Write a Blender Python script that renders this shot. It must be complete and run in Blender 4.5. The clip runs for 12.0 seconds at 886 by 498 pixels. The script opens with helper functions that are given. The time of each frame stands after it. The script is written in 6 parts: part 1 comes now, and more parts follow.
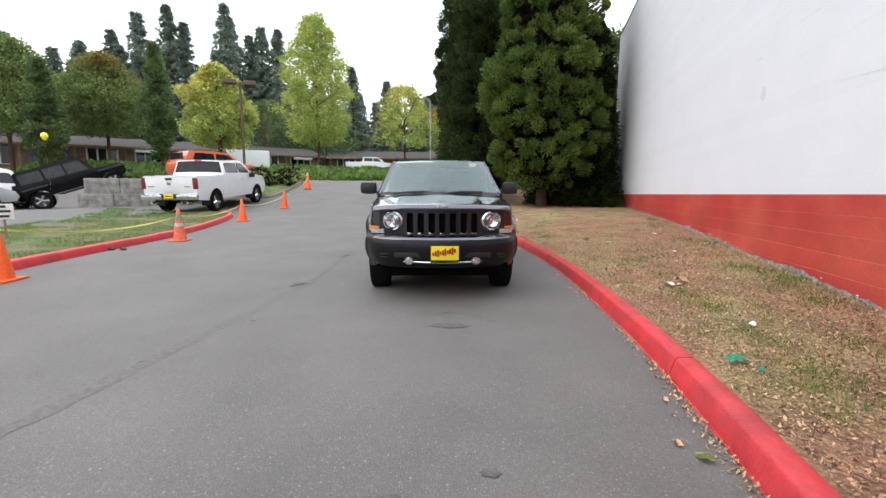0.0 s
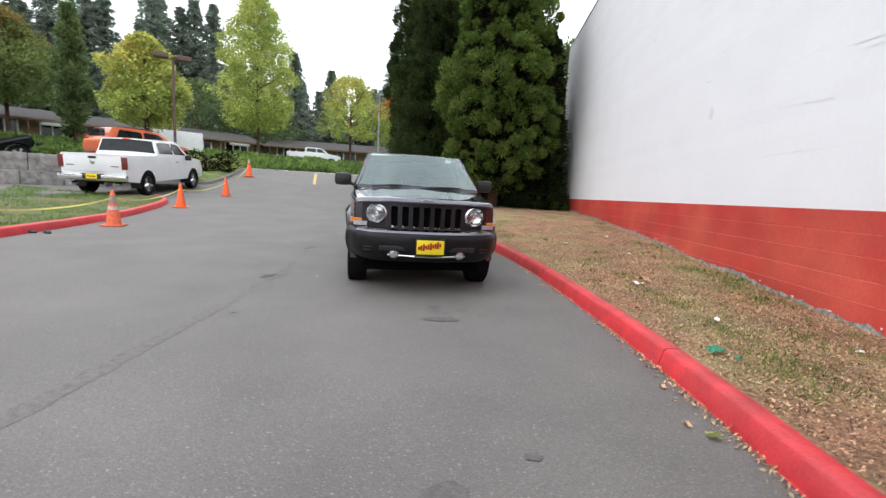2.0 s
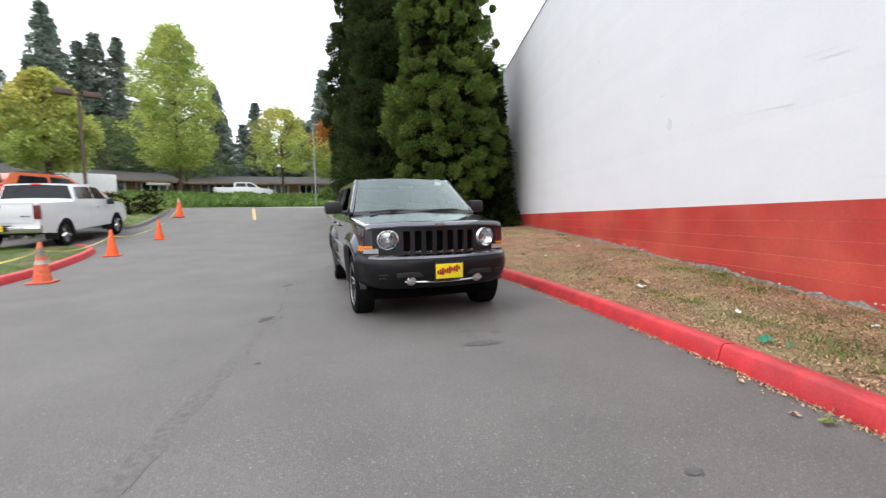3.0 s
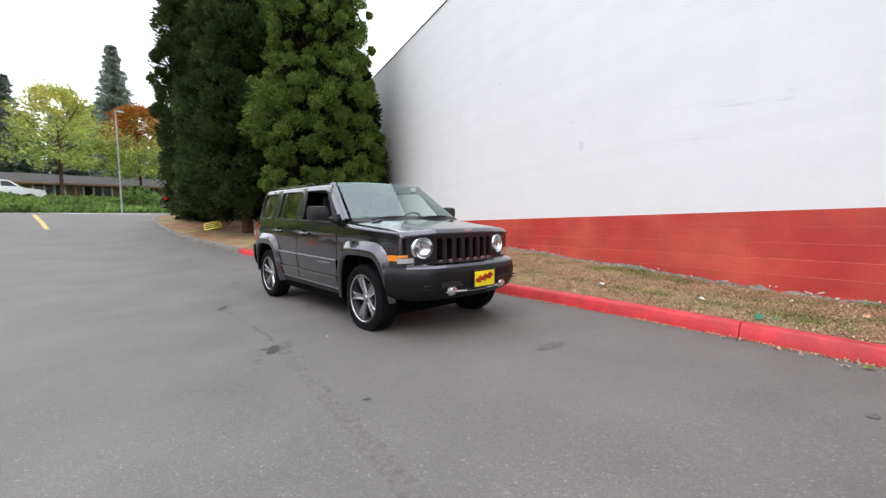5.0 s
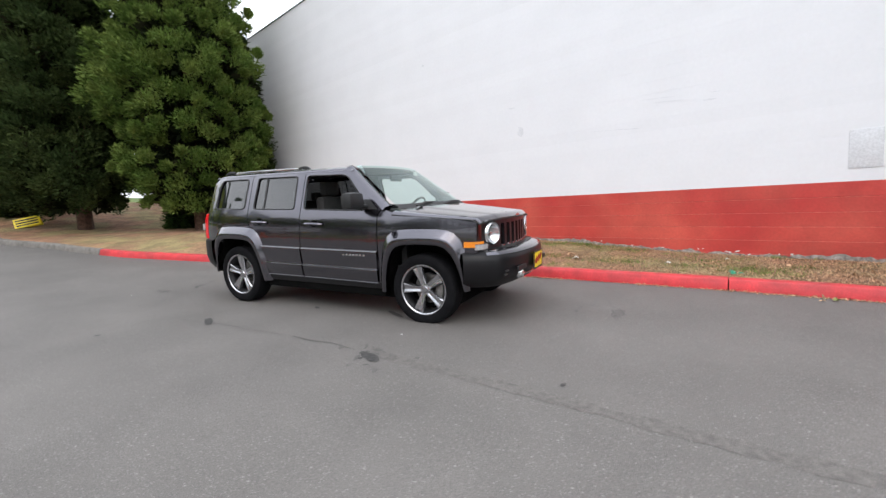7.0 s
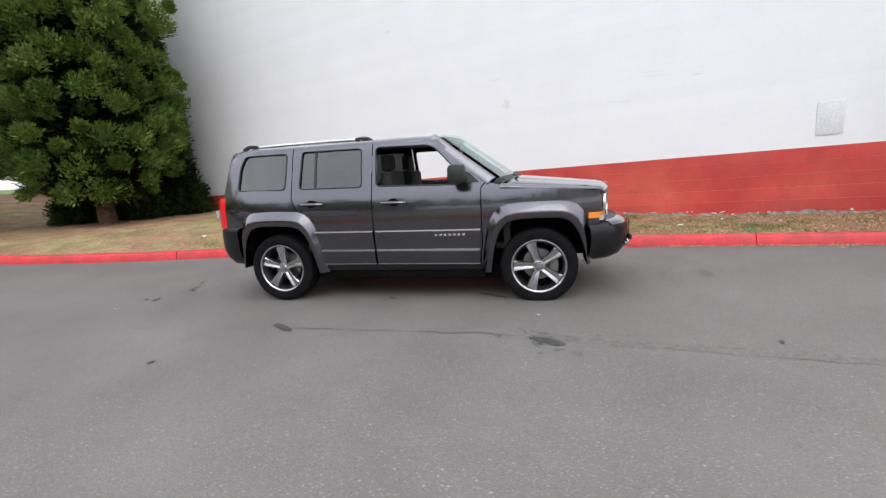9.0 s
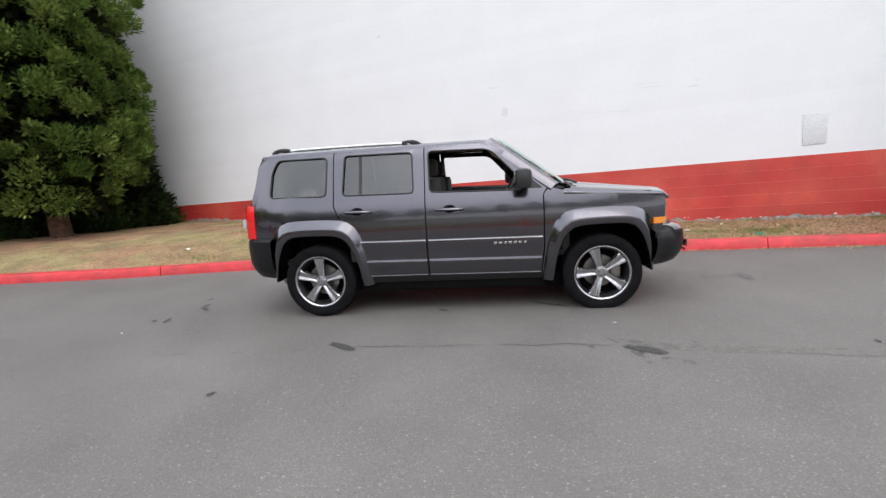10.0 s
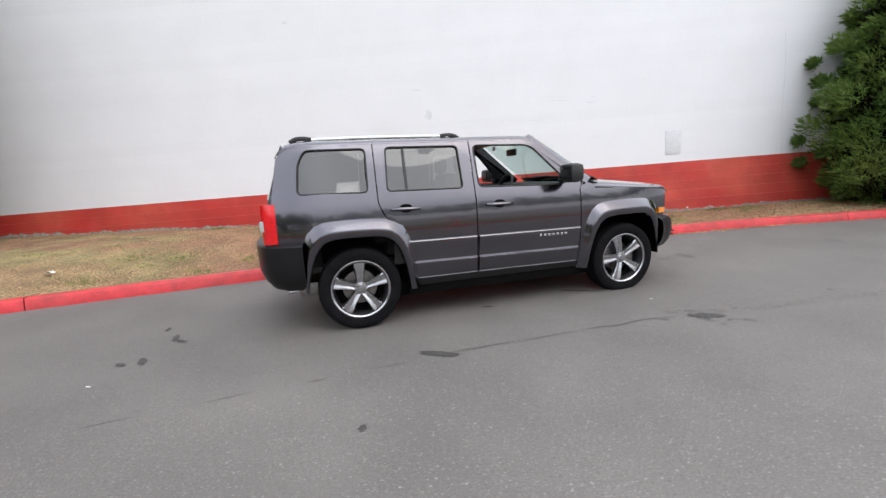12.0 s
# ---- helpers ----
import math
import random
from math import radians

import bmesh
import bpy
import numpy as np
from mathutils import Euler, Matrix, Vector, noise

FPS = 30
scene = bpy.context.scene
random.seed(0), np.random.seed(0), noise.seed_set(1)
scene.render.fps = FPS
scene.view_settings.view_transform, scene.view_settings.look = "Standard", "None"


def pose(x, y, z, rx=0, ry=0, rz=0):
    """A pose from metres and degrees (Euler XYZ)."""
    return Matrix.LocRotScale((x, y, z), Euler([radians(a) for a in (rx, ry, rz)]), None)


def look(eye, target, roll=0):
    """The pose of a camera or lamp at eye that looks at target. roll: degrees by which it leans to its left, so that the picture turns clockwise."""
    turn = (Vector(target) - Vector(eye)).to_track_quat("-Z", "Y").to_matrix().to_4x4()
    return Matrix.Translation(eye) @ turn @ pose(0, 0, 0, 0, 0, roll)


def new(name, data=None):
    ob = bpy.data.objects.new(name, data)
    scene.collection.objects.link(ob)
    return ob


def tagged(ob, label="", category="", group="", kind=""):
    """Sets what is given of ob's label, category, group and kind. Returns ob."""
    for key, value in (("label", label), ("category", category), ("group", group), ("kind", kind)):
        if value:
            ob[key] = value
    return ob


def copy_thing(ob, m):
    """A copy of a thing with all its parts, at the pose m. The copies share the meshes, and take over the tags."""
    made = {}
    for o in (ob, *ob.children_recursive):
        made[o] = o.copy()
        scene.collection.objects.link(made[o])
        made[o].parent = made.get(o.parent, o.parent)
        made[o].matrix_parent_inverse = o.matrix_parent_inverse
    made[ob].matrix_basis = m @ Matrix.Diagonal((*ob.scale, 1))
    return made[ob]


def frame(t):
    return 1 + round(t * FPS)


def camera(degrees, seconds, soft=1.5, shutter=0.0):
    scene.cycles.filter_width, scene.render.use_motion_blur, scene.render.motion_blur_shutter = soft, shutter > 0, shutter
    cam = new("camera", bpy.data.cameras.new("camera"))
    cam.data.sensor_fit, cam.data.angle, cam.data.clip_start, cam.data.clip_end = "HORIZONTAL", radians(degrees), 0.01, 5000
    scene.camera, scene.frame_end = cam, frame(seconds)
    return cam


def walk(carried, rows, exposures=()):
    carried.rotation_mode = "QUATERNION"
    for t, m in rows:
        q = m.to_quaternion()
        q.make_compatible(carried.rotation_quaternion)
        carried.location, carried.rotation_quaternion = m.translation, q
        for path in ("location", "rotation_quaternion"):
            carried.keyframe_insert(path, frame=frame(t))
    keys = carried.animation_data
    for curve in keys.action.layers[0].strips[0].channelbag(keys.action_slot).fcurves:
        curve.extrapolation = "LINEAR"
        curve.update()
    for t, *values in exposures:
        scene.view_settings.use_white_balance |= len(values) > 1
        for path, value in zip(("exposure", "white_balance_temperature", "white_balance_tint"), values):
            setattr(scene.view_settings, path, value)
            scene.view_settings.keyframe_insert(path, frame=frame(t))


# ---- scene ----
cam = camera(92.8, 12.0, soft=1.4, shutter=0.32)
METRES, EYE, TILT, LEAN, TURN = 10.49, 1.196, 3.4, 2.0, 13.3
ROWS = [
    (0.0, 0.0, 0.0, 0.0, 0.4, -10.85, -2.1),
    (0.5, -0.0003, -0.0001, -0.0002, 1.28, -10.8, -3.5),
    (1.0, -0.0017, -0.0, -0.0011, 0.04, -10.22, -4.04),
    (1.5, -0.0146, -0.0009, -0.0032, -1.78, -10.37, -6.22),
    (2.0, -0.0462, -0.0, -0.0055, -7.38, -10.67, -5.49),
    (2.5, -0.0826, 0.0127, -0.0111, -8.44, -7.77, -2.5),
    (3.0, -0.1211, 0.029, -0.0139, -16.61, -6.86, -1.58),
    (3.5, -0.1661, 0.0467, -0.016, -24.99, -6.66, 0.42),
    (5.5, -0.3234, 0.1706, -0.0255, -44.98, -5.02, -1.76),
    (6.0, -0.3548, 0.2089, -0.0263, -50.1, -6.33, 0.21),
    (6.5, -0.3804, 0.2511, -0.0277, -53.25, -6.38, -1.91),
    (7.0, -0.4087, 0.2938, -0.0284, -60.85, -6.43, -0.88),
    (7.5, -0.4252, 0.3404, -0.0308, -62.72, -8.11, -1.42),
    (9.5, -0.4521, 0.5319, -0.0365, -78.97, -8.67, 1.48),
    (10.0, -0.4509, 0.5783, -0.0372, -81.88, -7.96, 1.24),
    (10.5, -0.4544, 0.624, -0.0373, -89.76, -7.89, 2.1),
    (11.0, -0.4492, 0.6685, -0.0395, -92.76, -8.25, 0.76),
    (11.5, -0.4444, 0.7151, -0.0413, -99.79, -6.5, 1.11),
    (12.0, -0.4311, 0.7585, -0.0434, -103.9, -7.54, 1.66),
]
walk(cam, [(t, pose(0, 0, EYE, TILT, LEAN, TURN) @ pose(METRES * x, METRES * y, METRES * z, 90 + pitch, roll, yaw)) for t, x, y, z, yaw, pitch, roll in ROWS])

# ---- world, light, exposure ----
world = bpy.data.worlds.new("overcast")
scene.world = world
world.use_nodes = True
wn, wl = world.node_tree.nodes, world.node_tree.links
wn.clear()
sky = wn.new("ShaderNodeTexSky")
sky.sky_type, sky.sun_disc = "NISHITA", False
sky.sun_elevation, sky.sun_rotation = radians(48), radians(215)
sky.air_density, sky.dust_density = 1.6, 4.0
dim = wn.new("ShaderNodeMix")
dim.data_type, dim.blend_type = "RGBA", "MULTIPLY"
dim.inputs[0].default_value = 1.0
dim.inputs[7].default_value = (0.12, 0.12, 0.12, 1)
wl.new(sky.outputs[0], dim.inputs[6])
tc = wn.new("ShaderNodeTexCoord")
cloud = wn.new("ShaderNodeTexNoise")
cloud.inputs["Scale"].default_value, cloud.inputs["Detail"].default_value = 1.6, 5
wl.new(tc.outputs["Generated"], cloud.inputs["Vector"])
ramp = wn.new("ShaderNodeValToRGB")
ramp.color_ramp.elements[0].position, ramp.color_ramp.elements[0].color = 0.32, (0.70, 0.74, 0.80, 1)
ramp.color_ramp.elements[1].position, ramp.color_ramp.elements[1].color = 0.68, (1.23, 1.26, 1.33, 1)
wl.new(cloud.outputs[0], ramp.inputs[0])
veil = wn.new("ShaderNodeMix")
veil.data_type = "RGBA"
veil.inputs[0].default_value = 0.88
wl.new(dim.outputs[2], veil.inputs[6])
wl.new(ramp.outputs[0], veil.inputs[7])
# overcast sky: dimmer at the horizon, brightest overhead
split = wn.new("ShaderNodeSeparateXYZ")
wl.new(tc.outputs["Generated"], split.inputs[0])
lift = wn.new("ShaderNodeMapRange")
lift.inputs[1].default_value, lift.inputs[2].default_value = 0.0, 1.0
lift.inputs[3].default_value, lift.inputs[4].default_value = 1.72, 2.98
wl.new(split.outputs[2], lift.inputs[0])
bg = wn.new("ShaderNodeBackground")
wl.new(lift.outputs[0], bg.inputs[1])
wl.new(veil.outputs[2], bg.inputs[0])
wo = wn.new("ShaderNodeOutputWorld")
wl.new(bg.outputs[0], wo.inputs[0])
sun = new("sun", bpy.data.lights.new("sun", "SUN"))
sun.data.energy, sun.data.angle, sun.data.color = 0.5, radians(35), (1.0, 0.97, 0.93)
sun.matrix_world = look((-20, -14, 30), (0, 0, 0))

# ---- materials ----


def mat(name, base, rough=0.6, metal=0.0, var=0.18, scale=3.0, fine=0.1, fscale=40.0, bump=0.0, bscale=80.0, coat=0.0,
        alt=None, island=0.0, each=0.0, spec=0.5):
    """A surface of one base colour with broad stains (var, scale), fine grain (fine, fscale), relief and random tint of each piece."""
    m = bpy.data.materials.new(name)
    m.use_nodes = True
    n, l = m.node_tree.nodes, m.node_tree.links
    p = n["Principled BSDF"]
    p.inputs["Roughness"].default_value, p.inputs["Metallic"].default_value = rough, metal
    p.inputs["Coat Weight"].default_value, p.inputs["Coat Roughness"].default_value = coat, 0.04
    p.inputs["Specular IOR Level"].default_value = spec
    co = n.new("ShaderNodeTexCoord")

    def noise_at(s, detail=4.0):
        t = n.new("ShaderNodeTexNoise")
        t.inputs["Scale"].default_value, t.inputs["Detail"].default_value = s, detail
        l.new(co.outputs["Object"], t.inputs["Vector"])
        return t.outputs[0]

    def spread(out, amount):
        r = n.new("ShaderNodeMapRange")
        r.inputs[1].default_value, r.inputs[2].default_value = 0.3, 0.7
        r.inputs[3].default_value, r.inputs[4].default_value = 1 - amount, 1 + amount
        l.new(out, r.inputs[0])
        return r.outputs[0]

    broad = noise_at(scale)
    c = n.new("ShaderNodeMix")
    c.data_type = "RGBA"
    c.inputs[6].default_value = (*base, 1)
    c.inputs[7].default_value = (*(alt or base), 1)
    st = n.new("ShaderNodeMapRange")
    st.inputs[1].default_value, st.inputs[2].default_value = 0.42, 0.62
    l.new(broad, st.inputs[0])
    l.new(st.outputs[0], c.inputs[0])
    value = spread(noise_at(scale * 2.7), var)
    k = n.new("ShaderNodeMath")
    k.operation = "MULTIPLY"
    l.new(value, k.inputs[0])
    l.new(spread(noise_at(fscale), fine), k.inputs[1])
    value = k.outputs[0]
    for amount, kind, socket in ((island, "ShaderNodeNewGeometry", "Random Per Island"), (each, "ShaderNodeObjectInfo", "Random")):
        if amount:
            g = n.new(kind)
            r = n.new("ShaderNodeMapRange")
            r.inputs[3].default_value, r.inputs[4].default_value = 1 - amount, 1 + amount
            l.new(g.outputs[socket], r.inputs[0])
            k = n.new("ShaderNodeMath")
            k.operation = "MULTIPLY"
            l.new(value, k.inputs[0])
            l.new(r.outputs[0], k.inputs[1])
            value = k.outputs[0]
    s = n.new("ShaderNodeVectorMath")
    s.operation = "SCALE"
    l.new(c.outputs[2], s.inputs[0])
    l.new(value, s.inputs["Scale"])
    l.new(s.outputs[0], p.inputs["Base Color"])
    if bump:
        b = n.new("ShaderNodeBump")
        b.inputs["Strength"].default_value, b.inputs["Distance"].default_value = bump, 0.02
        l.new(noise_at(bscale, 6), b.inputs["Height"])
        l.new(b.outputs[0], p.inputs["Normal"])
    return m


def leafy(name, base, alt, island=0.35, scale=0.6, through_light=0.4):
    """Leaves: matt, a little light passes through."""
    m = mat(name, base, 0.75, var=0.25, scale=scale, alt=alt, island=island, spec=0.1)
    n, l = m.node_tree.nodes, m.node_tree.links
    p = n["Principled BSDF"]
    t = n.new("ShaderNodeBsdfTranslucent")
    col = p.inputs["Base Color"].links[0].from_socket
    l.new(col, t.inputs[0])
    x = n.new("ShaderNodeMixShader")
    x.inputs[0].default_value = through_light
    l.new(p.outputs[0], x.inputs[1])
    l.new(t.outputs[0], x.inputs[2])
    l.new(x.outputs[0], n["Material Output"].inputs[0])
    return m


def asphalt_mat(name, base, specks=0.25):
    """Worn asphalt: grey binder, pale and dark stones, broad dull patches."""
    m = mat(name, base, 0.70, var=0.14, scale=0.4, fine=0.22, fscale=120, bump=0.35, bscale=160, spec=0.55)
    n, l = m.node_tree.nodes, m.node_tree.links
    p = n["Principled BSDF"]
    col = p.inputs["Base Color"].links[0].from_socket
    co = n.new("ShaderNodeTexCoord")
    for s, lo, hi, tone in ((62, 0.22, 0.34, (0.40, 0.39, 0.37, 1)), (26, 0.12, 0.18, (0.52, 0.51, 0.48, 1)), (44, 0.20, 0.32, (0.045, 0.045, 0.045, 1)), (95, 0.25, 0.4, (0.34, 0.33, 0.32, 1))):
        v = n.new("ShaderNodeTexVoronoi")
        v.inputs["Scale"].default_value = s
        l.new(co.outputs["Object"], v.inputs["Vector"])
        r = n.new("ShaderNodeMapRange")
        r.inputs[1].default_value, r.inputs[2].default_value, r.inputs[3].default_value, r.inputs[4].default_value = lo, hi, 1, 0
        l.new(v.outputs["Distance"], r.inputs[0])
        pick = n.new("ShaderNodeMath")
        pick.operation = "GREATER_THAN"
        sep = n.new("ShaderNodeSeparateColor")
        l.new(v.outputs["Color"], sep.inputs[0])
        l.new(sep.outputs[0], pick.inputs[0])
        pick.inputs[1].default_value = 1 - specks
        k = n.new("ShaderNodeMath")
        k.operation = "MULTIPLY"
        l.new(r.outputs[0], k.inputs[0])
        l.new(pick.outputs[0], k.inputs[1])
        k2 = n.new("ShaderNodeMath")
        k2.operation = "MULTIPLY"
        l.new(k.outputs[0], k2.inputs[0])
        k2.inputs[1].default_value = 0.29
        x = n.new("ShaderNodeMix")
        x.data_type = "RGBA"
        l.new(k2.outputs[0], x.inputs[0])
        l.new(col, x.inputs[6])
        x.inputs[7].default_value = tone
        col = x.outputs[2]
    l.new(col, p.inputs["Base Color"])
    return m


def glass_mat(name, tint, alpha, rough=0.02, gloss=0.07, sheen=(1, 1, 1)):
    """Thin window glass: a clear sheet of that tint that lets light straight through, with a gloss that grows at grazing angles."""
    m = bpy.data.materials.new(name)
    m.use_nodes = True
    n, l = m.node_tree.nodes, m.node_tree.links
    n.remove(n["Principled BSDF"])
    t, g, x, f = (n.new(k) for k in ("ShaderNodeBsdfTransparent", "ShaderNodeBsdfGlossy", "ShaderNodeMixShader", "ShaderNodeLayerWeight"))
    t.inputs[0].default_value = (*[alpha * v for v in tint], 1)
    g.inputs["Roughness"].default_value = rough
    g.inputs["Color"].default_value = (*sheen, 1)
    f.inputs[0].default_value = 0.5
    p, r = n.new("ShaderNodeMath"), n.new("ShaderNodeMapRange")
    p.operation = "POWER"
    p.inputs[1].default_value = 4.0
    r.inputs[3].default_value, r.inputs[4].default_value = gloss, 1.0
    l.new(f.outputs["Facing"], p.inputs[0])
    l.new(p.outputs[0], r.inputs[0])
    l.new(r.outputs[0], x.inputs[0])
    l.new(t.outputs[0], x.inputs[1])
    l.new(g.outputs[0], x.inputs[2])
    l.new(x.outputs[0], n["Material Output"].inputs[0])
    return m


ASPHALT = asphalt_mat("asphalt", (0.125, 0.116, 0.108), 0.2)
ASPHALT_FAR = asphalt_mat("asphalt_far", (0.125, 0.122, 0.118), 0.1)
STAIN = mat("oil_stain", (0.046, 0.044, 0.042), 0.7, var=0.4, scale=14, fine=0.3, fscale=90)
STAIN_SOFT = mat("faint_stain", (0.096, 0.090, 0.085), 0.70, var=0.25, scale=9, fine=0.25, fscale=120, bump=0.3, bscale=160, spec=0.5)
SEAM = mat("seam_stain", (0.116, 0.107, 0.099), 0.70, var=0.25, scale=9, fine=0.25, fscale=120, bump=0.3, bscale=160, spec=0.55)
TAR = mat("crack", (0.074, 0.070, 0.066), 0.7, var=0.3, scale=20)
KERB_RED = mat("kerb_red_paint", (0.55, 0.033, 0.040), 0.5, var=0.2, scale=2.2, fine=0.1, fscale=60, bump=0.25, bscale=70, alt=(0.44, 0.036, 0.041))
KERB_GREY = mat("kerb_concrete", (0.165, 0.153, 0.138), 0.85, var=0.3, scale=3, fine=0.2, fscale=50, bump=0.3)
WHITE_WALL = mat("white_block_paint", (0.765, 0.770, 0.800), 0.6, var=0.018, scale=0.5, fine=0.012, fscale=18, bump=0.07, bscale=45, each=0.012)
RED_WALL = mat("red_block_paint", (0.47, 0.038, 0.032), 0.55, var=0.14, scale=0.7, fine=0.07, fscale=30, bump=0.15, bscale=50, alt=(0.53, 0.080, 0.055), each=0.05)
MORTAR_PINK = mat("worn_red_joint", (0.56, 0.13, 0.10), 0.7, var=0.3, scale=6)
BARE_BLOCK = mat("bare_concrete_block", (0.30, 0.275, 0.25), 0.9, var=0.5, scale=7, fine=0.3, fscale=45, bump=0.5, bscale=60)
SOIL = mat("dry_soil", (0.275, 0.148, 0.086), 0.95, var=0.30, scale=0.9, fine=0.5, fscale=38, bump=1.0, bscale=45, alt=(0.25, 0.195, 0.09))
GRASS_SOIL = mat("lawn_soil", (0.10, 0.115, 0.045), 0.95, var=0.3, scale=1.3, fine=0.4, fscale=45, bump=0.8, bscale=40, alt=(0.15, 0.12, 0.065))
VERGE = mat("far_grass", (0.075, 0.13, 0.03), 0.95, var=0.4, scale=0.8, fine=0.4, fscale=12, bump=0.5, alt=(0.12, 0.14, 0.04))
DRY_LEAF = mat("dry_leaf", (0.44, 0.255, 0.150), 0.85, var=0.2, scale=2, island=0.6, alt=(0.41, 0.295, 0.165))
DARK_LEAF = mat("dark_dead_leaf", (0.17, 0.095, 0.058), 0.9, var=0.2, scale=2, island=0.6, alt=(0.20, 0.13, 0.08))
GRASS = leafy("grass_blade", (0.22, 0.27, 0.08), (0.31, 0.30, 0.13), 0.4, 1.5)
LAWN = leafy("lawn_blade", (0.12, 0.22, 0.045), (0.19, 0.24, 0.075), 0.45, 1.5)
PAINT = mat("charcoal_metallic_paint", (0.092, 0.088, 0.104), 0.20, 1.0, var=0.04, scale=1.5, fine=0.12, fscale=900, coat=1.0, spec=0.0)
GRILLE = mat("dark_grille_paint", (0.040, 0.038, 0.043), 0.3, 0.6, var=0.05, scale=4, spec=0.3)
# For strips that imitate sky highlights along the car's side.
EDGE = mat("highlight_strip_metal", (0.21, 0.21, 0.22), 0.38, 0.9, var=0.06, scale=7)
TRIM = mat("satin_grey_plastic", (0.011, 0.011, 0.012), 0.36, var=0.08, scale=5, fine=0.12, fscale=260, bump=0.06, bscale=400, spec=0.28)
# Dull black made darker: shade below the car and in openings is included.
UNDER = mat("dull_black_with_shade", (0.006, 0.006, 0.006), 0.95, var=0.2, scale=6, spec=0.0)
BUMPER = mat("glossy_dark_bumper", (0.009, 0.0087, 0.0098), 0.45, var=0.08, scale=5, fine=0.1, fscale=260, coat=0.2, spec=0.12)
BLACK = mat("black_plastic", (0.012, 0.012, 0.013), 0.5, var=0.15, scale=9, fine=0.1, fscale=150)
RUBBER = mat("tyre_rubber", (0.008, 0.008, 0.009), 0.75, var=0.2, scale=6, fine=0.2, fscale=90, bump=0.2, bscale=120, spec=0.05)
CHROME = mat("chrome", (0.72, 0.73, 0.75), 0.12, 1.0, var=0.05, scale=6)
ALLOY = mat("polished_alloy", (0.42, 0.42, 0.44), 0.24, 0.95, var=0.06, scale=7)
ALLOY_DARK = mat("dark_alloy", (0.022, 0.022, 0.024), 0.5, 0.6, var=0.1, scale=8)
STEEL = mat("brake_steel", (0.25, 0.24, 0.23), 0.4, 0.9, var=0.2, scale=12)
LENS = mat("clear_lens", (0.62, 0.63, 0.64), 0.24, 0.8, var=0.35, scale=22, fine=0.25, fscale=60, coat=0.5)
REFLECTOR = mat("lamp_reflector", (0.66, 0.67, 0.69), 0.07, 1.0, var=0.2, scale=26)
CLEARLAMP = mat("clear_lamp", (0.38, 0.38, 0.38), 0.12, var=0.15, scale=20, coat=1)
AMBER = mat("amber_lens", (0.75, 0.24, 0.02), 0.15, var=0.08, scale=30, coat=1)
RED_LENS = mat("red_lens", (0.60, 0.010, 0.014), 0.2, var=0.1, scale=30, coat=0.25)
RED_DULL = mat("dull_red_lens", (0.14, 0.008, 0.010), 0.3, var=0.15, scale=20, coat=0.5)
SCREEN = glass_mat("windscreen_glass", (0.78, 0.95, 0.90), 0.82, gloss=0.125, sheen=(0.86, 1.0, 0.97))
CLEAR = glass_mat("clear_glass", (1, 1, 1), 0.95, gloss=0.05)
TINTED = glass_mat("tinted_glass", (0.9, 0.95, 1.0), 0.06, gloss=0.10)
DARKGLASS = mat("dark_window", (0.012, 0.014, 0.016), 0.08, var=0.3, scale=2, spec=0.35)
INTERIOR = mat("charcoal_cloth", (0.022, 0.021, 0.021), 0.85, var=0.2, scale=8, bump=0.2)
HEADLINER = mat("pale_headliner", (0.34, 0.33, 0.31), 0.9, var=0.08, scale=6)
YELLOW = mat("yellow_plate", (0.85, 0.68, 0.02), 0.4, var=0.05, scale=20)
RED_INK = mat("red_ink", (0.32, 0.012, 0.008), 0.5)
BLACK_INK = mat("black_ink", (0.02, 0.02, 0.02), 0.6)
CONE_ORANGE = mat("traffic_cone_orange", (0.85, 0.105, 0.014), 0.5, var=0.12, scale=8, fine=0.08, fscale=50, alt=(0.8, 0.12, 0.02))
CONE_BAND = mat("reflective_band", (0.44, 0.40, 0.37), 0.4, var=0.2, scale=15)
BAND_DULL = mat("worn_grey_band", (0.27, 0.20, 0.165), 0.6, var=0.3, scale=18)
CONE_FADED = mat("faded_orange_rubber", (0.66, 0.13, 0.055), 0.6, var=0.2, scale=9)
TAPE = mat("caution_tape", (0.76, 0.68, 0.20), 0.35, var=0.15, scale=10)
WHITE_PAINT = mat("white_car_paint", (0.74, 0.75, 0.77), 0.3, var=0.04, scale=1, coat=1)
ORANGE_PAINT = mat("orange_car_paint", (0.60, 0.12, 0.035), 0.3, 0.2, var=0.05, scale=1, coat=1)
BLACK_PAINT = mat("black_car_paint", (0.004, 0.004, 0.005), 0.25, var=0.05, scale=1, coat=0.10, spec=0.10)
SILVER_PAINT = mat("silver_car_paint", (0.45, 0.46, 0.46), 0.3, 0.6, var=0.05, scale=1, coat=1)
CONCRETE = mat("concrete_block", (0.19, 0.18, 0.168), 0.9, var=0.45, scale=1.6, fine=0.2, fscale=30, bump=0.4, bscale=30, each=0.12)
BARK = mat("brown_bark", (0.092, 0.050, 0.034), 0.95, var=0.35, scale=5, fine=0.4, fscale=30, bump=0.9, bscale=22)
CYPRESS = leafy("cypress_green", (0.080, 0.130, 0.027), (0.142, 0.192, 0.046), 0.35, 1.5, 0.2)
CYPRESS_DARK = leafy("cypress_deep_green", (0.036, 0.058, 0.019), (0.061, 0.083, 0.027), 0.35, 1.3, 0.25)
JUNIPER = leafy("juniper_green", (0.10, 0.175, 0.045), (0.15, 0.21, 0.055), 0.45, 1.2)
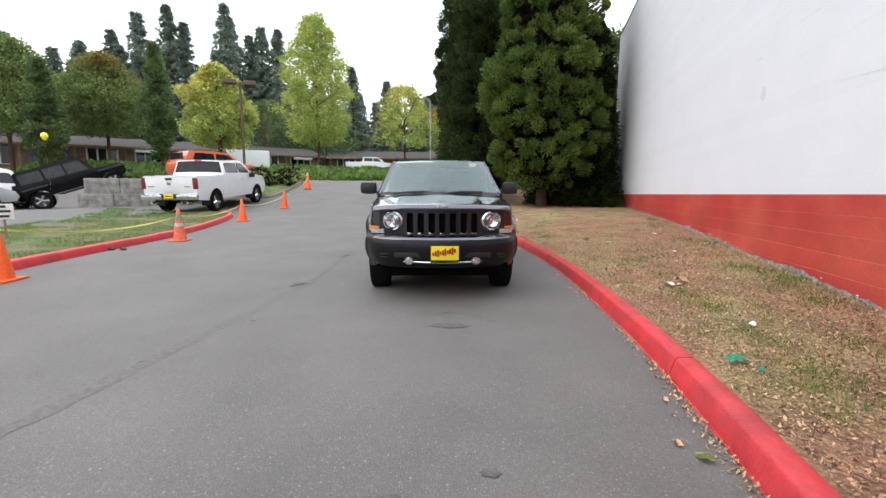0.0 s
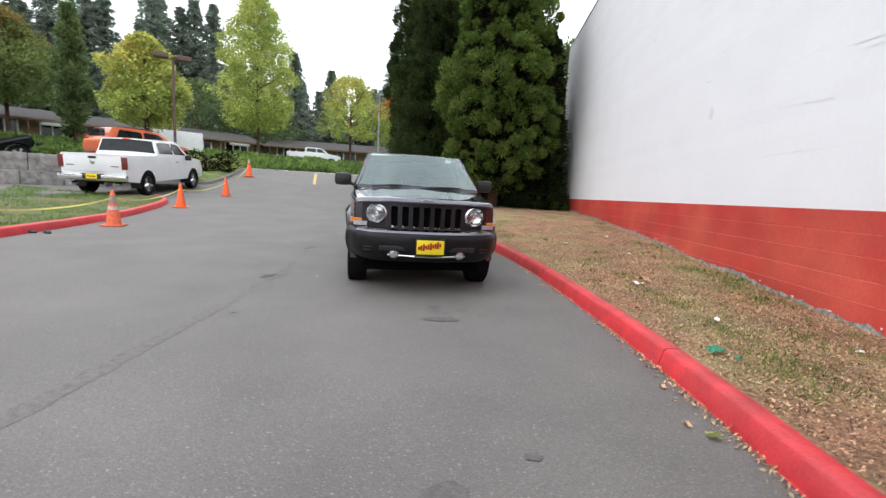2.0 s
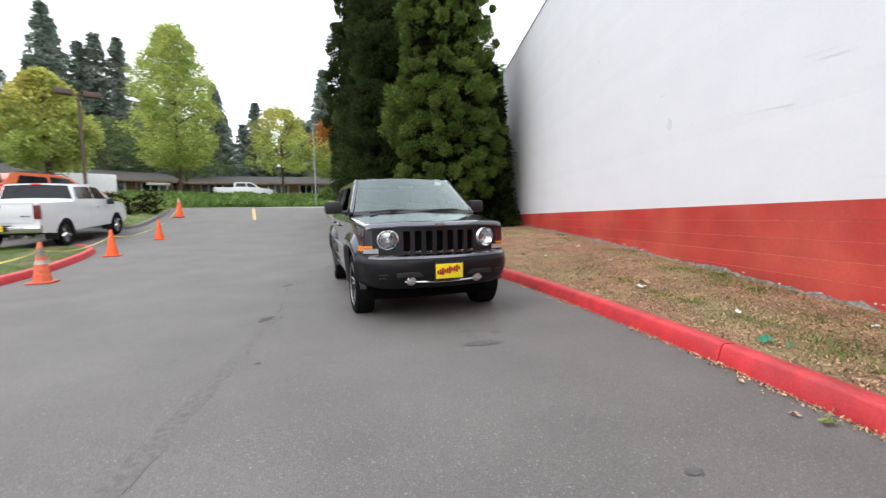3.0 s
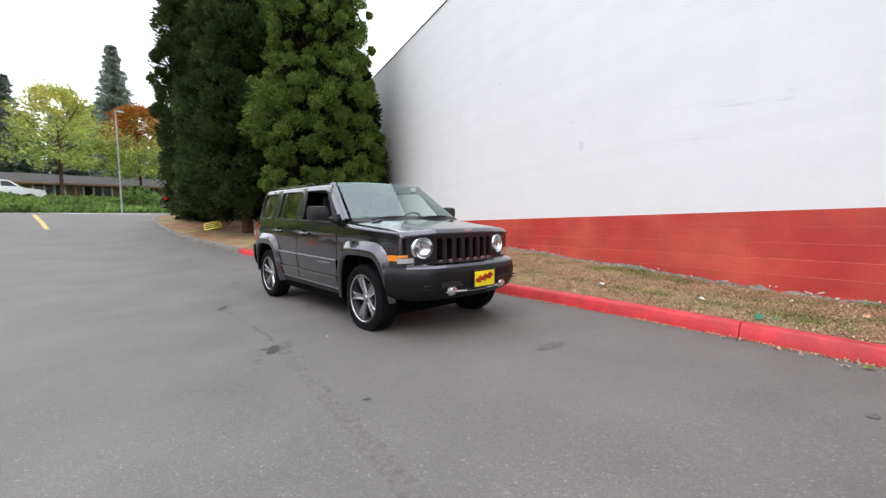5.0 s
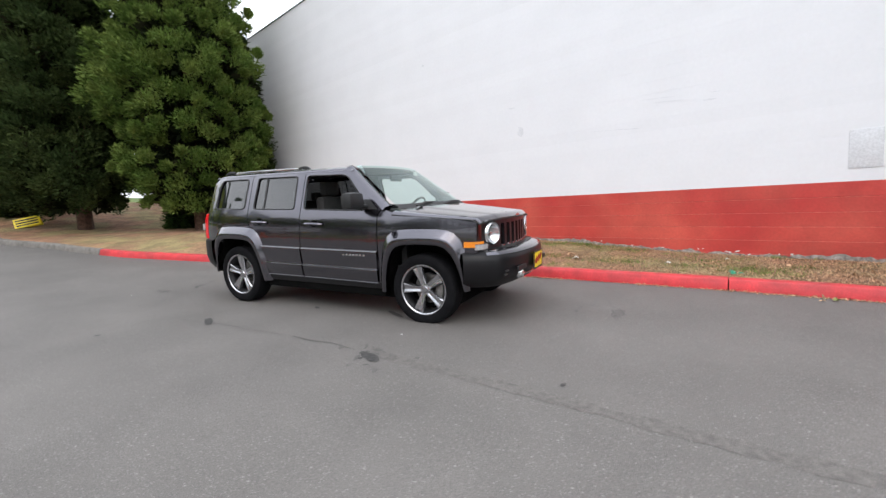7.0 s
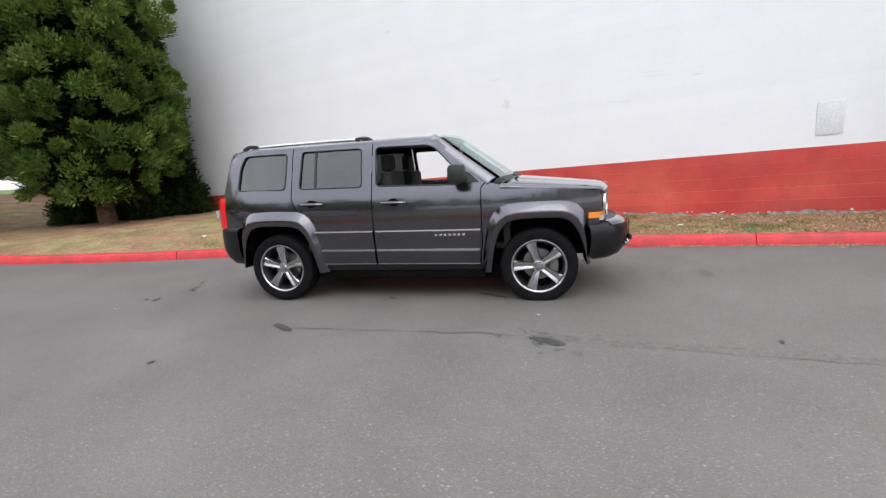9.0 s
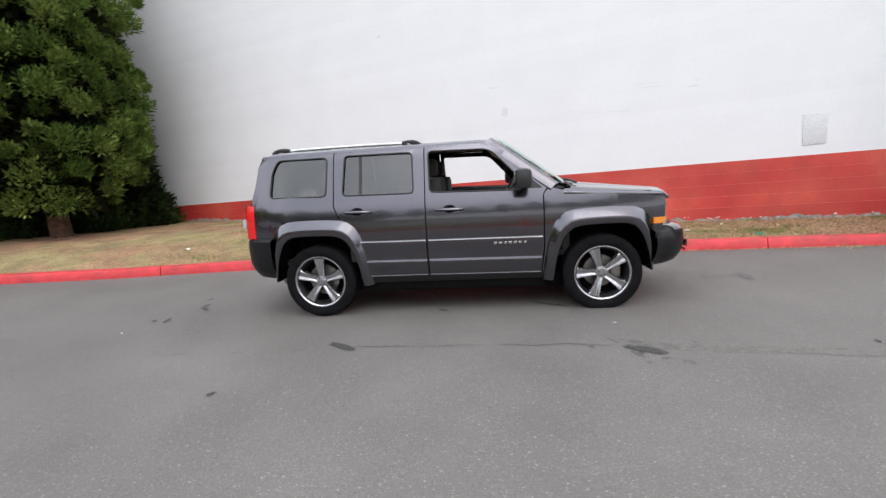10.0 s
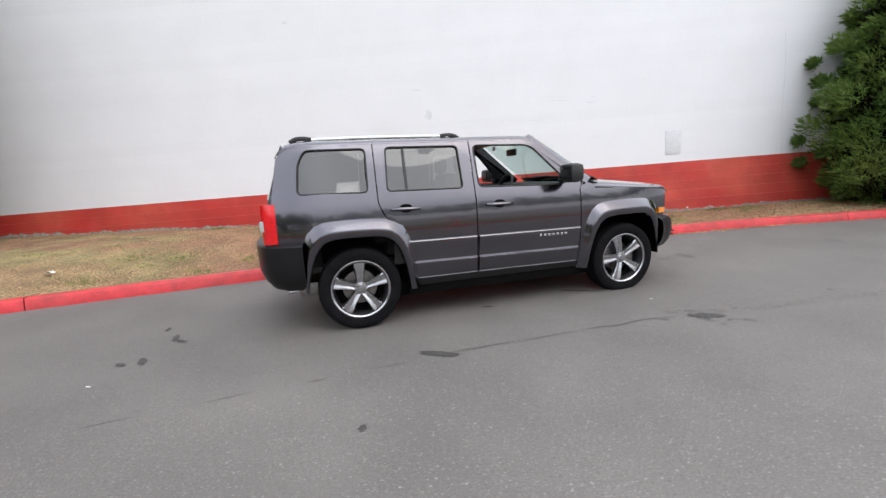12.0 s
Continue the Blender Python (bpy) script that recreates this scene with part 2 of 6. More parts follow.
# Inner leaves: the crown's inner shade is put into this dark colour.
INNER = leafy("inner_foliage_painted_shade", (0.015, 0.024, 0.009), (0.028, 0.026, 0.014), 0.4, 1.0)
SHRUB = leafy("dark_shrub", (0.03, 0.06, 0.015), (0.05, 0.09, 0.02), 0.4, 1.0)
# Fir green lightened and greyed: distance haze is mixed into the colour.
FIR = leafy("fir_green_hazed", (0.215, 0.265, 0.215), (0.24, 0.29, 0.23), 0.35, 0.3)
LIME = leafy("lime_leaves", (0.38, 0.46, 0.135), (0.45, 0.49, 0.15), 0.3, 0.4)
GOLD = leafy("golden_leaves", (0.52, 0.48, 0.14), (0.42, 0.46, 0.13), 0.3, 0.4)
LEAF = leafy("green_leaves", (0.19, 0.26, 0.095), (0.24, 0.29, 0.10), 0.35, 0.4)
DEEP = leafy("dark_green_leaves", (0.125, 0.18, 0.075), (0.15, 0.20, 0.075), 0.35, 0.4)
RUST = leafy("rust_red_leaves", (0.40, 0.11, 0.03), (0.30, 0.18, 0.03), 0.35, 0.5)
RUSSET = leafy("russet_leaves", (0.24, 0.15, 0.05), (0.17, 0.18, 0.04), 0.35, 0.5)
IVY = leafy("ivy_leaves", (0.20, 0.30, 0.085), (0.16, 0.24, 0.07), 0.4, 0.5)
ROOF_GREY = mat("grey_shingle_roof", (0.055, 0.050, 0.048), 0.95, var=0.2, scale=1.5, fine=0.3, fscale=9, bump=0.3, bscale=12)
BROWN_WALL = mat("brown_siding", (0.25, 0.165, 0.12), 0.85, var=0.2, scale=1, fine=0.1, fscale=9)
BRICK_TAN = mat("tan_brick", (0.36, 0.21, 0.13), 0.9, var=0.25, scale=4, fine=0.2, fscale=20)
WHITE_TRIM = mat("white_trim", (0.72, 0.73, 0.73), 0.6, var=0.06, scale=2)
BRONZE = mat("bronze_lamp", (0.09, 0.055, 0.045), 0.5, 0.3, var=0.1, scale=4)
PURPLE = mat("purple_banner", (0.12, 0.06, 0.30), 0.6, var=0.1, scale=3)
POLE_GREY = mat("galvanised_pole", (0.30, 0.31, 0.31), 0.5, 0.5, var=0.1, scale=4)
LINE_YELLOW = mat("road_line_yellow", (0.56, 0.40, 0.15), 0.8, var=0.2, scale=8, fine=0.25, fscale=60)
LINE_WHITE = mat("road_line_white", (0.62, 0.62, 0.60), 0.8, var=0.2, scale=8, fine=0.25, fscale=60)
BALLOON = mat("yellow_balloon", (0.85, 0.75, 0.02), 0.25, coat=0.6)
GREEN_FOIL = mat("green_wrapper", (0.02, 0.21, 0.11), 0.3, var=0.4, scale=40)
PAPER = mat("white_litter", (0.72, 0.70, 0.66), 0.8, var=0.15, scale=30)
VENT_GREY = mat("grey_vent_paint", (0.66, 0.67, 0.70), 0.7, var=0.05, scale=4)
COPING = mat("dark_green_coping", (0.06, 0.10, 0.09), 0.5, 0.4, var=0.1, scale=3)
PATCH_GREY = mat("grey_paint_patch", (0.68, 0.69, 0.72), 0.7, var=0.05, scale=4)

# ---- mesh helpers ----


def part(name, bm, material, parent=None, label="", smooth=True, solid=0.0, bevel=0.0):
    """Links a bmesh as one mesh object under a thing, a part or nothing."""
    me = bpy.data.meshes.new(name)
    if solid:
        bm.normal_update()
        bmesh.ops.solidify(bm, geom=bm.faces[:], thickness=solid)
    bm.to_mesh(me)
    bm.free()
    if smooth:
        me.shade_smooth()
        me.set_sharp_from_angle(angle=radians(38))
    ob = new(name, me)
    me.materials.append(material)
    ob.parent = parent
    if label:
        tagged(ob, label)
    if bevel:
        mo = ob.modifiers.new("round", "BEVEL")
        mo.width, mo.segments, mo.limit_method = bevel, 2, "ANGLE"
    return ob


def thing(name, m, label, category, group=""):
    ob = new(name)
    ob.empty_display_size = 0.2
    ob.matrix_world = m
    return tagged(ob, label, category, group)


def bm_from(verts, faces):
    bm = bmesh.new()
    vs = [bm.verts.new(v) for v in verts]
    for f in faces:
        try:
            bm.faces.new([vs[i] for i in f])
        except ValueError:
            pass
    return bm


def loft(rows, close_u=False, close_v=False, caps=False):
    """Quads between rows of equally many points."""
    bm = bmesh.new()
    vs = [[bm.verts.new(p) for p in r] for r in rows]
    n, k = len(rows), len(rows[0])
    for i in range(n if close_u else n - 1):
        for j in range(k if close_v else k - 1):
            a, b = vs[i], vs[(i + 1) % n]
            bm.faces.new((a[j], a[(j + 1) % k], b[(j + 1) % k], b[j]))
    if caps:
        bm.faces.new(list(reversed(vs[0])))
        bm.faces.new(vs[-1])
    bmesh.ops.recalc_face_normals(bm, faces=bm.faces)
    return bm


def merge(*bms):
    out = bmesh.new()
    for b in bms:
        me = bpy.data.meshes.new("tmp")
        b.to_mesh(me)
        b.free()
        out.from_mesh(me)
        bpy.data.meshes.remove(me)
    return out


def box(sx, sy, sz, at=(0, 0, 0), bevel=0.0, m=None):
    bm = bmesh.new()
    bmesh.ops.create_cube(bm, size=1, matrix=Matrix.Translation(at) @ Matrix.Diagonal((sx, sy, sz, 1)))
    if bevel:
        bmesh.ops.bevel(bm, geom=bm.edges[:], offset=bevel, segments=2, affect="EDGES", profile=0.6)
    if m is not None:
        bm.transform(m)
    return bm


def lathe(profile, n=32, axis="Z"):
    """Turns (radius, height) pairs round an axis."""
    rows = []
    for i in range(n):
        a = 2 * math.pi * i / n
        if axis == "Z":
            rows.append([(r * math.cos(a), r * math.sin(a), h) for r, h in profile])
        else:
            rows.append([(r * math.cos(a), h, r * math.sin(a)) for r, h in profile])
    bm = loft(rows, close_u=True)
    bmesh.ops.remove_doubles(bm, verts=bm.verts, dist=1e-5)
    bmesh.ops.recalc_face_normals(bm, faces=bm.faces)
    return bm


def tube(path, radius, n=8, flat=1.0):
    """A rounded bar along a path; radius a number or one for each point."""
    path = [Vector(p) for p in path]
    rows = []
    for i, p in enumerate(path):
        d = (path[min(i + 1, len(path) - 1)] - path[max(i - 1, 0)]).normalized()
        s = d.cross(Vector((0, 0, 1)))
        s = s.normalized() if s.length > 1e-4 else Vector((1, 0, 0))
        u = s.cross(d)
        r = radius[i] if isinstance(radius, (list, tuple)) else radius
        rows.append([p + s * r * math.cos(a) + u * r * flat * math.sin(a) for a in (2 * math.pi * j / n for j in range(n))])
    return loft(rows, close_v=True, caps=True)


def smooth_path(pts, rounds=2, closed=False):
    """Chaikin's corner cutting."""
    pts = [tuple(p) for p in pts]
    for _ in range(rounds):
        out = [] if closed else [pts[0]]
        for i in range(len(pts) if closed else len(pts) - 1):
            a, b = pts[i], pts[(i + 1) % len(pts)]
            out.append(tuple(0.75 * u + 0.25 * v for u, v in zip(a, b)))
            out.append(tuple(0.25 * u + 0.75 * v for u, v in zip(a, b)))
        if not closed:
            out.append(pts[-1])
        pts = out
    return pts


def resample(pts, n):
    """n points evenly along a path."""
    a = np.array(pts, float)
    s = np.concatenate([[0], np.cumsum(np.linalg.norm(np.diff(a, axis=0), axis=1))])
    q = np.linspace(0, s[-1], n)
    return [tuple(r) for r in np.stack([np.interp(q, s, a[:, k]) for k in range(a.shape[1])], 1)]


def rounded(poly, r=0.04, n=4):
    """A polygon with rounded corners."""
    out = []
    for i, p in enumerate(poly):
        p = Vector(p)
        a, b = Vector(poly[i - 1]), Vector(poly[(i + 1) % len(poly)])
        k = min(r, (a - p).length * 0.45, (b - p).length * 0.45)
        s, e = p + (a - p).normalized() * k, p + (b - p).normalized() * k
        for j in range(n + 1):
            t = j / n
            out.append(tuple((1 - t) ** 2 * s + 2 * t * (1 - t) * p + t * t * e))
    return out


def inside(px, py, poly):
    hit = np.zeros(len(px), bool)
    for (x1, y1), (x2, y2) in zip(poly, poly[1:] + poly[:1]):
        if y1 != y2:
            hit ^= ((y1 > py) != (y2 > py)) & (px < (x2 - x1) * (py - y1) / (y2 - y1) + x1)
    return hit


def skin(outline, holes, fmap, step=0.08, flip=False):
    """A curved panel: a flat outline with holes, filled with small triangles, and bent by fmap(a, b)."""
    from mathutils.geometry import delaunay_2d_cdt
    loops = []
    for loop in [outline, *holes]:
        out = []
        for p, q in zip(loop, list(loop[1:]) + [loop[0]]):
            k = max(1, int(math.hypot(q[0] - p[0], q[1] - p[1]) / step))
            out += [(p[0] + (q[0] - p[0]) * i / k, p[1] + (q[1] - p[1]) * i / k) for i in range(k)]
        loops.append(out)
    o = np.array(loops[0])
    gx, gy = np.meshgrid(np.arange(o[:, 0].min(), o[:, 0].max(), step), np.arange(o[:, 1].min(), o[:, 1].max(), step))
    gx, gy = gx.ravel(), gy.ravel()
    ok = inside(gx, gy, loops[0])
    for h in loops[1:]:
        ok &= ~inside(gx, gy, h)
    edge = np.concatenate([np.array(k) for k in loops])
    gx, gy = gx[ok], gy[ok]
    if len(gx):
        far = np.min(np.hypot(gx[:, None] - edge[None, :, 0], gy[:, None] - edge[None, :, 1]), axis=1) > step * 0.5
        gx, gy = gx[far], gy[far]
    verts, edges = [], []
    for k in loops:
        b = len(verts)
        verts += [Vector(p) for p in k]
        edges += [(b + i, b + (i + 1) % len(k)) for i in range(len(k))]
    verts += [Vector((float(x), float(y))) for x, y in zip(gx, gy)]
    vo, _, fo, *_ = delaunay_2d_cdt(verts, edges, [], 0, 1e-6)
    cen = np.array([[sum(vo[i][k] for i in f) / 3 for k in (0, 1)] for f in fo])
    keep = inside(cen[:, 0], cen[:, 1], loops[0])
    for h in loops[1:]:
        keep &= ~inside(cen[:, 0], cen[:, 1], h)
    faces = [tuple(reversed(f)) if flip else tuple(f) for f, k in zip(fo, keep) if k]
    bm = bm_from([fmap(v[0], v[1]) for v in vo], faces)
    bmesh.ops.delete(bm, geom=[v for v in bm.verts if not v.link_faces], context="VERTS")
    return bm


def soup(name, verts, faces_per, material, parent=None, label=""):
    """Many loose small faces as one mesh: verts (n, faces_per, 3)."""
    v = np.asarray(verts, np.float32)
    n = v.shape[0]
    me = bpy.data.meshes.new(name)
    me.vertices.add(n * faces_per)
    me.vertices.foreach_set("co", v.reshape(-1))
    me.loops.add(n * faces_per)
    me.loops.foreach_set("vertex_index", np.arange(n * faces_per, dtype=np.int32))
    me.polygons.add(n)
    me.polygons.foreach_set("loop_start", np.arange(0, n * faces_per, faces_per, dtype=np.int32))
    me.update(calc_edges=True)
    me.materials.append(material)
    ob = new(name, me)
    ob.parent = parent
    if label:
        tagged(ob, label)
    return ob


# ---- lie of the land ----
RISE_V = (-60, 3, 5.8, 8, 10, 12.7, 15, 17, 18, 20, 21.5, 23, 24.5, 26, 28, 30, 32, 36, 60, 900)
RISE_Z = (0.02, 0.03, 0.06, 0.10, 0.14, 0.20, 0.31, 0.45, 0.54, 0.64, 0.78, 1.0, 1.25, 1.5, 1.75, 1.98, 2.1, 2.2, 2.3, 2.3)


def land(x, y):
    """Height of the paved ground: level by the wall, rising to the street, then a bank; the side lot by the block wall stays low."""
    z = float(np.interp(y - 0.35 * x, RISE_V, RISE_Z) + np.interp(y - 0.7 * x, (46.5, 51.5, 60), (0, 1.0, 1.05)))
    lot = min(max((-18.2 - x) / 2.0, 0), 1) * min(max((17.5 + 0.35 * (-x - 16.8) - y) / 2.5, 0), 1) * min(max((42.0 + x) / 4.0, 0), 1)
    return z + (min(z, 0.52) - z) * lot


KERB_LINE = [(0.35, -9.0), (0.50, -4.0), (0.80, -0.6), (0.89, 0.6), (0.90, 1.6), (0.825, 2.86), (0.69, 3.95), (0.31, 6.2), (-0.20, 8.0), (-0.75, 9.5),
             (-1.52, 11.6), (-2.22, 13.0), (-2.92, 14.5), (-3.6, 16.3), (-4.7, 19.2), (-5.75, 21.6), (-6.3, 23.4), (-6.45, 25.2), (-5.9, 26.6), (-3.5, 27.6), (4.0, 29.5), (30, 36)]
KERB_LINE = smooth_path(KERB_LINE, 2)
ky = np.array([p[1] for p in KERB_LINE])
kx = np.array([p[0] for p in KERB_LINE])


def kerb_x(y):
    return float(np.interp(y, ky, kx))


WALL_X, WALL_END, ROOF_Z, RED_Z = 2.83, 19.9, 7.74, 1.20


def kerb_rise(y):
    """Share of its full height that the kerb stands out of the road: sunk in old asphalt near the start."""
    return float(np.interp(y, (0.5, 2.5, 5, 11), (0.90, 0.96, 1.0, 1.0)))


def bank(x, y):
    """Height of the dry soil between kerb and wall."""
    s = min(max((x - kerb_x(y) - 0.12) / 2.2, 0), 1)
    k = float(np.interp(y, (-5, 0.3, 2.6, 3.9, 5.5, 8, 10.4, 12.5, 19.9, 30), (0.13, 0.14, 0.15, 0.19, 0.285, 0.415, 0.53, 0.615, 0.84, 1.6)))
    low = land(kerb_x(y), y) + 0.137 * kerb_rise(y) - 0.012
    lump = 0.02 * noise.noise(Vector((x * 1.3, y * 1.3, 0))) + 0.008 * noise.noise(Vector((x * 6, y * 6, 3)))
    return low + (max(k, low) - low) * s ** 0.8 + lump * min(1, s * 6)

# ---- ground, road, kerbs ----


def axis_steps(near, lo, hi, mid=1.0):
    a = [near[0]]
    while a[-1] < near[1]:
        a.append(a[-1] + mid)
    d = mid
    while a[-1] < hi:
        d *= 1.25
        a.append(a[-1] + d)
    d = mid
    while a[0] > lo:
        d *= 1.25
        a.insert(0, a[0] - d)
    return a


gx, gy = axis_steps((-40, 12), -1500, 1500), axis_steps((-12, 60), -1500, 1500)
bm = loft([[(x, y, land(x, y)) for y in gy] for x in gx])
for f in bm.faces:
    if f.normal.z < 0:
        f.normal_flip()
    c = f.calc_center_median()
    f.material_index = 1 if c.y - 0.7 * c.x > 46.5 or c.y > 29.5 - 0.1 * c.x and c.x > 4 else 0
ground = part("ground", bm, ASPHALT)
ground.data.materials.append(VERGE)
tagged(ground, "worn grey asphalt driveway rising to a green verge", "ground", kind="structure")

KERB_SECTION = [(-0.01, -0.1), (-0.005, 0.02), (0.022, 0.116), (0.030, 0.130), (0.046, 0.139), (0.130, 0.143), (0.146, 0.133), (0.150, -0.1)]


def kerb_run(line, side, material, parent, name="kerb_stone", label="", sunk=False):
    """One length of kerb along a line, its body on the given side."""
    rows = []
    for i, p in enumerate(line):
        a, b = Vector(line[max(i - 1, 0)][:2]), Vector(line[min(i + 1, len(line) - 1)][:2])
        d = (b - a).normalized()
        nrm = Vector((d.y, -d.x)) * side
        z = land(*p[:2])
        wob = 0.004 * noise.noise(Vector((p[0] * 2, p[1] * 2, 7)))
        rows.append([(p[0] + nrm.x * (o + wob), p[1] + nrm.y * (o + wob), z + (h * (kerb_rise(p[1]) if sunk and h > 0 else 1)) + wob * 0.7) for o, h in KERB_SECTION])
    bm = loft(rows, caps=True)
    return part(name, bm, material, parent, label)


def cut(line, y0, y1):
    pts = [p for p in resample(line, 400) if y0 <= p[1] <= y1]
    return pts


kerb = tagged(new("kerb"), "red-painted concrete kerb along the driveway, worn and jointed", "kerb", kind="structure")
marks = (-9, -6.2, -3.2, -0.2, 2.86, 5.75, 8.65, 11.55, 14.9)
for a, b in zip(marks, marks[1:]):
    run = cut(KERB_LINE, a + 0.008, b - 0.008)
    run = [(kerb_x(a + 0.006), a + 0.006)] + run + [(kerb_x(b - 0.006), b - 0.006)]
    kerb_run(run, 1, KERB_RED, kerb, sunk=True)
for a, b in zip((14.9, 16.2, 17.9, 20.6, 23.4, 26.0), (16.2, 17.9, 20.6, 23.4, 26.0, 29.9)):
    run = [(kerb_x(a + 0.008), a + 0.008)] + cut(KERB_LINE, a + 0.02, b - 0.02) + [(kerb_x(b - 0.008), b - 0.008)]
    kerb_run(run, 1, KERB_GREY, kerb, label="bare grey concrete kerb stone")

# dry soil bank between kerb and wall
sy = np.concatenate([np.arange(-9, 12, 0.22), np.arange(12, 29, 0.5)])
rows = []
for y in sy:
    x0 = kerb_x(y) + 0.115
    x1 = WALL_X + 0.05 if y < WALL_END + 0.1 else 14.0
    rows.append([(x0 + (x1 - x0) * s, y, bank(x0 + (x1 - x0) * s, y)) for s in np.linspace(0, 1, 16)])
soil = part("soil_bank", loft(rows), SOIL)
tagged(soil, "dry brown soil strewn with needles between kerb and wall", "soil", kind="structure")

# left island: red kerb, thin lawn
LEFT_LINE = smooth_path([(-6.0, -2.0), (-6.7, 1.5), (-7.33, 4.0), (-7.92, 5.8), (-8.45, 7.9), (-9.3, 10.1), (-10.0, 11.7), (-10.5, 12.6), (-11.3, 13.1)], 2)
kerb_left = tagged(new("kerb_island"), "red-painted concrete kerb round the lawn island", "kerb", kind="structure")
pts = resample(LEFT_LINE, 90)
for a, b in ((0, 22), (22, 40), (40, 58), (58, 76), (76, 90)):
    kerb_run(pts[a:b + 1][:91], -1, KERB_RED, kerb_left)
rows = []
for p in pts[:88]:
    x1 = float(np.interp(p[1], (-2, 5, 8.3, 9.5, 10.9, 12.4, 13.2), (-15, -15, -14.4, -14.1, -13.7, -13.0, -12.2)))
    x0 = p[0] - 0.13
    rows.append([(x0 + (x1 - x0) * s, p[1], land(x0 + (x1 - x0) * s, p[1]) + 0.115 * (1 - s ** 6) + 0.012 * noise.noise(Vector((x0 + s * 5, p[1] * 2, 1)))) for s in np.linspace(0, 1, 14)])
lawn = part("lawn", loft(rows), GRASS_SOIL)
tagged(lawn, "thin patchy lawn on the island behind the red kerb", "lawn", kind="structure")

# planter island by the street with a grey kerb
PLANTER = smooth_path([(-13.6, 18.0), (-13.0, 18.1), (-13.1, 19.2), (-13.5, 20.9), (-14.2, 22.8), (-15.3, 24.8), (-17.5, 26.8), (-21, 28.5)], 2)
planter_kerb = tagged(new("kerb_planter"), "weathered grey concrete kerb round the planting bed", "kerb", kind="structure")
pts2 = resample(PLANTER, 60)
for a, b in ((0, 14), (14, 29), (29, 44), (44, 59)):
    kerb_run(pts2[a:b + 1], -1, KERB_GREY, planter_kerb)
rows = []
for p in pts2:
    rows.append([(p[0] - 0.13 - 3.6 * s, p[1] + 0.6 * s, land(p[0] - 3.6 * s, p[1] + 0.6 * s) + 0.12 + 0.35 * math.sin(min(1, s * 1.3) * math.pi) ) for s in np.linspace(0, 1, 8)])
bed = part("planting_bed", loft(rows), VERGE)
tagged(bed, "green planting bed beside the driveway mouth", "planting bed", kind="structure")


def sheet(name, outline, material, lift, label, category, step=0.12):
    """A thin flat mark lying on the ground."""
    bm = skin(outline, [], lambda x, y: (x, y, land(x, y) + lift), step)
    ob = part(name, bm, material)
    return tagged(ob, label, category, kind="structure")


def blot(cx, cy, rx, ry, turn, seed, n=22, rough=0.35):
    a = radians(turn)
    out = []
    for i in range(n):
        t = 2 * math.pi * i / n
        k = 1 + rough * noise.noise(Vector((math.cos(t) * 1.7 + seed, math.sin(t) * 1.7, seed * 3.1)))
        x, y = rx * k * math.cos(t), ry * k * math.sin(t)
        out.append((cx + x * math.cos(a) - y * math.sin(a), cy + x * math.sin(a) + y * math.cos(a)))
    return out


def ribbon(path, widths, seed=0):
    """Outline of a strip of varying width."""
    path = [Vector(p) for p in path]
    left, right = [], []
    for i, p in enumerate(path):
        d = (path[min(i + 1, len(path) - 1)] - path[max(i - 1, 0)]).normalized()
        nrm = Vector((-d.y, d.x))
        w = widths if not isinstance(widths, (list, tuple)) else widths[i]
        w *= 1 + 0.6 * noise.noise(Vector((p.x * 9 + seed, p.y * 9, 0)))
        left.append(tuple(p + nrm * w / 2)), right.append(tuple(p - nrm * w / 2))
    return left + right[::-1]


for i, (x, y, rx, ry, turn) in enumerate([(-0.79, 3.52, 0.17, 0.06, 10), (-2.98, 4.62, 0.15, 0.05, 74), (-3.40, 6.80, 0.17, 0.038, 72), (-3.21, 9.05, 0.08, 0.030, 40),
                                          (-2.75, 9.08, 0.09, 0.028, 20), (-2.83, 8.98, 0.07, 0.025, 60), (-2.40, 6.33, 0.06, 0.025, 70), (-2.05, 5.38, 0.16, 0.03, 75),
                                          (-2.55, 3.22, 0.028, 0.016, 0), (-0.19, 1.64, 0.04, 0.03, 20), (-3.26, 9.18, 0.05, 0.025, 60), (-4.26, 7.2, 0.028, 0.02, 0),
                                          (-0.55, 1.35, 0.09, 0.06, 30), (-2.5, 9.3, 0.05, 0.02, 10), (-0.62, 3.85, 0.05, 0.02, 0), (-0.9, 3.9, 0.06, 0.02, 20)]):
    sheet("oil_stain", blot(x, y, rx, ry, turn, i + 1.3, 26, 0.4), STAIN if i not in (0, 9, 12, 14, 15) else STAIN_SOFT, 0.005, "dark oil stain soaked into the asphalt", "stain", 0.05)
rs = random.Random(9)
for i in range(18):
    a, q = rs.uniform(0, 6.28), rs.random()
    x, y = -2.95 + 0.26 * q * math.cos(a), 4.62 + 0.55 * q * math.sin(a)
    sheet("faint_stain", blot(x, y, rs.uniform(0.02, 0.07), rs.uniform(0.01, 0.03), rs.uniform(40, 110), i * 2.3, 12, 0.9), STAIN_SOFT if i % 6 else STAIN, 0.003 + 0.0001 * i, "faint grey oil spot on the asphalt", "stain", 0.05)
for i in range(6):
    a, q = rs.uniform(0, 6.28), rs.random()
    sheet("faint_stain", blot(-0.75 + 0.4 * q * math.cos(a), 3.7 + 0.3 * q * math.sin(a), rs.uniform(0.02, 0.05), rs.uniform(0.01, 0.02), rs.uniform(0, 60), i * 1.9, 12, 0.9), STAIN_SOFT, 0.003 + 0.0001 * i, "faint grey oil spot on the asphalt", "stain", 0.05)
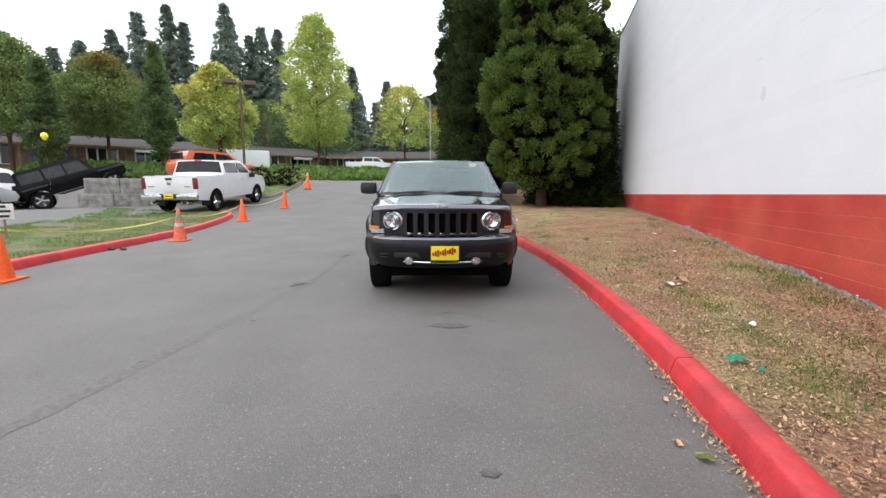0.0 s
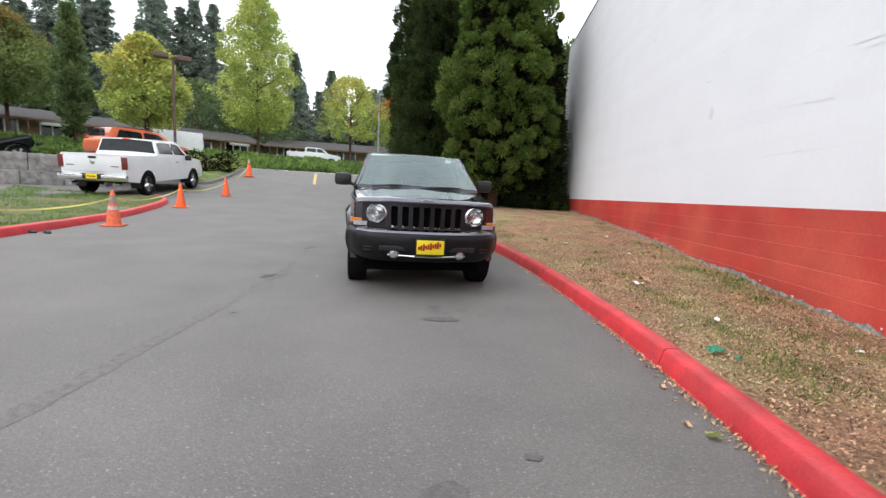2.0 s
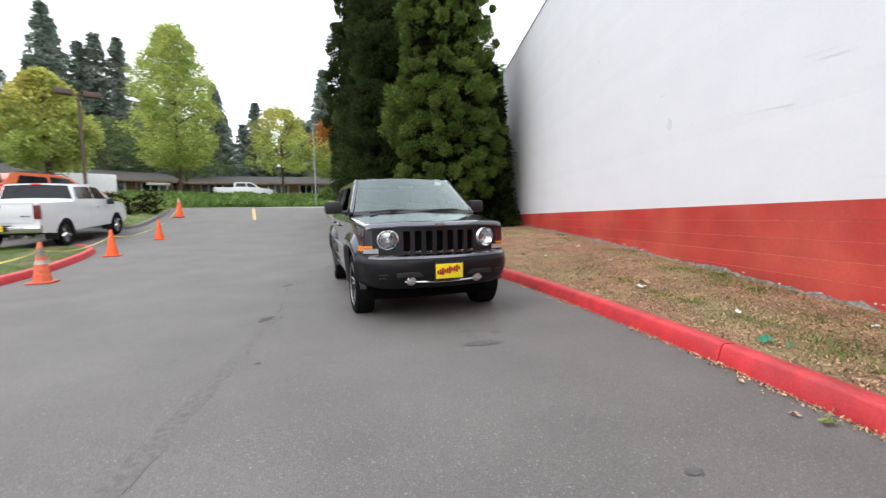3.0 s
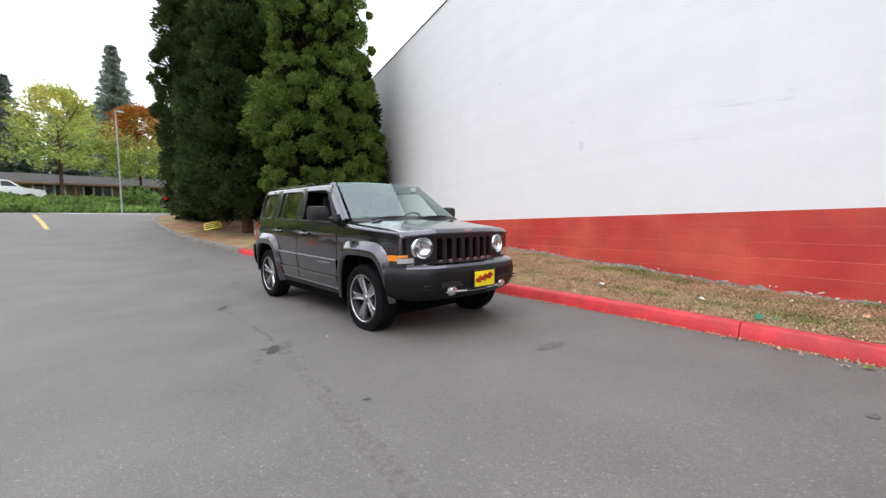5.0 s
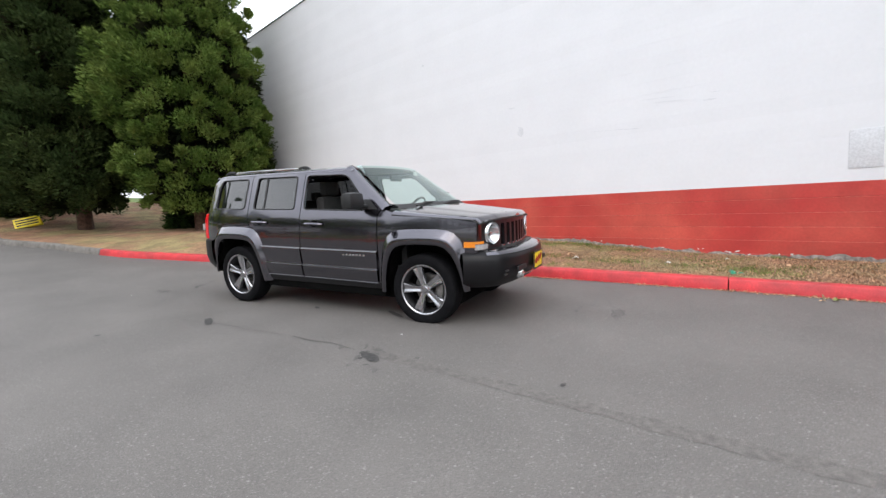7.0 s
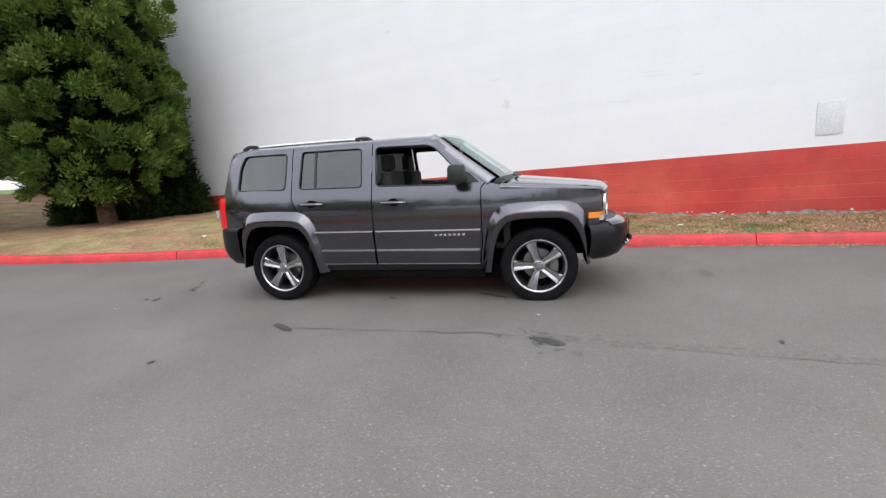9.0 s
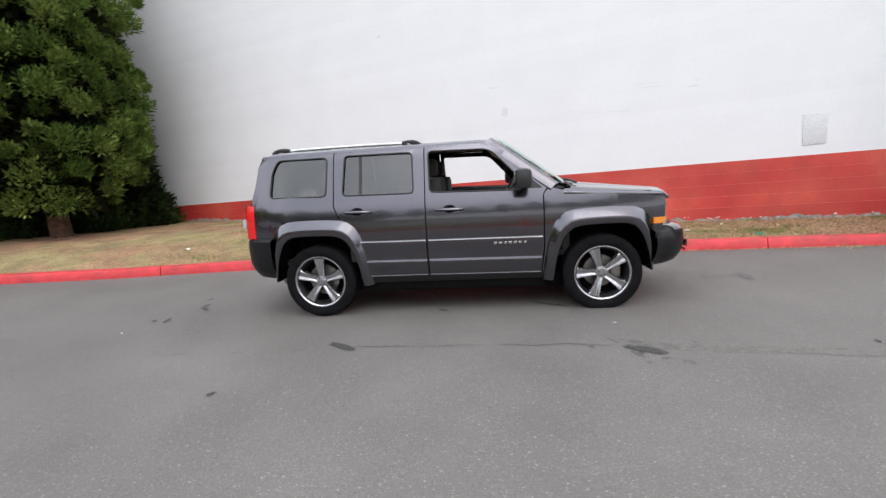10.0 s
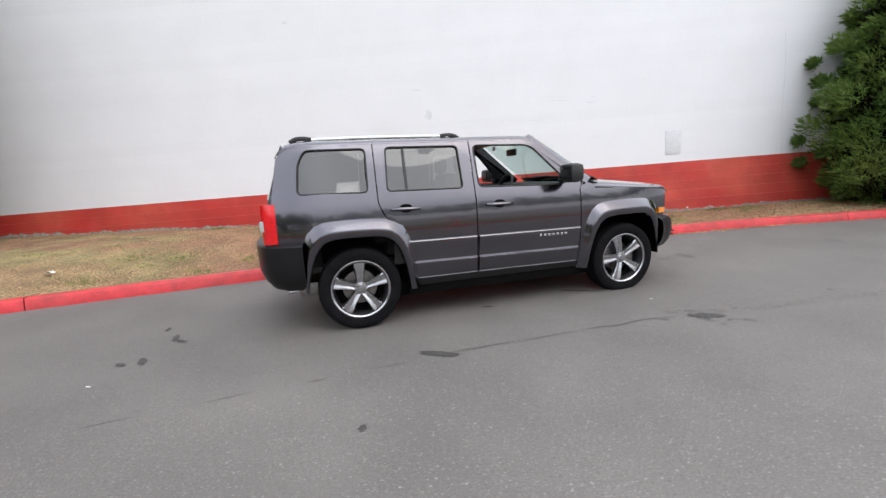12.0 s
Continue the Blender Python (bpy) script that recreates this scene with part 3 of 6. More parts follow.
crack = resample(smooth_path([(-2.92, 4.70), (-3.02, 5.3), (-3.21, 6.02), (-3.33, 6.5), (-3.41, 6.79), (-3.61, 7.36), (-3.84, 8.11), (-4.22, 9.09)], 2), 120)
crack = [(x + 0.03 * noise.noise(Vector((y * 4, 0, 1))), y) for x, y in crack]
for k, (a, b, w) in enumerate(((4, 26, 0.016), (28, 40, 0.010), (41, 56, 0.014), (62, 70, 0.010), (76, 81, 0.012), (88, 96, 0.009), (104, 112, 0.008))):
    sheet("crack", ribbon(crack[a:b], [w * (0.25 + min(i, b - a - 1 - i) / 5) if min(i, b - a - 1 - i) < 4 else w for i in range(b - a)], 2 + k), TAR, 0.003, "dark irregular crack along the asphalt seam", "crack", 0.04)
seam = smooth_path([(-2.45, -1.0), (-2.55, 1.41), (-2.67, 2.35), (-2.76, 3.34), (-2.92, 4.7)], 2)
sheet("paving_seam", ribbon(resample(seam, 90), 0.12, 5), SEAM, 0.002, "worn dark paving seam in the asphalt", "seam", 0.06)
sheet("road_line", [(-9.32, 21.1), (-9.17, 21.1), (-10.9, 25.6), (-11.07, 25.6)], LINE_YELLOW, 0.02, "worn yellow centre line at the driveway mouth", "road line", 0.2)
sheet("stop_line", [(-15.2, 25.3), (-6.9, 27.0), (-6.9, 27.15), (-15.2, 25.45)], LINE_WHITE, 0.035, "worn white line along the street edge", "road line", 0.3)
# ---- block building ----
building = tagged(new("wall_east"), "white-painted block wall with a red lower band", "wall", kind="structure")
Y0, COURSE = -16.0, 0.2


def course(z0, z1, material, proud, lip=0.004):
    """One long course of painted blocks with softened edges."""
    x = WALL_X - proud
    prof = [(WALL_X + 0.2, z0), (x + lip, z0), (x, z0 + lip), (x, z1 - lip), (x + lip, z1), (WALL_X + 0.2, z1)]
    ys = np.arange(Y0, WALL_END + 0.01, 1.6)
    ys = list(ys) + ([WALL_END] if ys[-1] < WALL_END else [])
    bm = loft([[(px, y, pz) for px, pz in prof] for y in ys], caps=True)
    return part("block_course", bm, material, building, smooth=False)


rng = random.Random(4)
z = -0.2
while z < ROOF_Z - 0.01:
    red = z < RED_Z - 0.01
    course(z + (0.003 if red else 0.0002), min(z + COURSE, ROOF_Z) - (0.003 if red else 0.0002), RED_WALL if red else WHITE_WALL, rng.uniform(0, 0.002) if red else rng.uniform(0, 0.0006), 0.003 if red else rng.choice((0.0003, 0.0004, 0.0006, 0.0012)))
    z = round(z + COURSE, 4)
part("joint_backing", box(0.01, WALL_END - Y0 - 0.1, RED_Z, (WALL_X + 0.0075, (Y0 + WALL_END) / 2, 0.6)), MORTAR_PINK, building)
part("core", box(14, WALL_END - Y0 - 0.1, ROOF_Z - 0.1, (WALL_X + 0.1 + 7, (Y0 + WALL_END) / 2, ROOF_Z / 2 - 0.05)), WHITE_WALL, building)
part("coping", box(14.05, WALL_END - Y0 + 0.04, 0.04, (WALL_X + 7.0, (Y0 + WALL_END) / 2, ROOF_Z + 0.02), 0.008), COPING, building, "dark metal coping along the roof edge")
# bare ragged footing where the paint has flaked
yy = np.arange(-3.0, 16.5, 0.03)
top, low = [], []
for y in yy:
    k = 0.045 + 0.05 * noise.noise(Vector((y * 0.8, 2, 0))) + 0.045 * noise.noise(Vector((y * 5, 5, 0))) + 0.03 * noise.noise(Vector((y * 17, 9, 0)))
    b = bank(WALL_X - 0.03, y)
    low.append((WALL_X - 0.008, y, b - 0.05)), top.append((WALL_X - 0.008, y, b + max(0.005, k)))
part("flaked_footing", loft([low, top]), BARE_BLOCK, building, "bare grey footing with flaked paint", smooth=False)
for i in range(54):
    y = rng.choice((rng.uniform(-1.2, 4.2), rng.uniform(3.5, 10)))
    b = bank(WALL_X - 0.03, y) + rng.uniform(0.01, 0.08)
    o = blot(y, b, rng.uniform(0.008, 0.030), rng.uniform(0.005, 0.014), rng.uniform(-20, 20), i * 1.7, 14, 1.0)
    part("paint_chip", skin(o, [], lambda a, c: (WALL_X - 0.006, a, c), 0.03, True), PAPER, building, "pale chip where red paint has come off", smooth=False)
for y, zz, w, h in ((6.80, 2.56, 0.07, 0.10), (9.5, 4.52, 0.06, 0.03), (7.0, 3.06, 0.09, 0.012), (4.2, 2.71, 0.26, 0.004), (3.45, 2.55, 0.09, 0.012), (4.58, 2.28, 0.12, 0.006), (4.95, 2.31, 0.35, 0.003), (4.02, 2.63, 0.26, 0.004), (3.38, 2.65, 0.08, 0.004)):
    part("scuff", skin(blot(y, zz, w, h, 4, y, 14, 0.7), [], lambda a, c: (WALL_X - 0.006, a, c), 0.05, True), PATCH_GREY, building, "grey scuff in the white paint", smooth=False)
vent = part("wall_vent", box(0.012, 0.32, 0.49, (WALL_X - 0.004, 1.72, 1.61), 0.003), VENT_GREY, None)
tagged(vent, "small grey painted vent cover on the white wall", "vent")
crackw = smooth_path([(-0.60, 1.22), (-0.57, 1.7), (-0.54, 2.2), (-0.57, 2.9), (-0.52, 3.6)], 1)
part("wall_crack", skin(ribbon(resample(crackw, 40), 0.012, 3), [], lambda a, c: (WALL_X - 0.0055, a, c), 0.05, True), PATCH_GREY, building, "hairline crack in the white paint", smooth=False)

# ---- the parked charcoal car ----
CAR = pose(-1.618, 6.402, 0.07, 0, 1.6, -74.6)
AX = 1.31


def side_y(x, z):
    """Half width of the car's skin."""
    w = float(np.interp(z, (0.28, 0.40, 0.60, 0.78, 0.88, 0.98, 1.045, 1.085, 1.115, 1.15, 1.53, 1.60), (0.802, 0.824, 0.847, 0.862, 0.862, 0.855, 0.847, 0.834, 0.824, 0.814, 0.700, 0.655)))
    if x > 1.25:
        w -= 0.10 * ((x - 1.25) / 0.7) ** 2
    if x < -1.5:
        w -= 0.085 * ((-1.5 - x) / 0.5) ** 2
    return w


ARCH_IN = [(-0.425, 0.30), (-0.405, 0.48), (-0.355, 0.66), (-0.29, 0.755), (-0.20, 0.793), (0.19, 0.797), (0.27, 0.765), (0.34, 0.67), (0.39, 0.52), (0.42, 0.36)]
ARCH_OUT = [(-0.525, 0.30), (-0.495, 0.55), (-0.445, 0.78), (-0.37, 0.90), (-0.25, 0.943), (0.22, 0.95), (0.35, 0.915), (0.43, 0.80), (0.455, 0.66), (0.462, 0.36)]
ARCH = resample(smooth_path(ARCH_IN, 2), 24)
ARCH_O = resample(smooth_path(ARCH_OUT, 2), 24)
FRONT_ARCH = [(AX + x, z) for x, z in ARCH]
REAR_ARCH = [(-AX - x, z) for x, z in ARCH][::-1]

FD = [(-0.245, 0.37), (0.775, 0.37), (0.80, 0.60), (0.80, 1.08), (0.845, 1.145), (0.415, 1.535), (0.33, 1.55), (-0.245, 1.555)]
FD_WIN = rounded([(-0.205, 1.145), (0.62, 1.125), (0.655, 1.18), (0.375, 1.475), (0.30, 1.505), (-0.215, 1.515)], 0.045)
RD = [(-0.255, 0.37), (-0.255, 1.555), (-1.105, 1.555), (-1.105, 1.06), (-1.065, 0.965), (-0.985, 0.86), (-0.90, 0.70), (-0.86, 0.37)][::-1]
RD_WIN = rounded([(-0.355, 1.145), (-0.365, 1.515), (-1.005, 1.52), (-1.025, 1.155)][::-1], 0.04)
QP = [p for p in REAR_ARCH if p[0] < -0.9]
Q = [(-1.115, 1.555), (-1.80, 1.55), (-1.885, 1.46), (-1.945, 1.14), (-1.955, 0.78), (-1.82, 0.70), (-1.72, 0.60)] + [p for p in REAR_ARCH if p[1] > 0.60] + [(-0.92, 0.60), (-0.91, 0.70), (-0.995, 0.86), (-1.075, 0.96), (-1.115, 1.06)]
Q_WIN = rounded([(-1.185, 1.155), (-1.175, 1.515), (-1.665, 1.515), (-1.725, 1.40), (-1.745, 1.165)], 0.045)
FEN = [(0.785, 0.37), (0.87, 0.33)] + [p for p in FRONT_ARCH if p[1] > (0.33 if p[0] < AX else 0.62)] + [(1.70, 0.60), (1.79, 0.70), (1.845, 0.83), (1.85, 1.005), (1.60, 1.038), (1.10, 1.072), (0.86, 1.135), (0.81, 1.08), (0.81, 0.60)]


def both(fn):
    for s in (-1, 1):
        fn(s)


def car_panel(name, outline, holes, parent, s, label="", step=0.07, push=0.0, material=None, solid=0.022):
    fm = lambda a, b: (a, s * (side_y(a, b) + push), b)
    return part(name, skin(outline, holes, fm, step, s > 0), material or PAINT, parent, label, solid=solid)


def handle(parent, x, z, s):
    """Pull handle: a bar over a flat near-black disc that paints the recess's shade."""
    y = side_y(x, z)
    bar = tube(smooth_path([(x - 0.118, s * (y + 0.006), z + 0.002), (x - 0.095, s * (y + 0.034), z + 0.003), (x + 0.095, s * (y + 0.034), z), (x + 0.118, s * (y + 0.006), z - 0.004)], 1), 0.017, 8, 0.9)
    ob = part("door_handle", bar, PAINT, parent, "charcoal pull handle")
    part("finger_recess", skin([(x + 0.058 * math.cos(a), z + 0.004 + 0.036 * math.sin(a)) for a in (2 * math.pi * i / 20 for i in range(20))], [], lambda u, v: (u, s * (side_y(u, v) + 0.003), v), 0.03, s > 0), UNDER, ob, "flat near-black disc painting the shade of the finger recess")
    return ob


def cladding(parent, x0, x1, low_end, za, zb, s, low_start=None):
    """The raised lower door skin: a shelf at the moulding, a shallow channel and a stepped sill."""
    rows = []
    for k in np.linspace(0, 1, 12):
        x, zt = x0 + (x1 - x0) * k, za + (zb - za) * k
        xl = (low_start if low_start else x0) + ((low_end if not low_start else x1) - (low_start if low_start else x0)) * k
        prof = ((zt + 0.006, 0.0, 0), (zt - 0.004, 0.015, 0), (zt - 0.014, 0.0175, 0.05), (zt - 0.05, 0.0150, 0.2), (zt - 0.17, 0.0085, 0.7), (zt - 0.182, 0.010, 0.75), (zt - 0.194, 0.019, 0.8), (zt - 0.21, 0.0195, 0.8), (0.42, 0.014, 1), (0.40, 0.012, 1), (0.375, 0.0, 1))
        rows.append([(x + (xl - x) * q, s * (side_y(x, z) + o), z) for z, o, q in prof])
    return part("door_cladding", loft(rows), PAINT, parent, "raised lower door skin")


def ledge(name, x0, x1, z0, z1, parent, s, material, h, label, out):
    """A thin metal strip facing up and out, added to imitate a sky highlight."""
    rows = []
    for k in np.linspace(0, 1, 14):
        x, z = x0 + (x1 - x0) * k, z0 + (z1 - z0) * k
        y = side_y(x, z)
        rows.append([(x, s * (y + out), z - h), (x, s * (y + out * 0.75), z + h * 0.3), (x, s * (y + 0.001), z + h)])
    return part(name, loft(rows), material, parent, label, smooth=False)


def wheel(parent, x, s, r=0.350, rim=0.246, spokes=5):
    """Alloy wheel with broad polished spokes over dark pockets, on a road tyre."""
    w = 0.215
    base = Matrix.Translation((x, s * 0.745, r)) @ (Matrix.Rotation(math.pi, 4, "Z") if s > 0 else Matrix.Identity(4))
    barrel = lathe([(rim - 0.012, 0.09), (rim - 0.03, 0.06), (rim - 0.035, -0.04), (rim - 0.014, -0.075), (rim + 0.004, -0.094), (rim + 0.006, -0.100), (rim - 0.004, -0.102), (rim - 0.02, -0.092)], 48, "Y")
    ob = part("wheel", barrel, ALLOY_DARK, parent, "five-spoke polished alloy wheel")
    ob.matrix_local = base
    part("rim_lip", lathe([(rim - 0.014, -0.088), (rim - 0.008, -0.095), (rim + 0.002, -0.099), (rim + 0.003, -0.104), (rim - 0.005, -0.105), (rim - 0.014, -0.097)], 48, "Y"), ALLOY, ob)
    tyre = lathe([(rim, 0.09), (rim + 0.03, 0.104), (r - 0.03, 0.108), (r - 0.008, 0.094), (r, 0.06), (r, -0.06), (r - 0.008, -0.094), (r - 0.03, -0.108), (rim + 0.055, -0.112), (rim + 0.028, -0.110), (rim + 0.004, -0.101)], 56, "Y")
    part("tyre", tyre, RUBBER, ob)
    # Added backing disc; its near-black colour stands for shade behind the spokes.
    back = lathe([(0.0, 0.052), (rim - 0.034, 0.048), (rim - 0.034, 0.06), (0.0, 0.064)], 40, "Y")
    part("wheel_pocket", back, UNDER, ob, "near-black backing disc standing for shade between the spokes")
    disc = lathe([(0.0, 0.012), (0.145, 0.012), (0.15, 0.018), (0.15, 0.034), (0.0, 0.034)], 32, "Y")
    part("brake_disc", disc, STEEL, ob)
    if x > 0:
        part("brake_caliper", box(0.085, 0.05, 0.13, (0.135, 0.005, -0.01), 0.016), STEEL, ob, "grey brake caliper")
    start = math.pi if x > 0 else -math.pi / 2
    for k in range(spokes):
        a = 2 * math.pi * k / spokes + start
        rows = []
        for q, hw, d in ((0.035, 0.034, -0.062), (0.075, 0.033, -0.070), (0.125, 0.038, -0.080), (0.18, 0.047, -0.088), (0.215, 0.054, -0.090), (rim - 0.010, 0.062, -0.091)):
            rows.append([(q, -0.035, -hw * 1.04), (q, d + 0.010, -hw), (q, d, -hw * 0.80), (q, d + 0.002, -hw * 0.42), (q, d + 0.009, -hw * 0.2), (q, d + 0.009, hw * 0.2), (q, d + 0.002, hw * 0.42), (q, d, hw * 0.80), (q, d + 0.010, hw), (q, -0.035, hw * 1.04)])
        bm = loft(rows)
        bm.transform(Matrix.Rotation(a, 4, "Y"))
        part("spoke", bm, ALLOY, ob)
    part("hub_cap", lathe([(0.0, -0.078), (0.028, -0.076), (0.034, -0.068), (0.052, -0.064), (0.058, -0.05), (0.058, -0.02)], 28, "Y"), ALLOY, ob)
    for k in range(5):
        a = 2 * math.pi * (k + 0.5) / 5 - start
        part("wheel_nut", box(0.018, 0.03, 0.018, (0.047 * math.cos(a), -0.052, 0.047 * math.sin(a)), 0.004), STEEL, ob)
    return ob


def charcoal_car():
    car = thing("parked_suv", CAR, "charcoal grey boxy five-door off-road car parked beside the red kerb", "car")
    # Low boxes are widened to deepen shade beneath; their black includes shade too.
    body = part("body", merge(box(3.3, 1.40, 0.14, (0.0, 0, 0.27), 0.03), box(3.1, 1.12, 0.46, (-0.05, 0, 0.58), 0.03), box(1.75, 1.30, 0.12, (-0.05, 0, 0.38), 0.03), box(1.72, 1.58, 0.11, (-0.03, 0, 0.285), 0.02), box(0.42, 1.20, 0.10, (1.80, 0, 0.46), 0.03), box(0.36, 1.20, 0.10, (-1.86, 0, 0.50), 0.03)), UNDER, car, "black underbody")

    def side(s):
        door = car_panel("front_door", FD, [FD_WIN], car, s, "charcoal front door with its window lowered" if s < 0 else "charcoal front door")
        handle(door, -0.03, 0.985, s)
        cladding(door, -0.238, 0.793, 0.775, 0.715, 0.706, s)
        ledge("moulding_highlight", -0.235, 0.79, 0.716, 0.709, door, s, EDGE, 0.006, "metal strip standing for the highlight on the moulding", 0.020)
        ledge("lower_moulding", -0.235, 0.74, 0.522, 0.512, door, s, EDGE, 0.0022, "metal strip standing for the highlight on the lower crease", 0.021)
        ledge("sill_highlight", -0.235, 0.77, 0.388, 0.380, door, s, EDGE, 0.0025, "metal strip standing for the highlight on the sill", 0.016)
        for i in range(7):
            part("badge_letter", box(0.026, 0.006, 0.020, (0.37 + 0.044 * i, s * (side_y(0.4, 0.66) + 0.017), 0.664), 0.002), CHROME, door, "small chrome badge bar")
        part("window_seal", tube([(a, s * (side_y(a, b) + 0.002), b) for a, b in FD_WIN + FD_WIN[:1]], 0.007, 6), BLACK, door, "black window seal")
        rd = car_panel("rear_door", RD, [RD_WIN], car, s, "charcoal rear door with tinted window")
        handle(rd, -0.885, 1.00, s)
        cladding(rd, -0.905, -0.26, -0.865, 0.721, 0.714, s, -0.86)
        ledge("moulding_highlight", -0.90, -0.262, 0.722, 0.716, rd, s, EDGE, 0.006, "metal strip standing for the highlight on the moulding", 0.020)
        ledge("lower_moulding", -0.86, -0.262, 0.530, 0.523, rd, s, EDGE, 0.0022, "metal strip standing for the highlight on the lower crease", 0.021)
        ledge("sill_highlight", -0.85, -0.262, 0.388, 0.388, rd, s, EDGE, 0.0025, "metal strip standing for the highlight on the sill", 0.016)
        part("window_seal", tube([(a, s * (side_y(a, b) + 0.002), b) for a, b in RD_WIN + RD_WIN[:1]], 0.007, 6), BLACK, rd, "black window seal")
        gl = part("window_glass", skin(RD_WIN, [], lambda a, b: (a, s * (side_y(a, b) - 0.012), b), 0.1, s > 0), TINTED, rd, "dark tinted glass")
        gl.visible_shadow = False
        part("window_divider", loft([[(-0.868, s * (side_y(-0.83, zz) - 0.006), zz), (-0.844, s * (side_y(-0.83, zz) - 0.006), zz)] for zz in np.linspace(1.15, 1.515, 6)]), BLACK, rd)
        qp = car_panel("quarter_panel", Q, [Q_WIN], car, s, "charcoal rear quarter panel with tinted window")
        part("window_seal", tube([(a, s * (side_y(a, b) + 0.002), b) for a, b in Q_WIN + Q_WIN[:1]], 0.007, 6), BLACK, qp, "black window seal")
        gl = part("window_glass", skin(Q_WIN, [], lambda a, b: (a, s * (side_y(a, b) - 0.012), b), 0.1, s > 0), TINTED, qp, "dark tinted glass")
        gl.visible_shadow = False
        car_panel("front_fender", FEN, [], car, s, "charcoal front wing")
        for nm, sg in (("front_wheel_flare", 1), ("rear_wheel_flare", -1)):
            rows = []
            for (a, b), (c, d) in zip(ARCH, ARCH_O):
                row = []
                for k, o in ((0.0, -0.03), (0.0, 0.036), (0.05, 0.047), (0.12, 0.052), (0.40, 0.053), (0.46, 0.051), (0.51, 0.046), (0.90, 0.010), (1.0, -0.004)):
                    x, z = sg * AX + sg * (a + (c - a) * k), b + (d - b) * k
                    row.append((x, s * (side_y(min(max(x, -1.95), 1.75), z) + o), z))
                rows.append(row)
            part(nm, loft(rows), PAINT, car, "charcoal wheel-arch flare")
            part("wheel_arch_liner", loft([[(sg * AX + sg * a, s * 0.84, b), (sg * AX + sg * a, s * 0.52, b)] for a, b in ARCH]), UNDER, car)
        part("rocker_sill", loft([[(x, s * (side_y(x, 0.38) + 0.002), 0.385), (x, s * (side_y(x, 0.36) + 0.004), 0.345), (x, s * 0.80, 0.315), (x, s * 0.70, 0.31)] for x in np.linspace(-0.87, 0.80, 8)]), TRIM, car, "charcoal sill")
        # mirror on the front door's corner
        y0 = side_y(0.62, 1.17)
        shell = box(0.14, 0.22, 0.165, (0.62, s * (y0 + 0.175), 1.225), 0.05)
        mirror = part("door_mirror", merge(shell, tube([(0.64, s * (y0 - 0.01), 1.16), (0.63, s * (y0 + 0.05), 1.165), (0.625, s * (y0 + 0.11), 1.185)], (0.045, 0.035, 0.035), 8, 0.7)), BLACK, car, "black door mirror")
        part("mirror_glass", box(0.004, 0.17, 0.105, (0.553, s * (y0 + 0.175), 1.225), 0.0015), DARKGLASS, mirror)
        part("mirror_sail", skin([(0.60, 1.135), (0.80, 1.135), (0.69, 1.235), (0.60, 1.235)], [], lambda a, b: (a, s * (side_y(a, b) + 0.004), b), 0.05, s > 0), BLACK, car)
        # windscreen pillar
        rows = []
        for k in np.linspace(0, 0.95, 10):
            x, z = 0.375 + 0.60 * k, 1.585 - 0.455 * k - 0.02 * k * (1 - k)
            y = 0.632 + 0.165 * k
            rows.append([(x - 0.075, s * (y + 0.056), z - 0.035), (x - 0.040, s * (y + 0.045), z + 0.002), (x - 0.002, s * (y + 0.020), z + 0.018), (x + 0.008, s * (y - 0.012), z + 0.010), (x - 0.03, s * (y - 0.02), z - 0.03)])
        part("windscreen_pillar", loft(rows, close_v=True, caps=True), PAINT, car)
        # roof rail
        rr = [(-0.40, s * 0.572, 1.606), (-0.48, s * 0.57, 1.612), (-1.0, s * 0.568, 1.616), (-1.5, s * 0.565, 1.611), (-1.66, s * 0.562, 1.604)]
        rail = part("roof_rail", tube(smooth_path(rr, 1), 0.010, 8, 1.4), CHROME, car, "bright metal roof rail")
        for xa, xb in ((-0.30, -0.47), (-1.77, -1.60)):
            hoop = [(xa + (xb - xa) * k, s * 0.57, 1.592 + h) for k, h in ((0.0, -0.006), (0.22, 0.020), (0.5, 0.028), (0.8, 0.025), (1.02, 0.018))]
            part("rail_foot", merge(tube(smooth_path(hoop, 1), 0.014, 8, 1.4), tube([(xa + (xb - xa) * 0.72, s * 0.57, 1.59), (xa + (xb - xa) * 0.86, s * 0.57, 1.612)], 0.014, 8)), BLACK, rail, "black rail foot")
        # head lamp, turn lamp, fog lamp
        hy, hz, hx = s * 0.545, 0.885, 1.914
        lamp = lathe([(0.0, 0.06), (0.035, 0.055), (0.07, 0.035), (0.095, 0.005), (0.106, -0.015)], 32, "Z")
        turn = Matrix.Rotation(radians(s * 14), 4, "Z") @ Matrix.Rotation(radians(-90), 4, "Y")
        lamp.transform(Matrix.Translation((hx, hy, hz)) @ turn)
        hl = part("headlight", lamp, REFLECTOR, car, "round clear headlight")
        ring = lathe([(0.100, -0.02), (0.112, -0.012), (0.118, 0.0), (0.112, 0.012), (0.102, 0.012)], 32, "Z")
        ring.transform(Matrix.Translation((hx, hy, hz)) @ turn)
        part("headlight_ring", ring, CHROME, hl, "bright lamp rim")
        cover = lathe([(0.0, -0.028), (0.05, -0.025), (0.085, -0.018), (0.106, -0.006)], 32, "Z")
        cover.transform(Matrix.Translation((hx, hy, hz)) @ turn)
        part("headlight_glass", cover, CLEAR, hl).visible_shadow = False
        bulb = lathe([(0.0, -0.004), (0.018, 0.0), (0.026, 0.012), (0.028, 0.05)], 16, "Z")
        bulb.transform(Matrix.Translation((hx - 0.012, hy, hz)) @ turn)
        part("bulb", bulb, CHROME, hl)
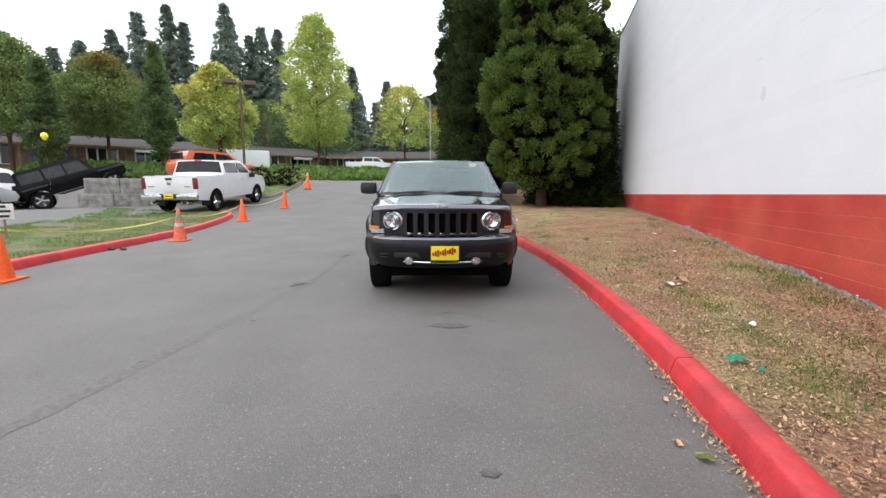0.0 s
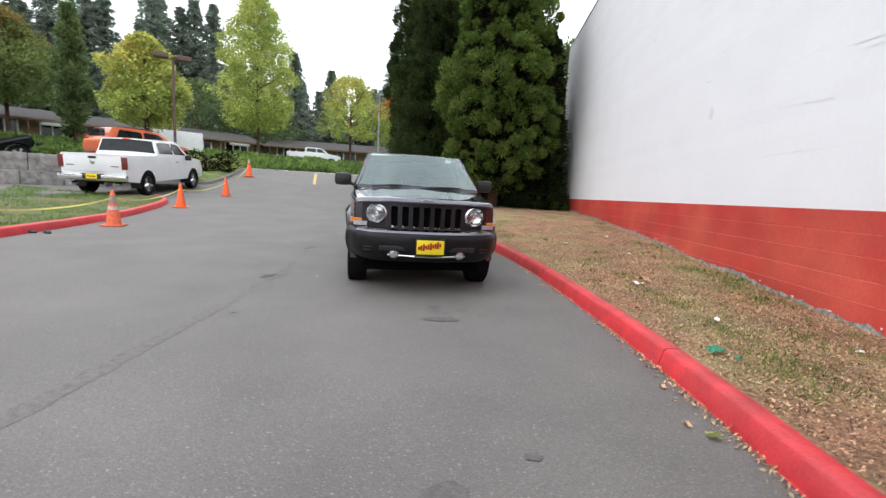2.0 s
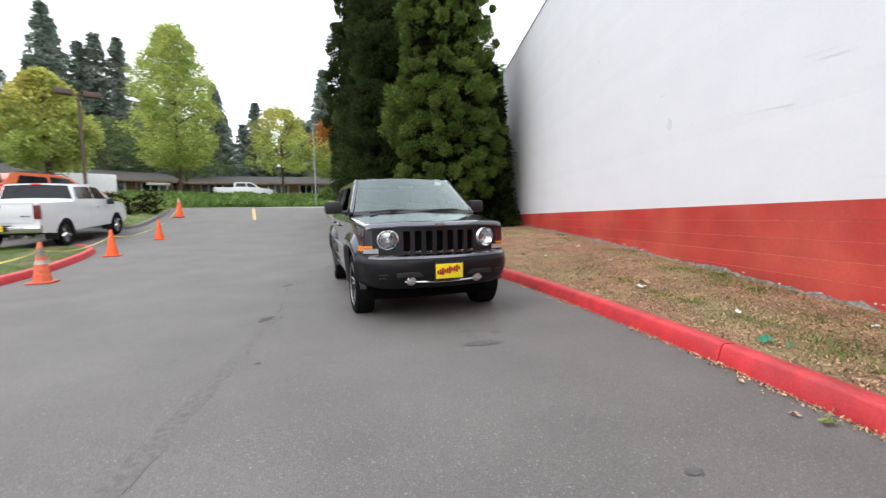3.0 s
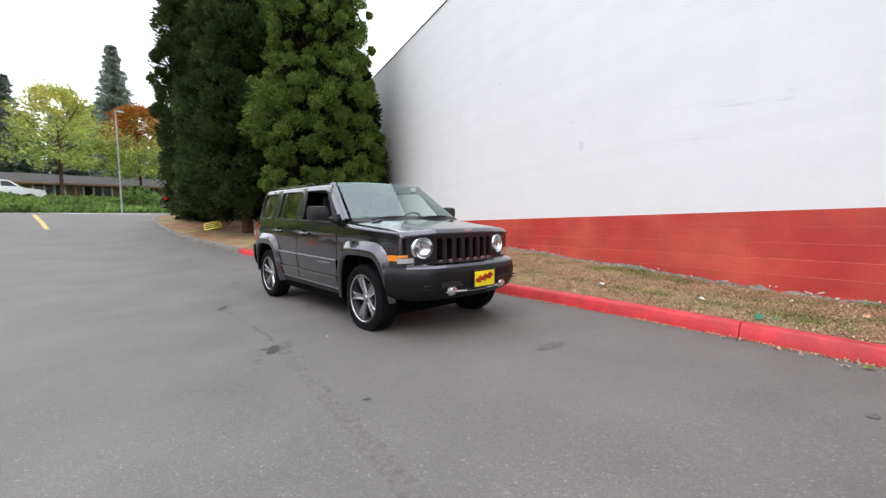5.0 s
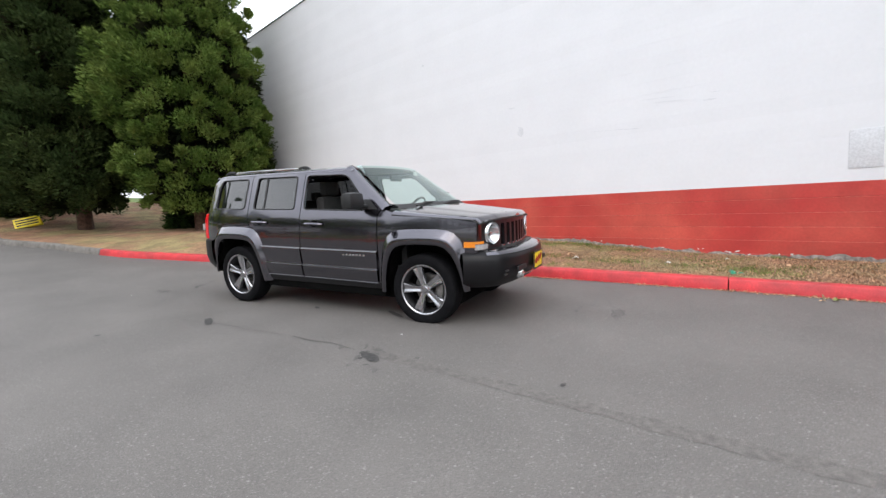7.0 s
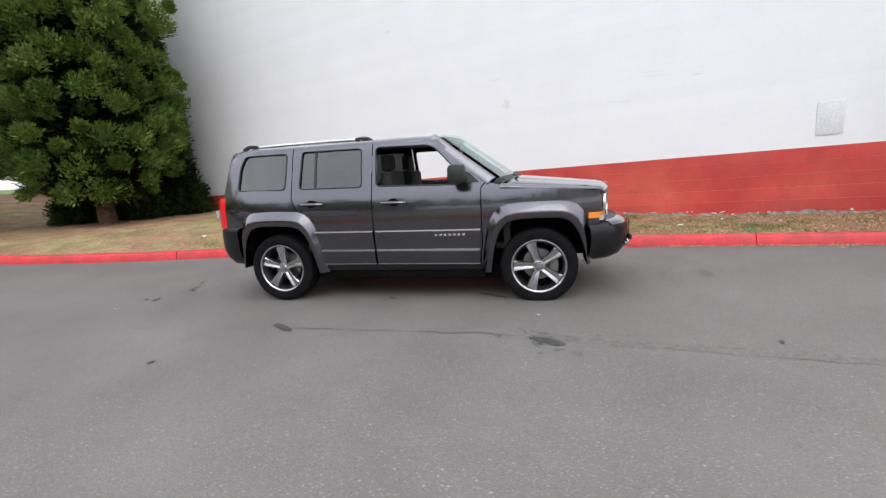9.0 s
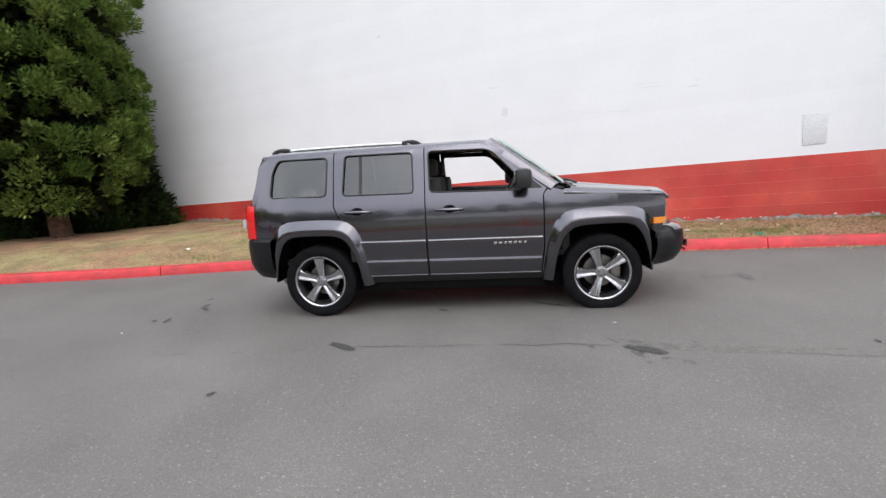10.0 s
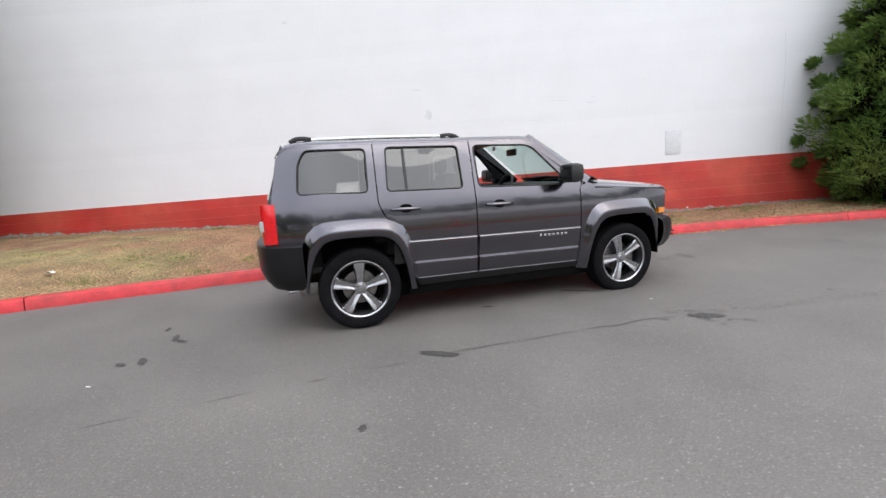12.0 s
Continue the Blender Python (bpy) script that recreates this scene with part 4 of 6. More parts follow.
        lens = [(1.745, 0.828), (1.80, 0.812), (1.842, 0.792), (1.872, 0.755), (1.892, 0.705), (1.908, 0.645)]

        def lamp_strip(z0, z1, plan, mat_, nm, lb):
            return part(nm, loft([[(x, s * y, zz) for zz in np.linspace(z0, z1, 4)] for x, y in plan]), mat_, car, lb, solid=0.02)
        lamp_strip(0.772, 0.826, lens[:3], AMBER, "side_marker", "amber turn lamp")
        lamp_strip(0.802, 0.826, lens[2:5], AMBER, "turn_lamp", "amber turn lamp")
        lamp_strip(0.748, 0.796, lens[2:], CLEARLAMP, "position_lamp", "clear position lamp")
        rows = []
        for zz in np.linspace(0.71, 1.012, 8):
            rows.append([(1.80, s * side_y(1.80, zz), zz), (1.835, s * (side_y(1.835, zz) - 0.006), zz), (1.857, s * (side_y(1.857, zz) - 0.030), zz), (front_x(0.70, zz) - 0.004, s * 0.715, zz), (front_x(0.68, zz) - 0.002, s * 0.68, zz)])
        part("wing_corner", loft(rows), PAINT, car, "charcoal front corner")
        fog = lathe([(0.0, -0.03), (0.035, -0.024), (0.05, -0.005), (0.058, 0.02), (0.05, 0.03)], 24, "Z")
        fog.transform(Matrix.Translation((2.136, s * 0.355, 0.485)) @ Matrix.Rotation(radians(-90), 4, "Y"))
        part("fog_lamp", fog, LENS, car, "round chrome fog lamp")
        # tail lamp
        rows = [[(x, s * (side_y(max(x, -1.97), zz) + o), zz) for zz in np.linspace(0.785, 1.10, 6)] for x, o in ((-1.925, 0.004), (-1.955, 0.008), (-2.00, 0.004), (-2.035, -0.03), (-2.045, -0.09))]
        tl = part("tail_lamp", loft(rows), RED_LENS, car, "tall red tail lamp", solid=0.02)
        part("reverse_lamp", box(0.03, 0.05, 0.085, (-2.034, s * 0.766, 0.93), 0.006), CLEARLAMP, tl, "clear reversing lamp")
        wheel(car, AX, s)
        wheel(car, -AX, s)
        # seats
        for sx in (0.02,):
            seat = part("front_seat", merge(box(0.50, 0.48, 0.16, (sx + 0.12, s * 0.36, 0.66), 0.05), box(0.13, 0.46, 0.58, (sx - 0.20, s * 0.36, 0.99), 0.05, Matrix.Identity(4))), INTERIOR, car, "dark front seat")
            part("headrest", merge(box(0.09, 0.26, 0.17, (sx - 0.24, s * 0.36, 1.37), 0.04), box(0.015, 0.015, 0.12, (sx - 0.24, s * 0.30, 1.26)), box(0.015, 0.015, 0.12, (sx - 0.24, s * 0.42, 1.26))), INTERIOR, seat)
        part("rear_headrest", box(0.09, 0.24, 0.14, (-1.08, s * 0.36, 1.28), 0.04), INTERIOR, car)

    front_x = lambda y, z: 1.985 - 0.12 * (y / 0.7) ** 2 + 0.02 * (0.9 - z)
    both(side)
    # roof: rises in one piece from the tops of the doors
    rows = []
    for x in (0.412, 0.39, 0.34, 0.25, 0.1, -0.2, -0.6, -1.2, -1.62, -1.73, -1.81, -1.86, -1.89):
        ze = float(np.interp(x, (-1.89, -1.855, -1.80, -1.71, 0.24, 0.34, 0.412), (1.455, 1.505, 1.538, 1.553, 1.553, 1.546, 1.530)))
        ye = side_y(x, ze) + 0.002
        hs = float(np.interp(x, (-1.89, -1.82, -1.6), (0.72, 0.90, 1.0)))
        half = [(f, h * hs) for f, h in ((1.0, 0.0), (0.992, 0.012), (0.975, 0.024), (0.945, 0.034), (0.89, 0.042), (0.78, 0.048), (0.45, 0.054), (0.0, 0.056))]
        row = [(f, h) for f, h in half] + [(-f, h) for f, h in half[-2::-1]]
        rows.append([(x + 0.095 * (1 - abs(f) ** 2) * max(0, (x - 0.1) / 0.312), ye * f, ze + h) for f, h in row])
    part("roof", loft(rows), PAINT, car, "charcoal roof panel")
    part("headliner", loft([[(x, y, 1.565 + 0.03 * (1 - (y / 0.62) ** 2)) for y in np.linspace(-0.62, 0.62, 7)] for x in (0.40, -0.5, -1.7)]), HEADLINER, car)
    # windscreen
    rows = []
    for k in np.linspace(-0.04, 1, 8):
        row = []
        for q in np.linspace(-1, 1, 13):
            y = q * (0.625 + 0.15 * k)
            row.append((0.43 + 0.59 * k + 0.095 * (1 - q * q), y, 1.580 - 0.435 * k + (0.012 + 0.002 * k) * (1 - q * q)))
        rows.append(row)
    ws = part("windscreen", loft(rows), SCREEN, car, "clear raked windscreen")
    ws.visible_shadow = False
    part("windscreen_border", loft([[(0.434 + 0.59 * k + 0.095 * (1 - q * q), q * (0.628 + 0.15 * k), 1.586 - 0.435 * k + (0.012 + 0.002 * k) * (1 - q * q)) for q in np.linspace(-1, 1, 13)] for k in (0.945, 0.99, 1.04)]), BLACK, ws, "black painted border of the glass")
    part("inside_mirror", box(0.03, 0.22, 0.07, (0.50, 0, 1.47), 0.012), BLACK, car)
    for y0, y1 in ((-0.62, -0.10), (-0.02, 0.55)):
        part("wiper", tube([(1.13, y0 + 0.02, 1.158), (1.095, (y0 + y1) / 2, 1.186), (1.072, y1, 1.184)], 0.012, 6), BLACK, car)
    part("cowl", loft([[(1.02, -0.78, 1.10), (1.08, -0.4, 1.155), (1.12, 0, 1.165), (1.08, 0.4, 1.155), (1.02, 0.78, 1.10)], [(1.20, -0.74, 1.09), (1.25, -0.4, 1.12), (1.27, 0, 1.13), (1.25, 0.4, 1.12), (1.20, 0.74, 1.09)]]), BLACK, car)
    # bonnet: flat raised centre between two creases, soft side slopes, rolled front edge
    def bonnet_at(k, q):
        y = q * (0.836 - 0.075 * k ** 2)
        x = 0.98 + 0.90 * k + (0.13 - 0.02 * k) * (1 - q * q)
        edge = 1.084 - 0.060 * k
        a = abs(q)
        crown = float(np.interp(a, (0, 0.5, 0.60, 0.66, 0.80, 0.93, 0.985, 1.0), (0.080, 0.077, 0.075, 0.064, 0.056, 0.042, 0.023, 0.0)))
        fall = 0.034 * max(0, (k - 0.93) / 0.07) ** 2
        return (x, y, edge + crown * (1 - 0.52 * k) - fall)
    qs = (-1, -0.985, -0.96, -0.93, -0.87, -0.80, -0.73, -0.66, -0.63, -0.60, -0.5, -0.3, -0.15, 0, 0.15, 0.3, 0.5, 0.60, 0.63, 0.66, 0.73, 0.80, 0.87, 0.93, 0.96, 0.985, 1)
    rows = [[bonnet_at(k, q) for q in qs] for k in (0, 0.1, 0.2, 0.35, 0.5, 0.65, 0.8, 0.88, 0.92, 0.95, 0.975, 1.0)]
    bonnet = part("bonnet", loft(rows), PAINT, car, "charcoal bonnet with a raised centre", solid=0.02)
    seam = [Vector(bonnet_at(k, -1)) + Vector((0, -0.004, -0.006)) for k in np.linspace(0, 1, 12)] + [Vector(bonnet_at(1, q)) + Vector((0.004, 0, -0.012)) for q in np.linspace(-0.97, 0.97, 16)] + [Vector(bonnet_at(k, 1)) + Vector((0, 0.004, -0.006)) for k in np.linspace(1, 0, 12)]
    part("bonnet_seam", tube(seam, 0.007, 6), BLACK, bonnet, "dark shut line round the bonnet")
    for i in range(4):
        part("badge_letter", box(0.006, 0.022, 0.028, (1.996, -0.045 + 0.03 * i, 1.040), 0.002), CHROME, bonnet, "small chrome badge bar")
    # grille panel with slots
    slots = [rounded([(c - 0.036, 0.755), (c + 0.036, 0.755), (c + 0.036, 0.972), (c - 0.036, 0.972)], 0.012, 2) for c in (-0.354 + 0.118 * i for i in range(7))]
    eyes = [[(s * 0.545 + 0.108 * math.cos(a), 0.885 + 0.108 * math.sin(a)) for a in (2 * math.pi * i / 28 for i in range(28))] for s in (-1, 1)]
    face = rounded([(-0.695, 0.715), (0.695, 0.715), (0.70, 1.00), (0.60, 1.016), (-0.60, 1.016), (-0.70, 1.00)], 0.03, 3)
    gr = part("grille", skin(face, slots + eyes, lambda y, z: (front_x(y, z), y, z), 0.06), GRILLE, car, "charcoal grille with seven upright slots", solid=0.03)
    part("radiator", box(0.80, 1.06, 0.44, (1.44, 0, 0.76), 0.02), UNDER, car, "black engine bay")
    part("grille_mesh", loft([[(1.93 - 0.12 * (y / 0.7) ** 2, y, z) for z in (0.72, 1.00)] for y in np.linspace(-0.44, 0.44, 8)]), UNDER, gr)
    for i in range(7):
        c = -0.354 + 0.118 * i
        part("slot_insert", box(0.014, 0.058, 0.022, (front_x(c, 0.75) + 0.003, c, 0.750), 0.004), CHROME, gr, "chrome foot of a grille slot")
    # bumpers
    def bumper(name, plan, prof, label, mat_=BUMPER):
        pl = smooth_path(plan + [(x, -y) for x, y in plan[-2::-1]], 2)
        rows = []
        for i, (x, y) in enumerate(pl):
            a, b = Vector(pl[max(i - 1, 0)]), Vector(pl[min(i + 1, len(pl) - 1)])
            d = (b - a).normalized()
            nrm = Vector((d.y, -d.x))
            if nrm.dot(Vector((x, y))) < 0:
                nrm = -nrm
            rows.append([(x + nrm.x * o, y + nrm.y * o, z) for o, z in prof])
        return part(name, loft(rows), mat_, car, label)
    FP = [(1.73, 0.838), (1.80, 0.792), (1.92, 0.740), (2.02, 0.645), (2.085, 0.47), (2.125, 0.23), (2.14, 0.0)]
    bumper("front_bumper", FP, [(-0.24, 0.745), (-0.10, 0.742), (-0.03, 0.733), (0.012, 0.716), (0.038, 0.685), (0.048, 0.640), (0.050, 0.580), (0.042, 0.520), (0.022, 0.465), (-0.015, 0.415), (-0.07, 0.385), (-0.14, 0.37)], "dark grey front bumper")
    bumper("bumper_lip", FP[2:], [(-0.06, 0.7405), (-0.028, 0.7355), (0.0, 0.7275), (0.0165, 0.7185), (0.032, 0.7015)], "charcoal painted upper bumper edge", PAINT)
    part("lower_grille", box(0.02, 1.02, 0.05, (2.155, 0, 0.545), 0.008), BLACK, car, "black lower air slot")
    part("chrome_strip", tube(smooth_path([(2.106, -0.42, 0.47), (2.150, -0.2, 0.462), (2.164, 0, 0.460), (2.150, 0.2, 0.462), (2.106, 0.42, 0.47)], 2), 0.012, 8), CHROME, car, "chrome strip between the fog lamps")
    for s in (-1, 1):
        for k in range(2):
            part("bumper_slot", box(0.014, 0.15, 0.016, (2.085 - 0.012 * k, s * 0.60, 0.545 - 0.035 * k), 0.004, None), BLACK, car)
    plate = part("front_plate", box(0.012, 0.30, 0.165, (2.205, 0.02, 0.572), 0.004), YELLOW, car, "yellow dealer plate with red script")
    part("plate_frame", merge(box(0.010, 0.315, 0.016, (2.208, 0.02, 0.656)), box(0.010, 0.315, 0.016, (2.208, 0.02, 0.488)), box(0.010, 0.012, 0.17, (2.208, -0.132, 0.572)), box(0.010, 0.012, 0.17, (2.208, 0.172, 0.572))), BLACK, plate)
    part("plate_writing", merge(*[box(0.004, 0.020, 0.036 + 0.018 * ((i * 7) % 3), (2.214, -0.10 + 0.025 * i, 0.562 + 0.004 * i), 0.001, None) for i in range(10)]), RED_INK, plate)
    RP = [(-1.735, 0.862), (-1.82, 0.848), (-1.93, 0.81), (-2.03, 0.72), (-2.09, 0.50), (-2.12, 0.25), (-2.13, 0.0)]
    bumper("rear_bumper", RP, [(-0.10, 0.79), (0.0, 0.785), (0.035, 0.76), (0.04, 0.70), (0.035, 0.55), (0.01, 0.47), (-0.04, 0.40), (-0.12, 0.37)], "dark grey rear bumper")
    ly = lambda y, z: float(np.interp(z, (0.75, 1.12, 1.45, 1.60), (-2.05, -2.04, -1.93, -1.88))) + 0.07 * (y / 0.75) ** 2
    win = rounded([(-0.58, 1.16), (0.58, 1.16), (0.52, 1.50), (-0.52, 1.50)], 0.05)
    gate = part("liftgate", skin(rounded([(-0.74, 0.77), (0.74, 0.77), (0.73, 1.12), (0.65, 1.57), (-0.65, 1.57), (-0.73, 1.12)], 0.04), [win], lambda y, z: (ly(y, z), y, z), 0.08, True), PAINT, car, "charcoal tailgate", solid=0.02)
    gl = part("rear_window", skin(win, [], lambda y, z: (ly(y, z) + 0.012, y, z), 0.1, True), TINTED, gate, "tinted rear window")
    gl.visible_shadow = False
    part("rear_wiper", tube([(-2.03, 0.0, 1.13), (-1.97, 0.28, 1.24)], 0.01, 6), BLACK, gate)
    part("exhaust_tip", tube([(-1.70, -0.50, 0.33), (-1.92, -0.52, 0.32)], 0.026, 12), CHROME, car, "chrome exhaust tip")
    part("muffler", box(0.22, 0.46, 0.14, (-1.72, -0.35, 0.33), 0.05), STEEL, car)
    # cabin
    part("cabin_floor", box(2.9, 1.36, 0.05, (-0.45, 0, 0.52)), INTERIOR, car)
    for s in (-1, 1):
        part("inner_wing", loft([[(x, s * (side_y(x, z) - 0.05), z) for z in (0.80, 0.90, 1.0, 1.06)] for x in (0.74, 0.9, 1.2, 1.5, 1.74)]), UNDER, car, "black inner wing")
        part("door_jamb", box(0.12, 0.05, 0.66, (0.79, s * 0.765, 0.72), 0.01), UNDER, car, "black door jamb")
    part("firewall", box(0.06, 1.4, 0.6, (1.02, 0, 0.80)), BLACK, car)
    part("dashboard", box(0.42, 1.40, 0.26, (0.86, 0, 1.00), 0.06), INTERIOR, car, "dark dashboard")
    part("rear_bench", merge(box(0.46, 1.22, 0.18, (-0.82, 0, 0.66), 0.05), box(0.14, 1.22, 0.55, (-1.08, 0, 0.96), 0.05)), INTERIOR, car, "dark rear bench")
    for s in (-1, 1):
        part("door_card", box(1.7, 0.03, 0.6, (-0.15, s * 0.785, 0.82), 0.01), INTERIOR, car)
    wheel_ring = [(0.55 + 0.09 * math.cos(a), 0.36 + 0.18 * math.sin(a), 1.08 + 0.155 * math.cos(a)) for a in (2 * math.pi * i / 20 for i in range(21))]
    part("steering_wheel", merge(tube(wheel_ring, 0.014, 6), box(0.05, 0.30, 0.05, (0.56, 0.36, 1.08), 0.02), tube([(0.58, 0.36, 1.08), (0.80, 0.36, 1.0)], 0.035, 8)), BLACK, car, "black steering wheel")
    part("window_sticker", box(0.003, 0.09, 0.05, (0.492, 0.47, 1.545), 0.001, None), PAPER, car, "white paper sticker behind the windscreen")
    return car


charcoal_car()

# ---- trees and shrubs ----


def spray(centres, outs, count, size, length, width, rs, droop=0.0, tall=0.8):
    """Small pointed leaf sprays round each centre, leaning along its outward direction. Returns (n, 4, 3)."""
    c = np.repeat(centres, count, axis=0)
    o = np.repeat(outs, count, axis=0)
    n = len(c)
    off = rs.normal(size=(n, 3))
    off /= np.linalg.norm(off, axis=1, keepdims=True) + 1e-9
    off *= (rs.random((n, 1)) ** 0.45) * np.repeat(size, count)[:, None]
    off[:, 2] *= tall
    base = c + off
    d = o * 0.9 + off / (np.repeat(size, count)[:, None] + 1e-6) * 0.7 + rs.normal(size=(n, 3)) * 0.55
    d[:, 2] += 0.25 - droop
    d /= np.linalg.norm(d, axis=1, keepdims=True) + 1e-9
    s = np.cross(d, rs.normal(size=(n, 3)))
    s /= np.linalg.norm(s, axis=1, keepdims=True) + 1e-9
    ln = length * (0.6 + 0.8 * rs.random((n, 1)))
    w = width * (0.6 + 0.8 * rs.random((n, 1)))
    return np.stack([base, base + d * ln * 0.5 + s * w, base + d * ln, base + d * ln * 0.5 - s * w], 1)


def limbs(paths, name, parent, material=BARK, label=""):
    return part(name, merge(*[tube(p, r, 8) for p, r in paths]), material, parent, label)


def evergreen(name, x, y, z, height, radius, clumps, per, material, label, category, seed, skirt=0.6, tuft=0.34, leaf=0.16, trunk_r=0.22, limb_n=10, wall_x=None, slim=0.15, inner=2500, spread=1.3, core=0.46, lumpy=1.0, tall=1.1):
    """A dense upright evergreen: tapered trunk, limbs, and a crown of feathery tufts with gaps."""
    rs = np.random.RandomState(seed)
    tree = thing(name, pose(x, y, z), label, category)
    paths = [([(0, 0, -0.2), (0.03, 0.02, height * 0.3), (0, 0, height * 0.9)], [trunk_r, trunk_r * 0.75, 0.03])]
    for i in range(limb_n):
        a, h = rs.random() * 6.28, rs.uniform(min(1.6, height * 0.3), height * 0.5)
        r = radius * rs.uniform(0.5, 0.8)
        paths.append(([(0, 0, h), (r * 0.5 * math.cos(a), r * 0.5 * math.sin(a), h + r * 0.1), (r * math.cos(a), r * math.sin(a), h + r * 0.5)], [0.06, 0.04, 0.015]))
    limbs(paths, "trunk", tree)
    def envelope(t, k):
        v = np.clip((k - skirt) / (height - skirt), 0, 1)
        p = radius * np.clip(np.minimum(0.62 + 4.5 * v, 1.0) * (1 - v ** 2.2) ** 0.8, 0.05, 1)
        q = Vector((math.cos(t) * radius + seed, math.sin(t) * radius, k))
        return p * (1 + lumpy * (0.16 * noise.noise(q * 0.55) + 0.17 * noise.noise(q * 1.15)))
    out = []
    cells = {}
    gap = tuft * spread
    tries = 0
    pts = []
    while len(pts) < clumps and tries < clumps * 14:
        tries += 1
        t, k = rs.random() * 6.283, skirt + (height - skirt) * rs.random() ** 1.1
        r = envelope(t, k) * (1.06 - 0.42 * rs.random() ** 1.5)
        p = np.array([r * math.cos(t), r * math.sin(t), k])
        if wall_x is not None:
            p[0] = min(p[0], wall_x - x - 0.15)
        key = tuple((p // gap).astype(int))
        if any(np.linalg.norm(p - q) < gap for dx in (-1, 0, 1) for dy in (-1, 0, 1) for dz in (-1, 0, 1) for q in cells.get((key[0] + dx, key[1] + dy, key[2] + dz), ())):
            continue
        cells.setdefault(key, []).append(p)
        pts.append(p)
        out.append((math.cos(t), math.sin(t), 0.35))
    cen, out = np.array(pts), np.array(out)
    size = tuft * (0.45 + 0.85 * rs.random(len(cen)))
    if wall_x is not None:
        size = np.minimum(size, np.maximum(0.1, wall_x - x - cen[:, 0] - leaf * 0.6))
    soup("crown", spray(cen, out, per, size, leaf, leaf * slim, rs, 0.0, tall), 4, material, tree, "dense feathery evergreen foliage")
    # Heart of the crown, coloured dark so gaps between tufts look shaded.
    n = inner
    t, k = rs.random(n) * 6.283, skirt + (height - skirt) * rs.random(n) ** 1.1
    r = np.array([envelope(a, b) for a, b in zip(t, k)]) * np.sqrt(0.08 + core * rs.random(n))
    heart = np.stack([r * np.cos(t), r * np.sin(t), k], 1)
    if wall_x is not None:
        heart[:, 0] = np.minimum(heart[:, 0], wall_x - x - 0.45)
    soup("inner_foliage", spray(heart, np.stack([np.cos(t), np.sin(t), np.zeros(n)], 1), 8, np.full(n, 0.2), 0.3, 0.07, rs), 4, INNER, tree, "inner foliage coloured dark for the shade within the crown")
    return tree


evergreen("cypress_tree", -0.16, 16.72, 0.68, 15.0, 1.82, 1500, 400, CYPRESS, "tall bright green cypress close to the white wall", "tree", 11, skirt=0.85, wall_x=WALL_X, tuft=0.27, leaf=0.115, slim=0.16, inner=6000, spread=1.80, core=0.40, lumpy=1.9, tall=0.95)
# Slim trees mostly hidden by the big cypress, added to shade the wall's end.
for i, (x, y, hh, rr) in enumerate(((1.6, 17.3, 6.4, 0.72), (1.75, 18.6, 7.0, 0.78))):
    evergreen("young_cypress", x, y, 0.72, hh, rr, 300, 200, CYPRESS_DARK, "slim dark cypress added beside the wall's end to shade it", "tree", 15 + i, skirt=0.3, wall_x=WALL_X, tuft=0.32, leaf=0.125, slim=0.2, trunk_r=0.08, inner=2200, spread=1.2, core=0.8)
evergreen("cypress_tree", -2.6, 19.9, 0.75, 16.0, 1.88, 760, 380, CYPRESS_DARK, "tall dark green cypress behind the kerb", "tree", 12, skirt=0.9, tuft=0.36, leaf=0.14, slim=0.18, inner=3500, spread=1.48, core=0.32, lumpy=1.7, tall=1.05)
evergreen("cypress_tree", -4.0, 23.6, 1.05, 17.0, 1.72, 700, 340, CYPRESS_DARK, "tall dark green cypress beside the street", "tree", 13, skirt=0.5, tuft=0.38, leaf=0.15, slim=0.18, inner=3500, spread=1.48, core=0.32, lumpy=1.7, tall=1.05)
evergreen("juniper_bush", 1.75, -2.5, 0.15, 5.4, 1.72, 420, 300, JUNIPER, "spreading green juniper against the wall", "bush", 14, skirt=0.1, tuft=0.27, leaf=0.12, slim=0.10, trunk_r=0.1, wall_x=WALL_X, inner=1300, spread=1.5, core=0.34, lumpy=2.1, tall=0.75)
for i, (x, y, hh, rr) in enumerate(((1.05, 17.2, 1.2, 0.8), (1.95, 16.9, 1.1, 0.65), (0.2, 18.2, 1.1, 0.8), (2.0, 18.6, 1.5, 0.7))):
    evergreen("low_shrub", x, y, 0.72, hh, rr, 160, 130, SHRUB, "low dark green shrub at the end of the wall", "shrub", 20 + i, skirt=0.05, tuft=0.18, leaf=0.1, trunk_r=0.04, limb_n=4, inner=200)

# ---- cones, tape, sign ----


def cone(x, y, height, bands, rubber, label):
    c = thing("traffic_cone", pose(x, y, land(x, y), 0, 0, 20), label, "traffic cone", "traffic cones along the kerb")
    k = height / 0.71
    part("base", box(0.36 * k, 0.36 * k, 0.03, (0, 0, 0.015), 0.01), rubber, c)
    part("shell", lathe([(0.135 * k, 0.028), (0.132 * k, 0.05), (0.03 * k, 0.70 * k), (0.024 * k, 0.71 * k), (0.0, 0.71 * k)], 24), rubber, c)
    for a, b, material in bands:
        part("band", lathe([((0.132 - (h * 0.71 - 0.05) / 0.65 * 0.102) * k + 0.003, h * height) for h in (a, b)], 24), material, c, "dirty reflective band")
    return c


CONES = [(-6.80, 3.86, 0.76), (-7.85, 7.68, 0.71), (-9.45, 11.69, 0.71), (-10.43, 15.44, 0.71), (-12.88, 21.3, 0.91)]
